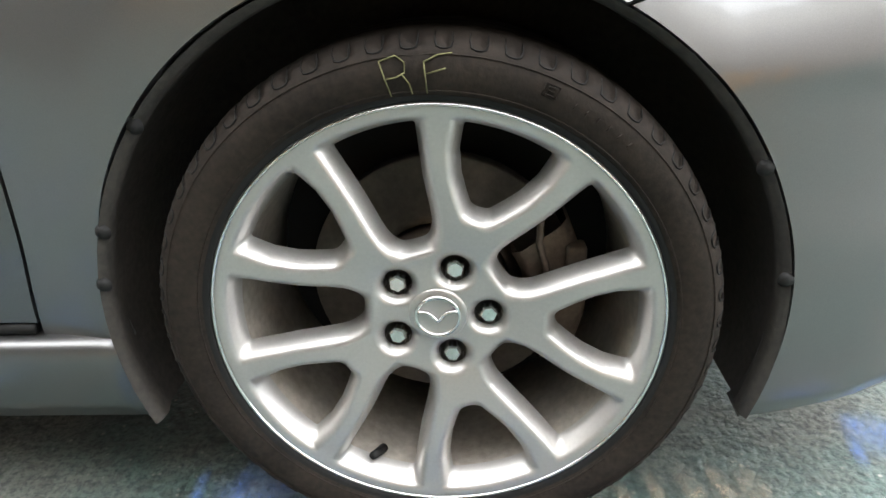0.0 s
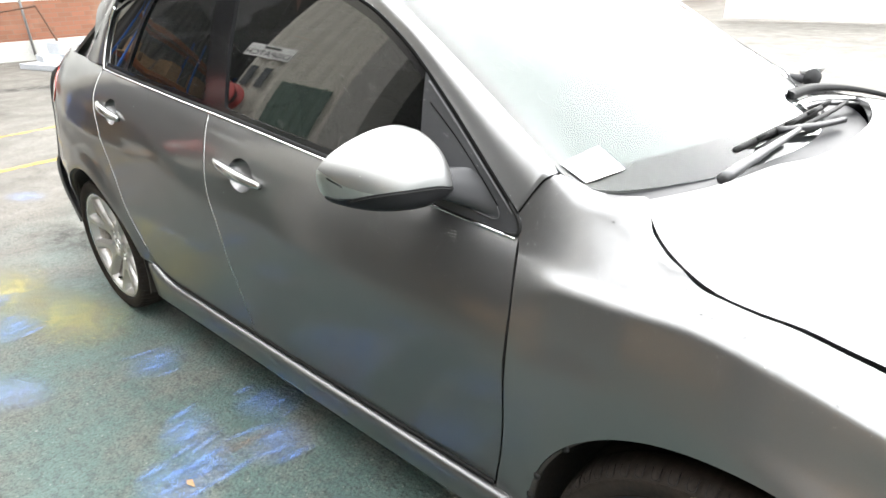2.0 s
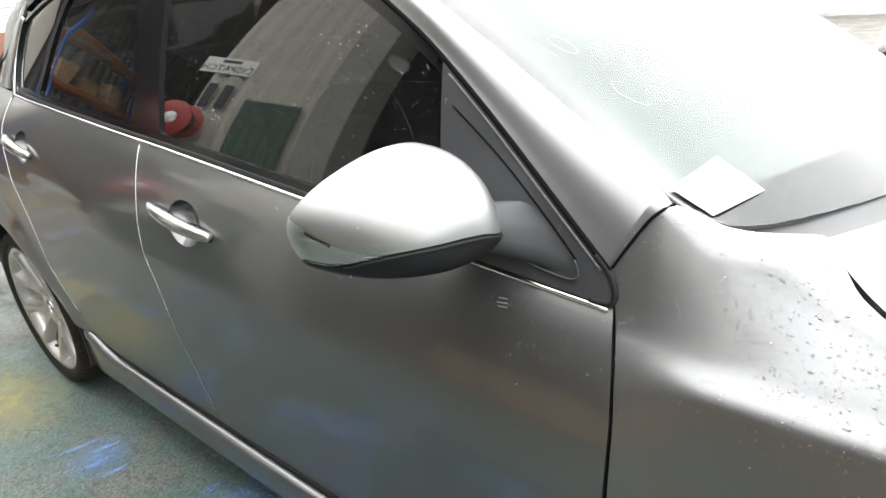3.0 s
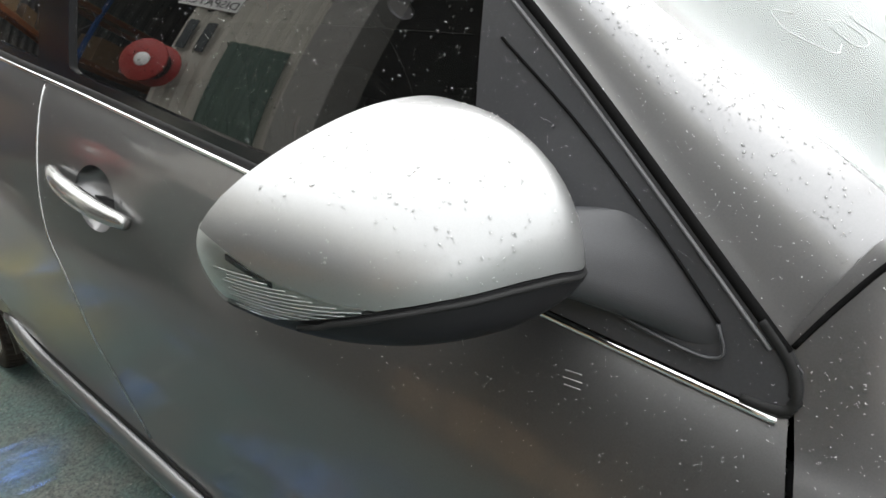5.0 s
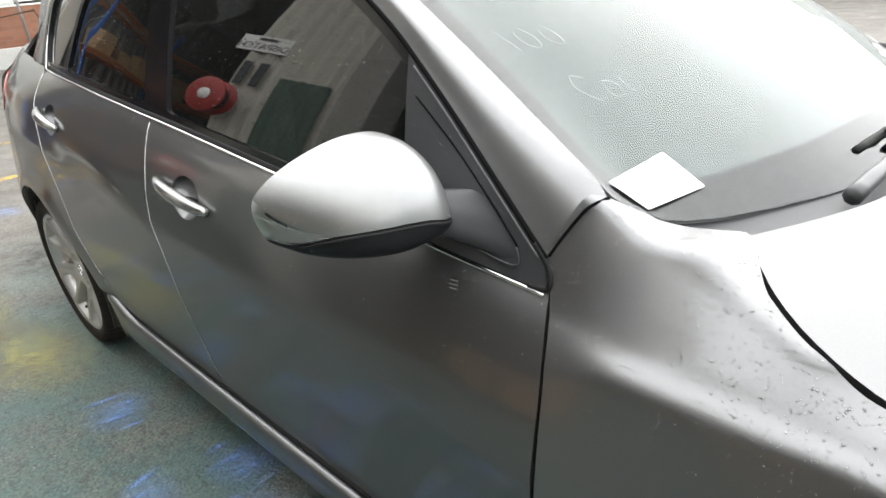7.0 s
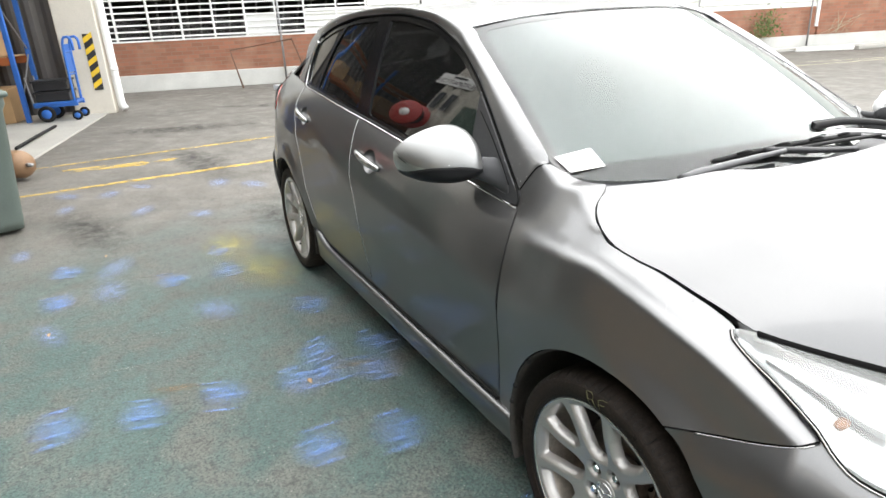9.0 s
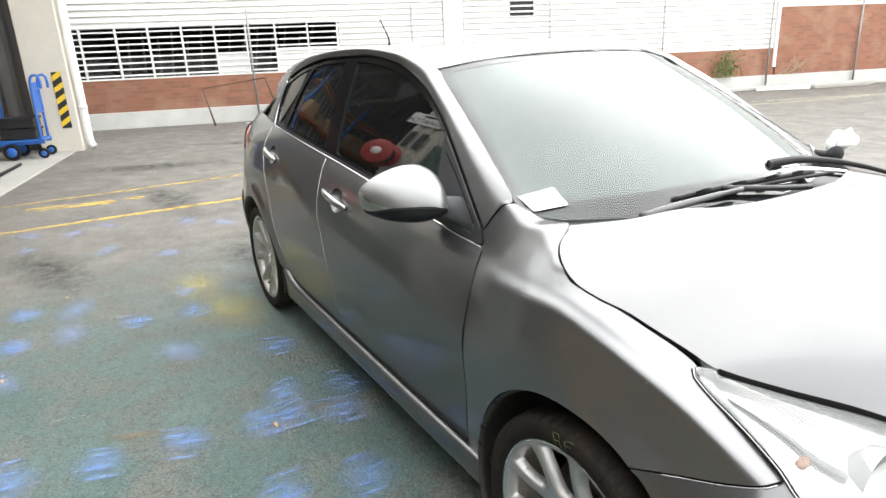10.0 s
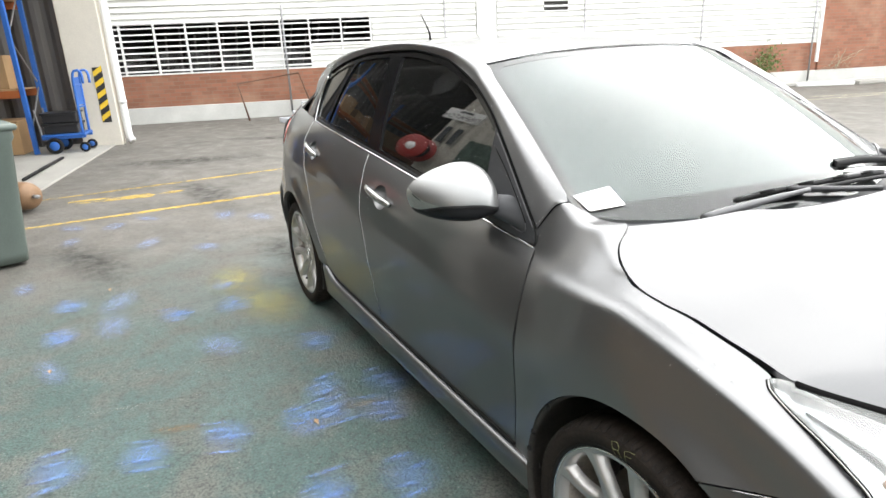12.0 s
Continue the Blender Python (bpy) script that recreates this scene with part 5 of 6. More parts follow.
def yard_material():
    m = bpy.data.materials.new("yard_asphalt_with_worn_green_paint")
    m.use_nodes = True
    n, l = m.node_tree.nodes, m.node_tree.links
    b = n["Principled BSDF"]
    tc = n.new("ShaderNodeTexCoord")
    sep = n.new("ShaderNodeSeparateXYZ")
    l.new(tc.outputs["Object"], sep.inputs[0])

    def tex(scale, detail=6, rough=0.6):
        t = n.new("ShaderNodeTexNoise")
        t.inputs["Scale"].default_value, t.inputs["Detail"].default_value, t.inputs["Roughness"].default_value = scale, detail, rough
        l.new(tc.outputs["Object"], t.inputs["Vector"])
        return t.outputs["Fac"]

    def rng(x, a, b_, c=0.0, d=1.0):
        r = n.new("ShaderNodeMapRange")
        for i, k in enumerate((a, b_, c, d)):
            r.inputs[i + 1].default_value = k
        l.new(x, r.inputs[0])
        return r.outputs[0]

    def op(kind, a, b_):
        o = n.new("ShaderNodeMath")
        o.operation = kind
        for i, k in enumerate((a, b_)):
            if isinstance(k, (int, float)):
                o.inputs[i].default_value = k
            else:
                l.new(k, o.inputs[i])
        return o.outputs[0]

    def mix(fac, a, b_):
        o = n.new("ShaderNodeMix")
        o.data_type = "RGBA"
        l.new(fac, o.inputs[0])
        for i, k in ((6, a), (7, b_)):
            if isinstance(k, tuple):
                o.inputs[i].default_value = (*k, 1)
            else:
                l.new(k, o.inputs[i])
        return o.outputs[2]
    coarse = tex(28, 5, 0.7)
    grit, patch, stain, broad = tex(95, 4, 0.75), tex(4, 4, 0.6), tex(1.6, 6), tex(0.35, 4)
    stone = n.new("ShaderNodeTexVoronoi")
    stone.inputs["Scale"].default_value = 85
    l.new(tc.outputs["Object"], stone.inputs["Vector"])
    asphalt = mix(rng(broad, 0.3, 0.7), (0.14, 0.125, 0.107), (0.196, 0.18, 0.159))
    asphalt = mix(rng(stain, 0.45, 0.75), asphalt, (0.098, 0.089, 0.074))
    green = mix(rng(stain, 0.35, 0.7), (0.05, 0.094, 0.084), (0.084, 0.132, 0.119))
    zone = op("MULTIPLY", rng(op("ADD", sep.outputs[0], rng(stain, 0, 1, -1.2, 1.2)), -4.6, -2.4), rng(op("ADD", sep.outputs[1], rng(stain, 0, 1, -0.6, 0.6)), 1.4, 0.3))
    worn = rng(op("ADD", patch, rng(grit, 0.3, 0.7, -0.06, 0.06)), 0.64, 0.44)
    col = mix(op("MULTIPLY", zone, rng(worn, 0, 1, 0.35, 1.0)), asphalt, green)
    speck = op("MULTIPLY", rng(stone.outputs["Distance"], 0.35, 0.12), rng(tex(40, 2), 0.5, 0.66))
    col = mix(op("MULTIPLY", speck, 0.75), col, (0.3, 0.29, 0.26))
    col = mix(op("MULTIPLY", rng(grit, 0.54, 0.38), 0.7), col, (0.022, 0.03, 0.028))
    col = mix(op("MULTIPLY", rng(coarse, 0.5, 0.36), 0.55), col, (0.03, 0.034, 0.03))
    l.new(col, b.inputs["Base Color"])
    l.new(rng(patch, 0.3, 0.7, 0.5, 0.85), b.inputs["Roughness"])
    bump = n.new("ShaderNodeBump")
    bump.inputs["Strength"].default_value, bump.inputs["Distance"].default_value = 0.6, 0.006
    l.new(op("ADD", grit, op("MULTIPLY", stone.outputs["Distance"], -0.8)), bump.inputs["Height"])
    l.new(bump.outputs[0], b.inputs["Normal"])
    return m


GROUND = yard_material()
v = [(x, y, 0) for x in (-500, -40, 20, 500) for y in (-500, -30, 40, 500)]
f = [(i * 4 + j, i * 4 + 4 + j, i * 4 + 5 + j, i * 4 + 1 + j) for i in range(3) for j in range(3)]
ground = tagged(make("ground", v, f, GROUND, None, False), "worn asphalt yard with faded green paint near the car", "ground", kind="structure")


def stain_material(name, color, soft, scale, dense, low=0.36):
    """Chalk or paint that lies in patches on the ground, broken up by its grain."""
    m = bpy.data.materials.new(name)
    m.use_nodes = True
    n, l = m.node_tree.nodes, m.node_tree.links
    b = n["Principled BSDF"]
    b.inputs["Base Color"].default_value = (*color, 1)
    b.inputs["Roughness"].default_value = 0.9
    tc, uv = n.new("ShaderNodeTexCoord"), n.new("ShaderNodeVectorMath")
    geo = n.new("ShaderNodeNewGeometry")
    uv.operation = "DISTANCE"
    uv.inputs[1].default_value = (0.5, 0.5, 0)
    l.new(tc.outputs["UV"], uv.inputs[0])
    t = n.new("ShaderNodeTexNoise")
    t.inputs["Scale"].default_value, t.inputs["Detail"].default_value, t.inputs["Roughness"].default_value = scale, 7, 0.75
    l.new(geo.outputs["Position"], t.inputs["Vector"])
    fall, grain, mul = n.new("ShaderNodeMapRange"), n.new("ShaderNodeMapRange"), n.new("ShaderNodeMath")
    fall.inputs[1].default_value, fall.inputs[2].default_value = 0.5, 0.5 - soft
    l.new(uv.outputs["Value"], fall.inputs[0])
    grain.inputs[1].default_value, grain.inputs[2].default_value, grain.inputs[4].default_value = low, 0.62, dense
    l.new(t.outputs["Fac"], grain.inputs[0])
    mul.operation = "MULTIPLY"
    l.new(fall.outputs[0], mul.inputs[0])
    l.new(grain.outputs[0], mul.inputs[1])
    l.new(mul.outputs[0], b.inputs["Alpha"])
    return m


def mark(name, x, y, a, b, turn, mat, z=0.004):
    """A flat patch on the ground, a by b metres."""
    c, s = math.cos(radians(turn)), math.sin(radians(turn))
    v = [(x + p * c * a / 2 - q * s * b / 2, y + p * s * a / 2 + q * c * b / 2, z) for p, q in ((-1, -1), (1, -1), (1, 1), (-1, 1))]
    ob = make(name, v, [(0, 1, 2, 3)], mat, ground, False)
    uv = ob.data.uv_layers.new(name="UVMap")
    for i, p in enumerate(((0, 0), (1, 0), (1, 1), (0, 1))):
        uv.data[i].uv = p
    return ob


BLUE = stain_material("blue_chalk", (0.19, 0.35, 0.8), 0.45, 45, 0.42, 0.22)
HAZE = stain_material("thin_blue_chalk", (0.2, 0.36, 0.78), 0.5, 35, 0.32, 0.2)
PALE = stain_material("pale_blue_chalk", (0.25, 0.33, 0.55), 0.4, 30, 0.5)
SCRAPE = stain_material("scraped_pale_aggregate", (0.4, 0.35, 0.27), 0.35, 60, 0.6)
OCHRE = stain_material("yellow_overspray", (0.5, 0.43, 0.12), 0.48, 14, 0.5)
RUSTY = stain_material("rust_stain", (0.3, 0.17, 0.07), 0.4, 50, 0.5)
SCRATCH = stain_material("scratched_paint", (0.3, 0.33, 0.29), 0.45, 40, 0.4)
OIL = stain_material("dark_oil_stain", (0.03, 0.03, 0.028), 0.4, 8, 0.6)
spots = [(-1.45, -1.51), (-1.48, -1.81), (-2.88, -2.15), (-3.38, -2.12), (-2.86, -1.56), (-3.21, -1.22), (-2.84, -1.25), (-1.39, -1.22), (-1.39, -1.1), (-1.58, -1.08), (-1.31, -0.91),
         (-0.86, -1.0), (-2.07, -0.96), (-1.5, -0.82), (-0.34, -1.01), (-0.27, -0.8), (0.1, -0.86), (0.17, -0.93), (0.04, -1.04), (0.62, -0.69), (0.7, -0.75), (0.58, -0.91), (-1.55, -2.1), (-0.17, -1.05), (-0.92, -1.28)]
rnd = random.Random(7)
for x, y in spots:
    size = 1.0 if x < -0.4 else 0.75 if x < 0.5 else 0.5
    mark("chalk_mark", x, y, size * rnd.uniform(0.22, 0.32), size * rnd.uniform(0.2, 0.28), rnd.uniform(-30, 40), HAZE)
    turn, wide = rnd.uniform(72, 96), size * rnd.uniform(0.16, 0.24)
    for k in range(4):
        mark("chalk_mark", x + wide * (k / 3 - 0.5) + rnd.uniform(-0.015, 0.015), y + rnd.uniform(-0.04, 0.04), size * rnd.uniform(0.1, 0.2), rnd.uniform(0.02, 0.045), turn + rnd.uniform(-8, 8), BLUE, 0.006 + 0.001 * k)
for x, y in [(-5.39, -1.83), (-5.55, -2.17), (-5.03, -2.17), (-5.52, -1.55), (-3.28, -1.85), (-4.2, -1.2), (-4.6, -1.6), (-2.3, -1.4), (-5.2, -0.9), (-3.9, -2.4), (-4.91, -0.63), (-2.89, -1.89), (-2.45, -2.17)]:
    mark("chalk_mark", x, y, rnd.uniform(0.3, 0.5), rnd.uniform(0.14, 0.24), rnd.uniform(-20, 30), PALE)
for i in range(11):
    mark("scrape_mark", -0.27 + 0.043 * i + rnd.uniform(-0.008, 0.008), -0.905 + 0.003 * i, 0.024, rnd.uniform(0.05, 0.16), rnd.uniform(-4, 24), SCRAPE)
for i in range(6):
    mark("scrape_mark", 0.2 + 0.042 * i + rnd.uniform(-0.008, 0.008), -0.84 + 0.006 * i, 0.03, rnd.uniform(0.16, 0.24), rnd.uniform(6, 18), SCRAPE)
    mark("scrape_mark", 0.2 + 0.042 * i + rnd.uniform(-0.01, 0.01), -0.83 + 0.006 * i, 0.022, rnd.uniform(0.08, 0.14), rnd.uniform(6, 18), SCRAPE, 0.006)
mark("overspray", -2.75, -1.05, 0.9, 0.45, 10, OCHRE)
mark("overspray", -3.3, -1.15, 0.7, 0.4, -10, OCHRE, 0.006)
mark("rust_mark", -1.6, -1.68, 0.07, 0.26, -20, RUSTY)
mark("rust_mark", -1.38, -0.99, 0.05, 0.2, -12, RUSTY)
for x, y, a, r in [(-2.15, -1.5, 2.2, 84), (-1.9, -1.9, 1.6, 79), (-3.0, -1.7, 1.9, 88), (-0.7, -1.5, 1.1, 76), (-2.5, -2.3, 1.4, 92)]:
    mark("scratch_mark", x, y, a, 0.022, r, SCRATCH)
for x, y, a, b, r in [(-4.3, -2.0, 1.5, 0.5, 15), (-6.4, -0.9, 2.2, 0.6, 8), (-9.0, -0.8, 2.6, 0.8, 70), (-3.6, -0.6, 1.4, 0.5, 20), (-10.5, 1.2, 3.0, 0.7, 60)]:
    mark("oil_stain", x, y, a, b, r, OIL)
for x, y in [(-2.46, -2.174), (-1.352, -1.188), (-3.559, -1.897)]:
    leaf = make("dry_leaf", [(-0.02, 0, 0.006), (0.0, -0.009, 0.009), (0.028, 0.003, 0.005), (0.0, 0.011, 0.012), (0.001, 0.001, 0.005)], [(0, 1, 4), (1, 2, 4), (2, 3, 4), (3, 0, 4)], material("dry_leaf", (0.4, 0.26, 0.14), 0.8, 0, 0.2, 60, 200), None, False)
    leaf.location = (x, y, 0.0)
    tagged(leaf, "small dry brown leaf lying on the asphalt", "leaf", "dry leaves")

YELLOW = stain_material("worn_yellow_line_paint", (0.62, 0.42, 0.08), 0.02, 9, 0.9)
mark("yellow_line", -5.84, -0.28, 0.1, 5.55, 0.3, YELLOW)
mark("yellow_line", -7.3, -0.15, 0.08, 5.5, 2.5, YELLOW)
for a in ([(-6.72, -2.2), (-6.62, -1.75), (-6.55, -1.45), (-6.66, -1.4), (-6.8, -1.45), (-6.78, -1.8)], [(-6.68, -1.36), (-6.62, -1.2), (-6.7, -1.08), (-6.78, -1.2)], [(-6.9, -2.25), (-6.84, -1.8), (-6.8, -1.82), (-6.8, -2.25)]):
    me = make("yellow_symbol", [(x, y, 0.005) for x, y in a], [tuple(range(len(a)))], YELLOW, ground, False)
    uv = me.data.uv_layers.new(name="UVMap")
    for p in uv.data:
        p.uv = (0.5, 0.5)
LINE = stain_material("worn_pale_line_paint", (0.6, 0.55, 0.4), 0.02, 9, 0.9)
mark("bay_line", -7.6, 12.2, 0.1, 8.0, -14, LINE)
mark("bay_line", -7.4, 14.3, 0.1, 5.0, -20, LINE)

# ---- far building ----
CLAD = material("white_weatherboard", (0.66, 0.66, 0.62), 0.6, 0, 0.1, 1.2, 60, 0.1, 80)
STEEL = material("galvanised_steel", (0.3, 0.3, 0.3), 0.5, 0.6, 0.25, 9, 90)
FRAMEW = material("white_window_paint", (0.72, 0.72, 0.7), 0.5, 0, 0.08, 5, 90)
PLINTH = material("whitewashed_plinth", (0.52, 0.52, 0.49), 0.8, 0, 0.2, 2.0, 40, 0.3, 60)
# near-black that colours in the shade of the room and vent; some cartons share it
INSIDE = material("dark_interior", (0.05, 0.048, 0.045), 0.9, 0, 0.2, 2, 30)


def brick_material():
    m = bpy.data.materials.new("weathered_red_brick")
    m.use_nodes = True
    n, l = m.node_tree.nodes, m.node_tree.links
    b = n["Principled BSDF"]
    b.inputs["Roughness"].default_value = 0.85
    tc, sep, com, br = (n.new("ShaderNode" + k) for k in ("TexCoord", "SeparateXYZ", "CombineXYZ", "TexBrick"))
    l.new(tc.outputs["Object"], sep.inputs[0])
    l.new(sep.outputs[0], com.inputs[0])
    l.new(sep.outputs[2], com.inputs[1])
    l.new(com.outputs[0], br.inputs["Vector"])
    br.inputs["Scale"].default_value = 1
    br.inputs["Brick Width"].default_value, br.inputs["Row Height"].default_value, br.inputs["Mortar Size"].default_value = 0.24, 0.086, 0.006
    br.inputs["Color1"].default_value, br.inputs["Color2"].default_value, br.inputs["Mortar"].default_value = (0.3, 0.125, 0.075, 1), (0.22, 0.1, 0.06, 1), (0.22, 0.14, 0.1, 1)
    t, mx = n.new("ShaderNodeTexNoise"), n.new("ShaderNodeMix")
    t.inputs["Scale"].default_value, t.inputs["Detail"].default_value = 1.3, 8
    l.new(tc.outputs["Object"], t.inputs["Vector"])
    r = n.new("ShaderNodeMapRange")
    r.inputs[1].default_value, r.inputs[2].default_value, r.inputs[4].default_value = 0.5, 0.75, 0.7
    l.new(t.outputs["Fac"], r.inputs[0])
    mx.data_type = "RGBA"
    l.new(r.outputs[0], mx.inputs[0])
    l.new(br.outputs["Color"], mx.inputs[6])
    mx.inputs[7].default_value = (0.36, 0.22, 0.15, 1)
    l.new(mx.outputs[2], b.inputs["Base Color"])
    bp = n.new("ShaderNodeBump")
    bp.inputs["Strength"].default_value, bp.inputs["Distance"].default_value = 0.5, 0.008
    bp.invert = True
    l.new(br.outputs["Fac"], bp.inputs["Height"])
    l.new(bp.outputs[0], b.inputs["Normal"])
    return m


BRICK = brick_material()
put("wall_brick_far", block((-4, -0.02, 0.38), (18.06, 0.25, 1.12)), BRICK, FAR, "weathered red brick base of the workshop wall", "wall", "structure")
put("wall_brick_end", block((18.1, -0.05, 0.38), (40, 0.25, 2.24)), BRICK, FAR, "weathered red brick wall", "wall", "structure")
put("plinth", block((-4, -0.05, 0), (40, 0.25, 0.378), 0.01), PLINTH, FAR, "whitewashed concrete plinth under the brick wall", "plinth", "structure")
put("kerb", block((14, -0.55, 0), (40, -0.4, 0.1), 0.02), material("concrete_kerb", (0.42, 0.41, 0.38), 0.8, 0, 0.2, 3, 50, 0.3, 60), FAR, "grey concrete kerb along the wall", "kerb", "structure")
put("wall_core", join(block((-4, 0.06, 2.3), (40, 0.25, 7.0)), block((5.6, 0.06, 1.13), (18.06, 0.25, 2.3)), block((-4, 0.06, 1.13), (-0.42, 0.25, 2.3)), block((4.1, 0.06, 1.13), (5.6, 0.25, 1.62))), CLAD, FAR, "white boarded upper wall of the workshop", "wall", "structure")
core = bpy.data.objects["wall_core"]
BH = 0.135


def board_mesh(u0, u1):
    return [(u0, 0.055, 0), (u1, 0.055, 0), (u0, -0.006, 0.004), (u1, -0.006, 0.004), (u0, 0.03, BH), (u1, 0.03, BH), (u0, 0.055, BH), (u1, 0.055, BH)], [(0, 1, 3, 2), (2, 3, 5, 4), (4, 5, 7, 6), (0, 2, 4, 6), (1, 7, 5, 3)]


runs = {"left": (-4, -0.42), "short": (4.12, 8.2), "mid": (5.6, 8.2), "long": (8.75, 9.98), "rest": (10.64, 18.06), "wide": (8.75, 18.06), "top": (-4, 8.2), "crown": (18.1, 40)}
meshes = {}
for k, (a, b) in runs.items():
    me = bpy.data.meshes.new("board")
    me.from_pydata(*[board_mesh(a, b)[0], [], board_mesh(a, b)[1]])
    me.materials.append(CLAD)
    meshes[k] = me
for i in range(43):
    z = 1.13 + i * BH
    if z < 1.6:
        ks = ("left", "short", "wide")
    elif z < 2.2:
        ks = ("left", "mid", "wide")
    elif z < 2.8:
        ks = ("top", "long", "rest")
    else:
        ks = ("top", "wide")
    if z > 2.2:
        ks = ks + ("crown",)
    for k in ks:
        ob = new("board", meshes[k])
        ob.parent = core
        ob.location = (0, 0, z)
put("pilaster", block((8.22, -0.04, 1.13), (8.72, 0.08, 7), 0.01), FRAMEW, FAR, "white painted pilaster between the boards", "pilaster", "structure")
put("corner_post", block((18.0, -0.07, 0.6), (18.09, 0.02, 7), 0.01), FRAMEW, FAR, "white corner board and downpipe", "trim", "structure")

# louvred window
win = put("window_1", join(block((-0.42, -0.03, 1.1), (5.58, 0.1, 1.135), 0.006), block((-0.42, -0.02, 2.225), (5.58, 0.1, 2.26), 0.006), block((4.08, -0.02, 1.6), (5.58, 0.1, 1.635), 0.006)), FRAMEW, FAR, "long louvred workshop window with white slats and mullions", "window", "structure")
mull = bpy.data.meshes.new("mullion")
mull.from_pydata(*[block((-0.02, -0.025, 1.13), (0.02, 0.06, 2.23), 0.004)[0], [], block((-0.02, -0.025, 1.13), (0.02, 0.06, 2.23), 0.004)[1]])
mull.materials.append(FRAMEW)
for u in (-0.4, -0.15, 0.59, 1.28, 2.0, 2.72, 3.42, 4.09, 4.85, 5.56):
    ob = new("mullion", mull)
    ob.parent, ob.location = win, (u, 0, 0)
slat_v, slat_f = block((-0.35, -0.012, -0.008), (0.35, 0.03, 0.006), 0.003)
slat_v = [(a, b, c + (0.6 * b)) for a, b, c in slat_v]
slat = bpy.data.meshes.new("slat")
slat.from_pydata(slat_v, [], slat_f)
slat.materials.append(FRAMEW)
for bay in range(8):
    u = -0.15 + 0.72 * bay + 0.35
    for k in range(8):
        z = 1.19 + 0.135 * k
        if bay >= 6 and z < 1.64:
            continue
        ob = new("slat", slat)
        ob.parent, ob.location = win, (u, 0.012, z)
short = bpy.data.meshes.new("slat")
short.from_pydata([(a * 0.34, b, c) for a, b, c in slat_v], [], slat_f)
short.materials.append(FRAMEW)
for k in range(8):
    ob = new("slat", short)
    ob.parent, ob.location = win, (-0.275, 0.012, 1.19 + 0.135 * k)
v, f = block((2.74, 0.035, 1.14), (3.4, 0.05, 1.62), 0.004)
put("blanking_panel", (v, f), FRAMEW, FAR, parent=win)
wires = []
for bay in range(6):
    u0 = -0.15 + 0.72 * bay
    for k in range(-5, 12):
        for s in (1, -1):
            a = u0 + 0.06 * k
            p, q = (a, 1.14), (a + s * 0.5, 1.64)
            pts = []
            for t in (0, 1):
                uu = min(max(p[0] + (q[0] - p[0]) * t, u0), u0 + 0.7)
                fr = (uu - p[0]) / (q[0] - p[0])
                pts.append((uu, 0.075, 1.14 + 0.5 * fr))
            if abs(pts[0][0] - pts[1][0]) > 0.02 and min(pts[0][2], pts[1][2]) > 1.13 and max(pts[0][2], pts[1][2]) < 1.7:
                wires.append(tube(pts, 0.004, 3, False))
put("wire_mesh", join(*wires), STEEL, FAR, parent=win)
put("room_behind", join(block((-0.6, 4.0, 0.5), (5.8, 4.1, 3)), block((-0.6, 0.3, 0.5), (-0.5, 4.1, 3)), block((5.7, 0.3, 0.5), (5.8, 4.1, 3)), block((-0.6, 0.26, 2.9), (5.8, 4.1, 3.0)), block((-0.6, 0.26, 0.5), (5.8, 4.1, 0.6))), INSIDE, FAR, "workshop room behind the louvres, coloured near-black for its shade", "room", "structure")
GOODS = material("grey_stored_goods", (0.2, 0.19, 0.18), 0.7)
for k in range(14):
    put("stored_pipe", tube([(0.4 + 0.33 * k, 1.5 + 0.2 * (k % 3), 0.6), (0.5 + 0.35 * k, 1.55, 2.0 + 0.2 * (k % 2))], 0.03, 6), GOODS, FAR, "grey pipe leaning in the dim workshop", "pipe", group="pipes stored in the workshop")
vent = put("vent_1", block((9.98, -0.01, 2.19), (10.64, 0.02, 2.22), 0.004), FRAMEW, FAR, "small louvred vent in the boarded wall", "vent", "structure")
# dark sheet in place of the shade between the vent slats
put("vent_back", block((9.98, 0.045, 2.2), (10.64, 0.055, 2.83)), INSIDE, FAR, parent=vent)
for k in range(4):
    put("vent_slat", block((9.99, -0.01, 2.3 + 0.135 * k), (10.63, 0.035, 2.345 + 0.135 * k), 0.004), FRAMEW, FAR, parent=vent)

# fence posts along the plinth
post = put("fence_post", tube([(0, 0, 0.1), (0, 0, 1.2), (0.0, 0, 2.55)], 0.024, 8), STEEL, FAR, "thin galvanised steel fence post beside the wall", "fence post", "", "fence posts", True)
post.matrix_basis = FAR @ Matrix.Translation((3.5, -0.12, 0))
for u in (7.38, 11.04, 14.35, 17.77, 20.83, 24.2):
    copy_thing(post, FAR @ Matrix.Translation((u, -0.12, 0)))
rail = put("leaning_rail", join(tube([(2.53, -0.7, 0.0), (2.37, -0.75, 0.84), (3.75, -0.6, 1.02), (3.92, -0.5, 0.46), (4.05, -0.5, 0.0)], 0.022, 8)), material("rusty_tube", (0.16, 0.09, 0.06), 0.8, 0.2, 0.3, 30, 120), FAR, "rusty bent tube rail standing before the brick wall", "rail", smooth=True)
boards = [((-13.4, 1.75, 0.0), (-12.2, 2.4, 0.1), 0.2), ((-13.5, 1.95, 0.1), (-12.9, 2.6, 0.22), -0.1), ((-13.3, 2.2, 0.22), (-12.8, 2.7, 0.42), 0.1)]
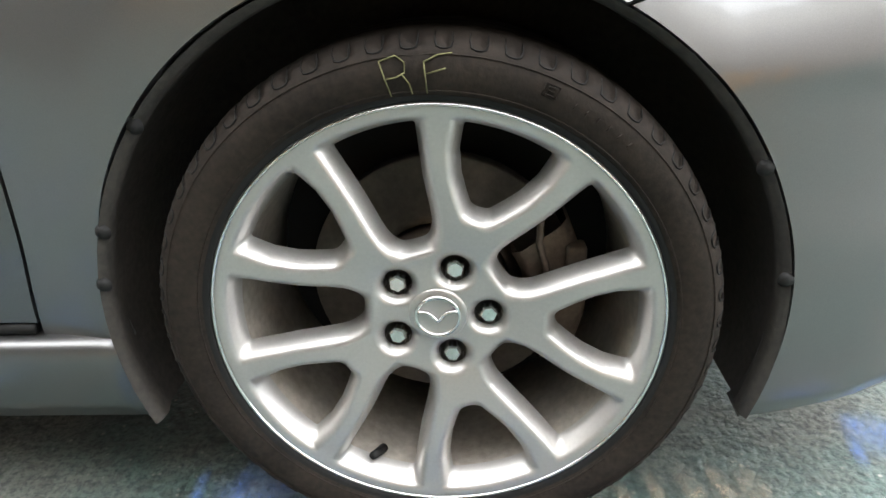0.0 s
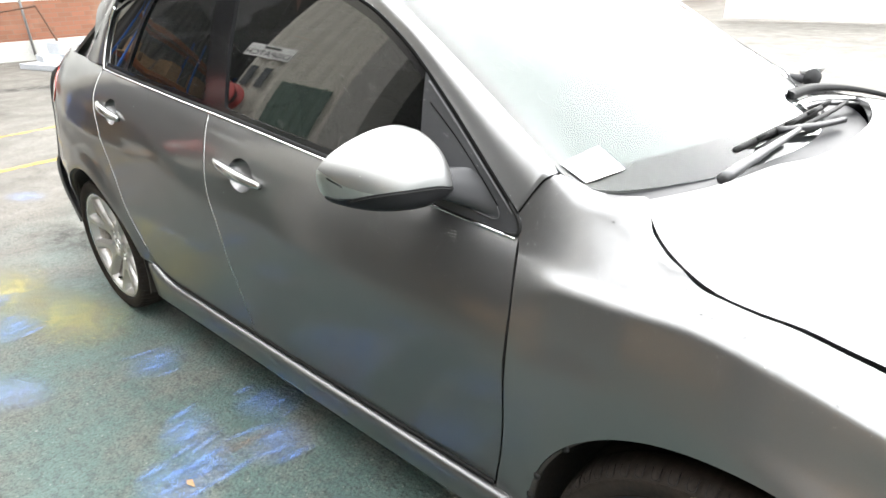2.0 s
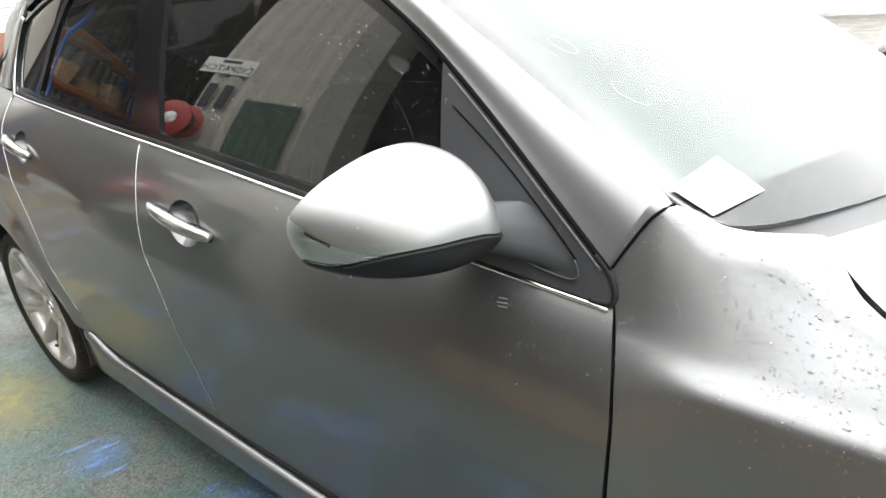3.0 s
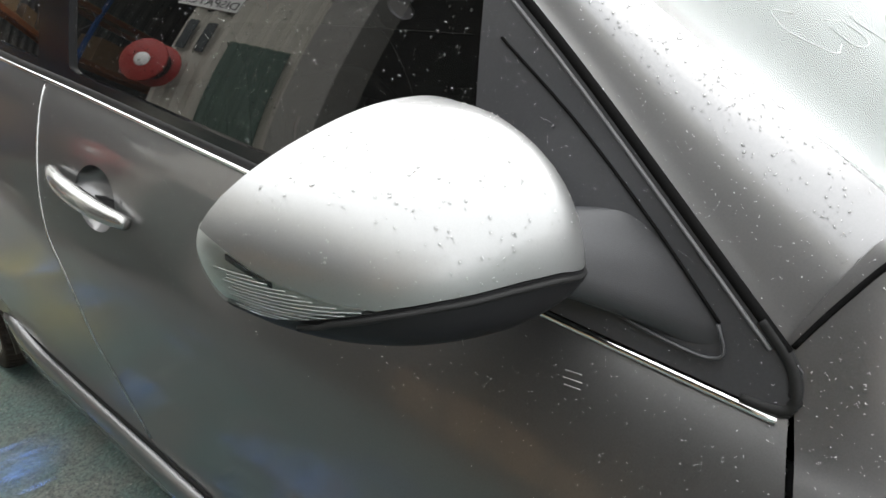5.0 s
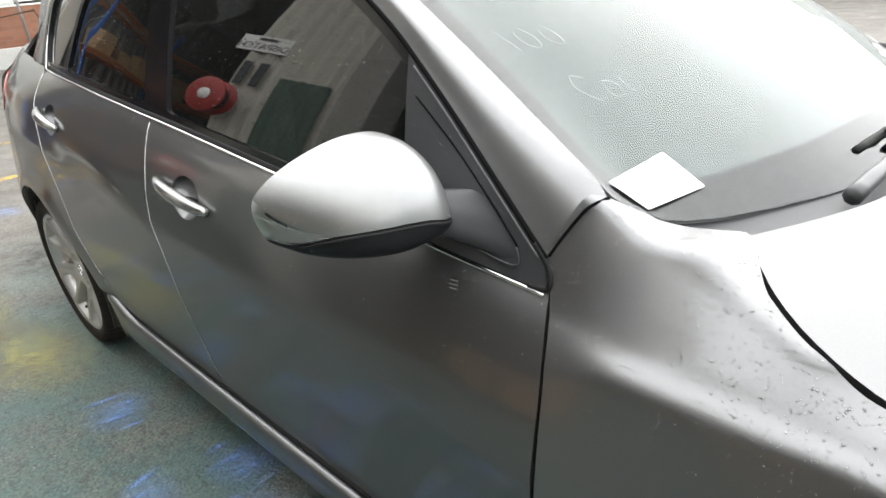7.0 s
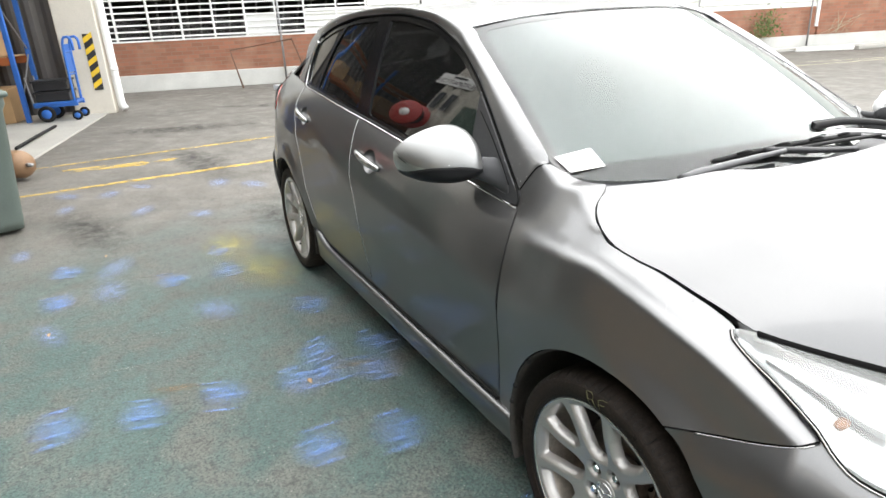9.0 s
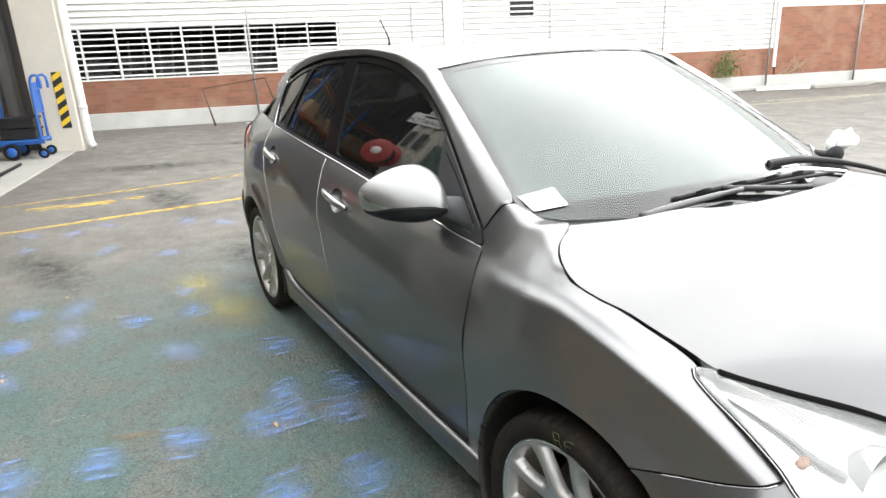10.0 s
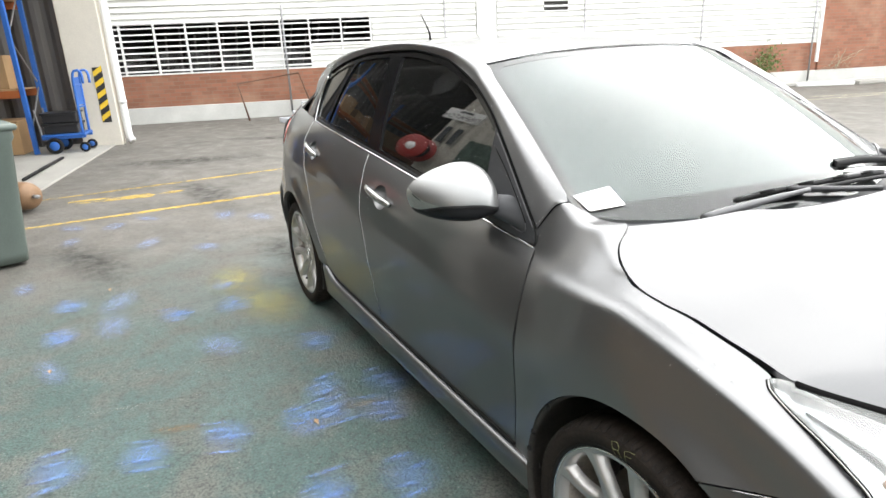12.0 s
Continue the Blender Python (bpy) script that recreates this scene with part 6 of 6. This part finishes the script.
for lo, hi, sh in boards:
    v, f = block(lo, hi, 0.01)
    ob = make("scrap_panel", [(a, b + sh * (a + 13), c) for a, b, c in v], f, material("pale_scrap_sheet", (0.45, 0.47, 0.5), 0.6, 0, 0.2, 3, 40), None, False)
    tagged(ob, "pale flat scrap panel stacked on the asphalt", "panel", "scrap panels")

# weeds by the wall
rw = random.Random(3)
vs, fs = [], []
for k in range(420):
    u, z = 16.35 + rw.gauss(0, 0.22), abs(rw.gauss(0.3, 0.22)) + 0.38
    a, s = rw.uniform(0, 6.3), rw.uniform(0.02, 0.05)
    o = len(vs)
    d = Vector((math.cos(a) * s, -0.3 * s, math.sin(a) * s))
    e = Vector((-math.sin(a) * s * 0.4, rw.uniform(-0.02, 0.02), math.cos(a) * s * 0.4))
    c = Vector((u, -0.2 + rw.uniform(-0.1, 0.1), z))
    vs += [c - d, c + e, c + d, c - e]
    fs.append((o, o + 1, o + 2, o + 3))
plant = put("weed", (vs, fs), material("weed_leaf", (0.09, 0.13, 0.03), 0.7, 0, 0.3, 20, 60), FAR, "straggly green weed growing at the wall", "plant", "stuff")
for k in range(6):
    put("weed_stem", tube([(16.35 + 0.06 * (k - 3), -0.2, 0.3), (16.35 + 0.12 * (k - 3), -0.2, 0.9 + 0.05 * k)], 0.005, 4), material("dry_stem", (0.3, 0.25, 0.14), 0.8), FAR, parent=plant)
dry = put("dry_grass", join(*[tube([(18.6 + rw.gauss(0, 0.25), -0.2, 0.36), (18.6 + rw.gauss(0, 0.3), -0.22, 0.5 + rw.random() * 0.5)], 0.005, 3, False) for k in range(14)]), material("dry_grass", (0.3, 0.27, 0.18), 0.8), FAR, "dry grass stalks along the wall foot", "grass", "stuff")

# white corrugated fence across the yard
def ribs(u0, u1, z0, z1, pitch, depth, thick=0.012):
    vs, fs, n = [], [], int((u1 - u0) / (pitch / 4))
    for i in range(n + 1):
        u = u0 + (u1 - u0) * i / n
        d = depth * (0.5 + 0.5 * (1 if (i % 4) in (0, 1) else -1))
        vs += [(u, d, z0), (u, d, z1), (u, d - thick, z1), (u, d - thick, z0)]
    for i in range(n):
        for k in range(4):
            fs.append((4 * i + k, 4 * i + (k + 1) % 4, 4 * i + 4 + (k + 1) % 4, 4 * i + 4 + k))
    return vs, fs


SHEET = material("white_ribbed_sheet", (0.68, 0.68, 0.67), 0.5, 0.1, 0.08, 2, 50)
put("wall_fence", ribs(0, 30, 0.05, 2.4, 0.25, 0.03), SHEET, frame_at((-5.2, 13.45, 0), (1, 0.0, 0)), "white ribbed metal fence across the yard", "fence", "structure")

# ==== the depot behind the camera ====
BEIGE = material("beige_ribbed_wall_sheet", (0.44, 0.42, 0.36), 0.6, 0, 0.12, 1.5, 60)
CREAM = material("cream_column_paint", (0.6, 0.56, 0.48), 0.6, 0, 0.1, 2, 60)
SLAB = material("depot_concrete_slab", (0.33, 0.32, 0.29), 0.75, 0, 0.2, 1.5, 60, 0.3, 80)
BLUEP = material("blue_rack_paint", (0.03, 0.13, 0.45), 0.45, 0.1, 0.12, 9, 120)
ORANGE = material("orange_beam_paint", (0.34, 0.1, 0.03), 0.5, 0.1, 0.1, 9, 120)
CARTON = material("brown_cardboard", (0.38, 0.24, 0.12), 0.85, 0, 0.12, 6, 120)
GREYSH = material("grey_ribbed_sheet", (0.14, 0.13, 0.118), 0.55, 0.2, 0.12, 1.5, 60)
put("floor_inside", block((-0.45, -11.8, -0.2), (25, -1.3, 0.022), 0.01), material("oiled_depot_floor", (0.07, 0.068, 0.062), 0.55, 0, 0.25, 1.5, 40), FRONT, "dark floor inside the depot", "floor", "structure")
put("slab", block((-0.45, -1.3, -0.2), (5.5, 0.12, 0.025), 0.01), SLAB, FRONT, "pale concrete floor slab of the open depot", "floor", "structure")
put("wall_sheet", ribs(6.7, 8.0, 0.03, 4.3, 0.2, 0.04), BEIGE, FRONT, "beige ribbed metal wall beside the depot doors", "wall", "structure")
put("wall_header", ribs(-0.5, 25.0, 4.3, 5.3, 0.2, 0.04), BEIGE, FRONT, "beige ribbed metal wall over the depot doors", "wall", "structure")
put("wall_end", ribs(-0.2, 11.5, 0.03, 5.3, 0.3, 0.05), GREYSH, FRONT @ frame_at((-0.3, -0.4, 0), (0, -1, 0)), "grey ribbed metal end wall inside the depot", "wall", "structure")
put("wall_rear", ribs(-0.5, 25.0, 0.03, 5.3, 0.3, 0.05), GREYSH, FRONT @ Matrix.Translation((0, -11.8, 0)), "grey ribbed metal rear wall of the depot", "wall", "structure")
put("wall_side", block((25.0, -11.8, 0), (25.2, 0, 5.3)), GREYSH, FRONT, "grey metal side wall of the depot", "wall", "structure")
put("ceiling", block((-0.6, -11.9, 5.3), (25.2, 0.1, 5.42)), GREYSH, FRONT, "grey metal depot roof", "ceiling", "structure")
column = put("column", block((-0.12, -0.4, 0.0), (0.14, 0.25, 5.3), 0.015), CREAM, FRONT, "cream painted steel column at the depot door", "column", "structure")
put("column_end", block((7.97, -0.4, 0.0), (8.35, 0.06, 5.3), 0.015), material("grey_column_paint", (0.25, 0.24, 0.22), 0.6, 0, 0.1, 2, 60), FRONT, "grey painted steel column at the depot door", "column", "structure")
pipe = put("downpipe", join(tube([(0.0, 0.34, 5.3), (0.0, 0.34, 0.25), (0.01, 0.35, 0.12), (0.05, 0.4, 0.06)], 0.065, 14), tube([(0.0, 0.34, 0.72), (0.0, 0.34, 0.78)], 0.072, 14)), FRAMEW, FRONT, "white plastic downpipe beside the column", "downpipe", smooth=True)
hz = put("hazard_strip", block((0.143, -0.01, 0.42), (0.15, 0.14, 1.36)), material("hazard_black", (0.02, 0.02, 0.02), 0.5), FRONT, "yellow and black striped warning strip on the column", "warning strip")
HY = material("hazard_yellow", (0.75, 0.5, 0.03), 0.5, 0, 0.08, 9, 90)
for k in range(5):
    z = 0.44 + 0.19 * k
    put("stripe", ([(0.153, -0.01, z), (0.153, 0.14, z + 0.1), (0.153, 0.14, z + 0.19), (0.153, -0.01, z + 0.09)], [(0, 1, 2, 3)]), HY, FRONT, parent=hz)

# beyond the second doorway: unseen wall added to darken reflections, two painted posts before
put("wall_panel", ribs(13.7, 25.0, 0.03, 4.3, 0.2, 0.04), material("brown_ribbed_wall_sheet", (0.17, 0.145, 0.12), 0.6, 0, 0.12, 1.5, 60), FRONT, "unseen brown ribbed wall added beyond the second depot doorway to darken reflections", "wall", "structure")
BOLLARD = material("ochre_post_paint", (0.6, 0.3, 0.06), 0.5, 0, 0.15, 6, 90)
for u in (14.15, 14.6):
    put("bollard", lathe([(0.0, 1.22), (0.04, 1.21), (0.065, 1.19), (0.07, 1.16), (0.07, 0.0)], 20), BOLLARD, FRONT @ Matrix.Translation((u, 0.45, 0)) @ pose(0, 0, 0, 90) @ Matrix.Identity(4), "ochre painted steel post before the depot wall", "bollard", "", "bollards", True)
# unseen brown cartons, added to reflect a warm band in the car's side
rs = random.Random(5)
for k in range(7):
    w, h = rs.uniform(0.48, 0.6), rs.uniform(0.9, 1.5)
    put("pallet_carton", block((8.75 + 0.66 * k, -3.6, 0.022), (8.75 + 0.66 * k + w, -3.0, 0.022 + h), 0.012), CARTON, FRONT, "unseen brown carton added for a warm band in the car's reflections", "carton", "", "tall cartons")

# racking against the end wall
rack = tagged(empty("pallet_rack"), "blue and orange pallet rack holding cartons", "rack")
rack.matrix_basis = FRONT
def upright(u, d):
    return put("upright", block((u - 0.04, d - 0.035, 0.0), (u + 0.04, d + 0.035, 4.2), 0.008), BLUEP, FRONT, parent=rack)
for d in (-0.95, -3.6, -6.3, -9.0):
    for u in (0.77, -0.08):
        upright(u, d)
    for k in range(6):
        a, b = (-0.08, 0.77) if k % 2 else (0.77, -0.08)
        put("brace", tube([(a, d, 0.4 + 0.75 * k), (b, d, 1.1 + 0.75 * k)], 0.014, 6), STEEL, FRONT, parent=rack)
for z in (1.0, 2.4, 3.6):
    for d0 in (-0.95, -3.6, -6.3):
        for u in (0.77, -0.08):
            put("beam", block((u - 0.025, d0 - 2.62, z - 0.06), (u + 0.025, d0 - 0.03, z + 0.06), 0.006), ORANGE, FRONT, parent=rack)
        put("shelf", block((-0.1, d0 - 2.6, z + 0.062), (0.78, d0 - 0.06, z + 0.085)), CARTON, FRONT, parent=rack)
rc = random.Random(11)
for z in (0.03, 1.087, 2.487):
    for d0 in (-1.15, -1.9, -2.7, -4.0, -4.9, -5.7, -6.8, -7.7):
        w, h = rc.uniform(0.4, 0.65), rc.uniform(0.3, 0.75)
        b = put("carton", block((0.0, d0 - w, z), (0.0 + rc.uniform(0.5, 0.75), d0, z + h), 0.008), rc.choice((CARTON, CARTON, INSIDE, CARTON)), FRONT, "closed cardboard carton stored on the rack", "carton", "", "cartons")

# trolley with two black crates
tr = tagged(empty("hand_trolley"), "blue steel hand trolley loaded with black crates", "trolley")
tr.matrix_basis = FRONT @ Matrix.Translation((0.33, 0.17, 0))
put("deck", join(block((0.12, -0.95, 0.3), (0.62, -0.3, 0.34), 0.008), block((0.14, -0.95, 0.26), (0.18, -0.3, 0.3)), block((0.56, -0.95, 0.26), (0.6, -0.3, 0.3))), BLUEP, FRONT, parent=tr)
for u in (0.16, 0.58):
    put("push_post", tube(spline([(u, -0.34, 0.32), (u, -0.33, 0.8), (u, -0.32, 1.2), (u, -0.28, 1.32), (u, -0.22, 1.33), (u, -0.18, 1.27), (u, -0.18, 1.12)], 24), 0.021, 8), BLUEP, FRONT, parent=tr, smooth=True)
put("cross_bar", join(tube([(0.16, -0.33, 0.75), (0.58, -0.33, 0.75)], 0.016, 8), tube([(0.16, -0.325, 1.1), (0.58, -0.325, 1.1)], 0.016, 8), block((0.2, -0.345, 0.78), (0.54, -0.325, 1.22), 0.004)), BLUEP, FRONT, parent=tr)
for u in (0.16, 0.6):
    put("rear_post", tube([(u, -0.94, 0.32), (u, -0.98, 0.75)], 0.014, 6), STEEL, FRONT, parent=tr)
for (u, d, r) in ((0.62, -0.78, 0.13), (0.1, -0.78, 0.13), (0.6, -0.34, 0.08), (0.14, -0.34, 0.08)):
    v, f = lathe([(0.0, -0.02), (r * 0.55, -0.025), (r * 0.6, -0.02), (r * 0.62, -0.03), (r * 0.95, -0.028), (r, -0.012), (r, 0.012), (r * 0.95, 0.028), (r * 0.6, 0.02), (0.0, 0.02)], 24)
    w = put("castor", ([(u - b, d + a, r + 0.027 + c) for a, b, c in v], f), RUBBER, FRONT, parent=tr, smooth=True)
    v, f = lathe([(0.0, -0.032), (r * 0.5, -0.032), (r * 0.58, -0.024)], 20)
    put("hub", ([(u + 0.0 - b, d + a, r + 0.027 + c) for a, b, c in v] , f), BLUEP, FRONT, parent=w, smooth=True)
for z in (0.345, 0.52):
    c = put("crate", join(block((0.16, -0.9, z), (0.58, -0.4, z + 0.16), 0.015), block((0.14, -0.92, z + 0.13), (0.6, -0.38, z + 0.165), 0.008)), TRIM, tr.matrix_basis, "black plastic crate stacked on the trolley", "crate", "", "crates")

# wheelie bin, gas bottle and bar by the depot edge
BIN = material("grey_green_bin_plastic", (0.1, 0.125, 0.11), 0.5, 0, 0.15, 4, 120, 0.1, 200)
v, f = [], []
for z, a, b in ((0.03, 0.24, 0.27), (0.1, 0.25, 0.28), (0.9, 0.29, 0.345), (0.94, 0.31, 0.365), (0.99, 0.31, 0.365)):
    for k in range(32):
        t = 2 * math.pi * k / 32
        c, s = math.cos(t), math.sin(t)
        q = 0.22
        v.append((a * math.copysign(abs(c) ** q, c), b * math.copysign(abs(s) ** q, s), z))
for i in range(4):
    for k in range(32):
        f.append((i * 32 + k, i * 32 + (k + 1) % 32, i * 32 + 32 + (k + 1) % 32, i * 32 + 32 + k))
f.append(tuple(range(32))[::-1])
binm = pose(-4.72, -2.73, 0, 0, 0, 14)
wb = tagged(empty("wheelie_bin"), "grey-green plastic wheelie bin standing on the yard", "bin")
wb.matrix_basis = binm
make("body", v, f, BIN, wb, True)
make("lid", *block((-0.325, -0.385, 0.99), (0.325, 0.385, 1.035), 0.018), BIN, wb, True)
make("lid_handle", *tube([(0.3, -0.25, 1.03), (0.34, -0.25, 1.05), (0.34, 0.25, 1.05), (0.3, 0.25, 1.03)], 0.014, 8), BIN, wb, True)
for s in (-1, 1):
    v, f = lathe([(0.0, -0.025), (0.07, -0.028), (0.1, -0.02), (0.1, 0.02), (0.07, 0.028), (0.0, 0.025)], 20)
    make("bin_wheel", [(-0.25 + a, s * 0.26 + b, 0.1 + c) for a, b, c in v], f, RUBBER, wb, True)
v, f = lathe([(0.0, -0.42), (0.06, -0.41), (0.12, -0.37), (0.14, -0.32), (0.14, 0.3), (0.12, 0.35), (0.06, 0.385), (0.0, 0.39)], 28)
tank = make("gas_bottle", v, f, material("brown_bottle_paint", (0.22, 0.13, 0.07), 0.55, 0.1, 0.2, 9, 90), None, True)
tank.matrix_basis = pose(-6.85, -2.76, 0.165, 0, 0, -50)
tagged(tank, "brown painted gas bottle lying at the slab edge", "gas bottle")
make("valve", *join(tube([(0, 0.38, 0), (0, 0.46, 0)], 0.02, 10), tube([(-0.03, 0.44, 0), (0.03, 0.44, 0)], 0.012, 8)), STEEL, tank, True)
bar = make("pry_bar", *tube([(-8.6, -2.8, 0.05), (-9.5, -2.62, 0.06), (-10.5, -2.44, 0.05)], 0.022, 8), RUBBER, None, True)
tagged(bar, "long dark bar lying on the concrete slab", "bar")

# wall fittings: hose reel, sign, green door, narrow panes
reel = tagged(empty("hose_reel"), "red fire hose reel with a white hub on the wall", "hose reel")
reel.matrix_basis = FRONT @ pose(6.84, 0.28, 1.78, 0, 0, 0) @ Matrix.Scale(0.78, 4)
RED = material("red_reel_paint", (0.3, 0.02, 0.016), 0.4, 0.1, 0.1, 9, 90)
make("drum", *join(lathe([(0.05, 0.11), (0.3, 0.11), (0.31, 0.1), (0.31, 0.085), (0.3, 0.08), (0.16, 0.075), (0.16, -0.075), (0.3, -0.08), (0.31, -0.09), (0.3, -0.11), (0.05, -0.11)], 48)), RED, reel, True)
make("hub", *lathe([(0.0, 0.135), (0.09, 0.13), (0.1, 0.112)], 32), FRAMEW, reel, True)
make("hose", *join(*[lathe([(0.2 + 0.015 * math.cos(t), -0.06 + 0.03 * k + 0.015 * math.sin(t)) for t in np.linspace(0, 6.283, 9)], 40) for k in range(5)]), RUBBER, reel, True)
make("bracket", *block((-0.04, -0.3, -0.05), (0.04, -0.11, 0.05), 0.01), STEEL, reel)
sign = put("sign", block((6.5, 0.045, 2.6), (7.14, 0.06, 2.84), 0.003), material("white_sign_board", (0.75, 0.75, 0.73), 0.5, 0, 0.05, 5, 60), FRONT, "white sign board lettered DISPATCH on the wall", "sign")
fc = bpy.data.curves.new("lettering", "FONT")
fc.body, fc.size, fc.align_x = "DISPATCH", 0.135, "CENTER"
fc.extrude = 0.001
fc.materials.append(material("black_sign_ink", (0.03, 0.03, 0.03), 0.6))
word = new("lettering", fc)
word.parent = sign
word.matrix_basis = pose(6.82, 0.063, 2.63, 90, 0, 180)
put("ink_bar", block((6.72, 0.061, 2.765), (6.95, 0.064, 2.81)), bpy.data.materials["black_sign_ink"], FRONT, parent=sign)
door = put("door_1", ribs(7.27, 7.86, 0.03, 2.27, 0.12, 0.02), material("green_door_paint", (0.045, 0.08, 0.06), 0.55, 0.1, 0.12, 3, 60), FRONT @ Matrix.Translation((0, 0.055, 0)), "dark green ribbed metal door in the depot wall", "door", "structure")
for u in (6.74, 6.94):
    put("window_2", block((u, 0.045, 2.08), (u + 0.1, 0.06, 2.44), 0.004), material("dark_louvre_pane", (0.04, 0.045, 0.05), 0.2), FRONT, "narrow dark pane in the depot wall", "window", "structure")

# wheel stops along the far wall
STOP = material("white_kerb_paint", (0.72, 0.72, 0.7), 0.7, 0, 0.12, 4, 60, 0.2, 90)
for a, b, m in (((-10.1, 15.05), (-9.3, 16.3), STOP), ((-9.26, 16.4), (-8.7, 18.4), SLAB)):
    d = Vector((b[0] - a[0], b[1] - a[1], 0))
    put("wheel_stop", block((0, -0.07, 0.0), (d.length, 0.07, 0.1), 0.02), m, frame_at((a[0], a[1], 0), tuple(d.normalized())), "low painted kerb block on the asphalt by the far wall", "kerb block", "", "kerb blocks")

# ---- rain drops on the paint and glass ----
WATER = glass("rain_water", (0.97, 0.97, 0.97))
WATER.node_tree.nodes["Fresnel"].inputs["IOR"].default_value = 1.8
FILM = glass("thin_rain_water", (0.95, 0.95, 0.95))
FILM.node_tree.nodes["Fresnel"].inputs["IOR"].default_value = 1.5
rd = random.Random(21)


def drops(obs, count, small, large, low=0.0):
    """Low domes of water scattered over the faces of the given panels, thinning out below the height low."""
    tris = []
    for ob in obs:
        me = ob.data
        for p in me.polygons:
            if p.normal.z > -0.15 and p.area > 1e-6:
                tris.append((p.area, me, p))
    total = sum(t[0] for t in tris)
    picks = sorted(rd.uniform(0, total) for _ in range(count))
    vs, fs, acc, k = [], [], 0.0, 0
    for area, me, p in tris:
        acc += area
        while k < count and picks[k] <= acc:
            k += 1
            q = [me.vertices[i].co for i in p.vertices]
            u, v = rd.random(), rd.random()
            c = (q[0] * (1 - u) + q[1] * u) * (1 - v) + (q[-1] * (1 - u) + q[2] * u) * v
            if rd.random() < (low - c.z) * 12:
                continue
            r = small + (large - small) * rd.random() ** 2
            n = p.normal
            a = n.orthogonal().normalized()
            b = n.cross(a)
            o = len(vs)
            st = 1.0 + 0.5 * rd.random() * (1 - abs(n.z))
            for rr, h in ((1.0, -0.02), (0.78, 0.42)):
                for q in range(8):
                    t = q * math.pi / 4
                    d = a * math.cos(t) * r * rr + b * math.sin(t) * r * rr
                    d.z *= st
                    vs.append(c + d + n * (h * r))
            vs.append(c + n * r * 0.66)
            for q in range(8):
                q2 = (q + 1) % 8
                fs.append((o + q, o + q2, o + 8 + q2, o + 8 + q))
                fs.append((o + 8 + q, o + 8 + q2, o + 16))
    return vs, fs


for obs, n, s, l, low in (((mirror_cap,), 500, 0.0006, 0.0015, 0), ((pillar,), 4200, 0.0005, 0.0013, 0), ((front_wing,), 5500, 0.0006, 0.0017, 0.86),
                          ((front_door,), 8000, 0.0006, 0.0017, 0.86), ((side_window_front, side_window_rear), 3600, 0.0006, 0.0016, 0), ((windscreen,), 1500, 0.0006, 0.0015, 0), ((rear_door,), 500, 0.0005, 0.0012, 0.9), ((sail,), 700, 0.0005, 0.0013, 0)):
    v, f = drops(obs, n, s, l, low)
    tagged(make("rain_drops", v, f, FILM if obs[0] in (mirror_cap, windscreen) else WATER, None, True), "clear rain drops beaded on the car", "water drops", kind="stuff")
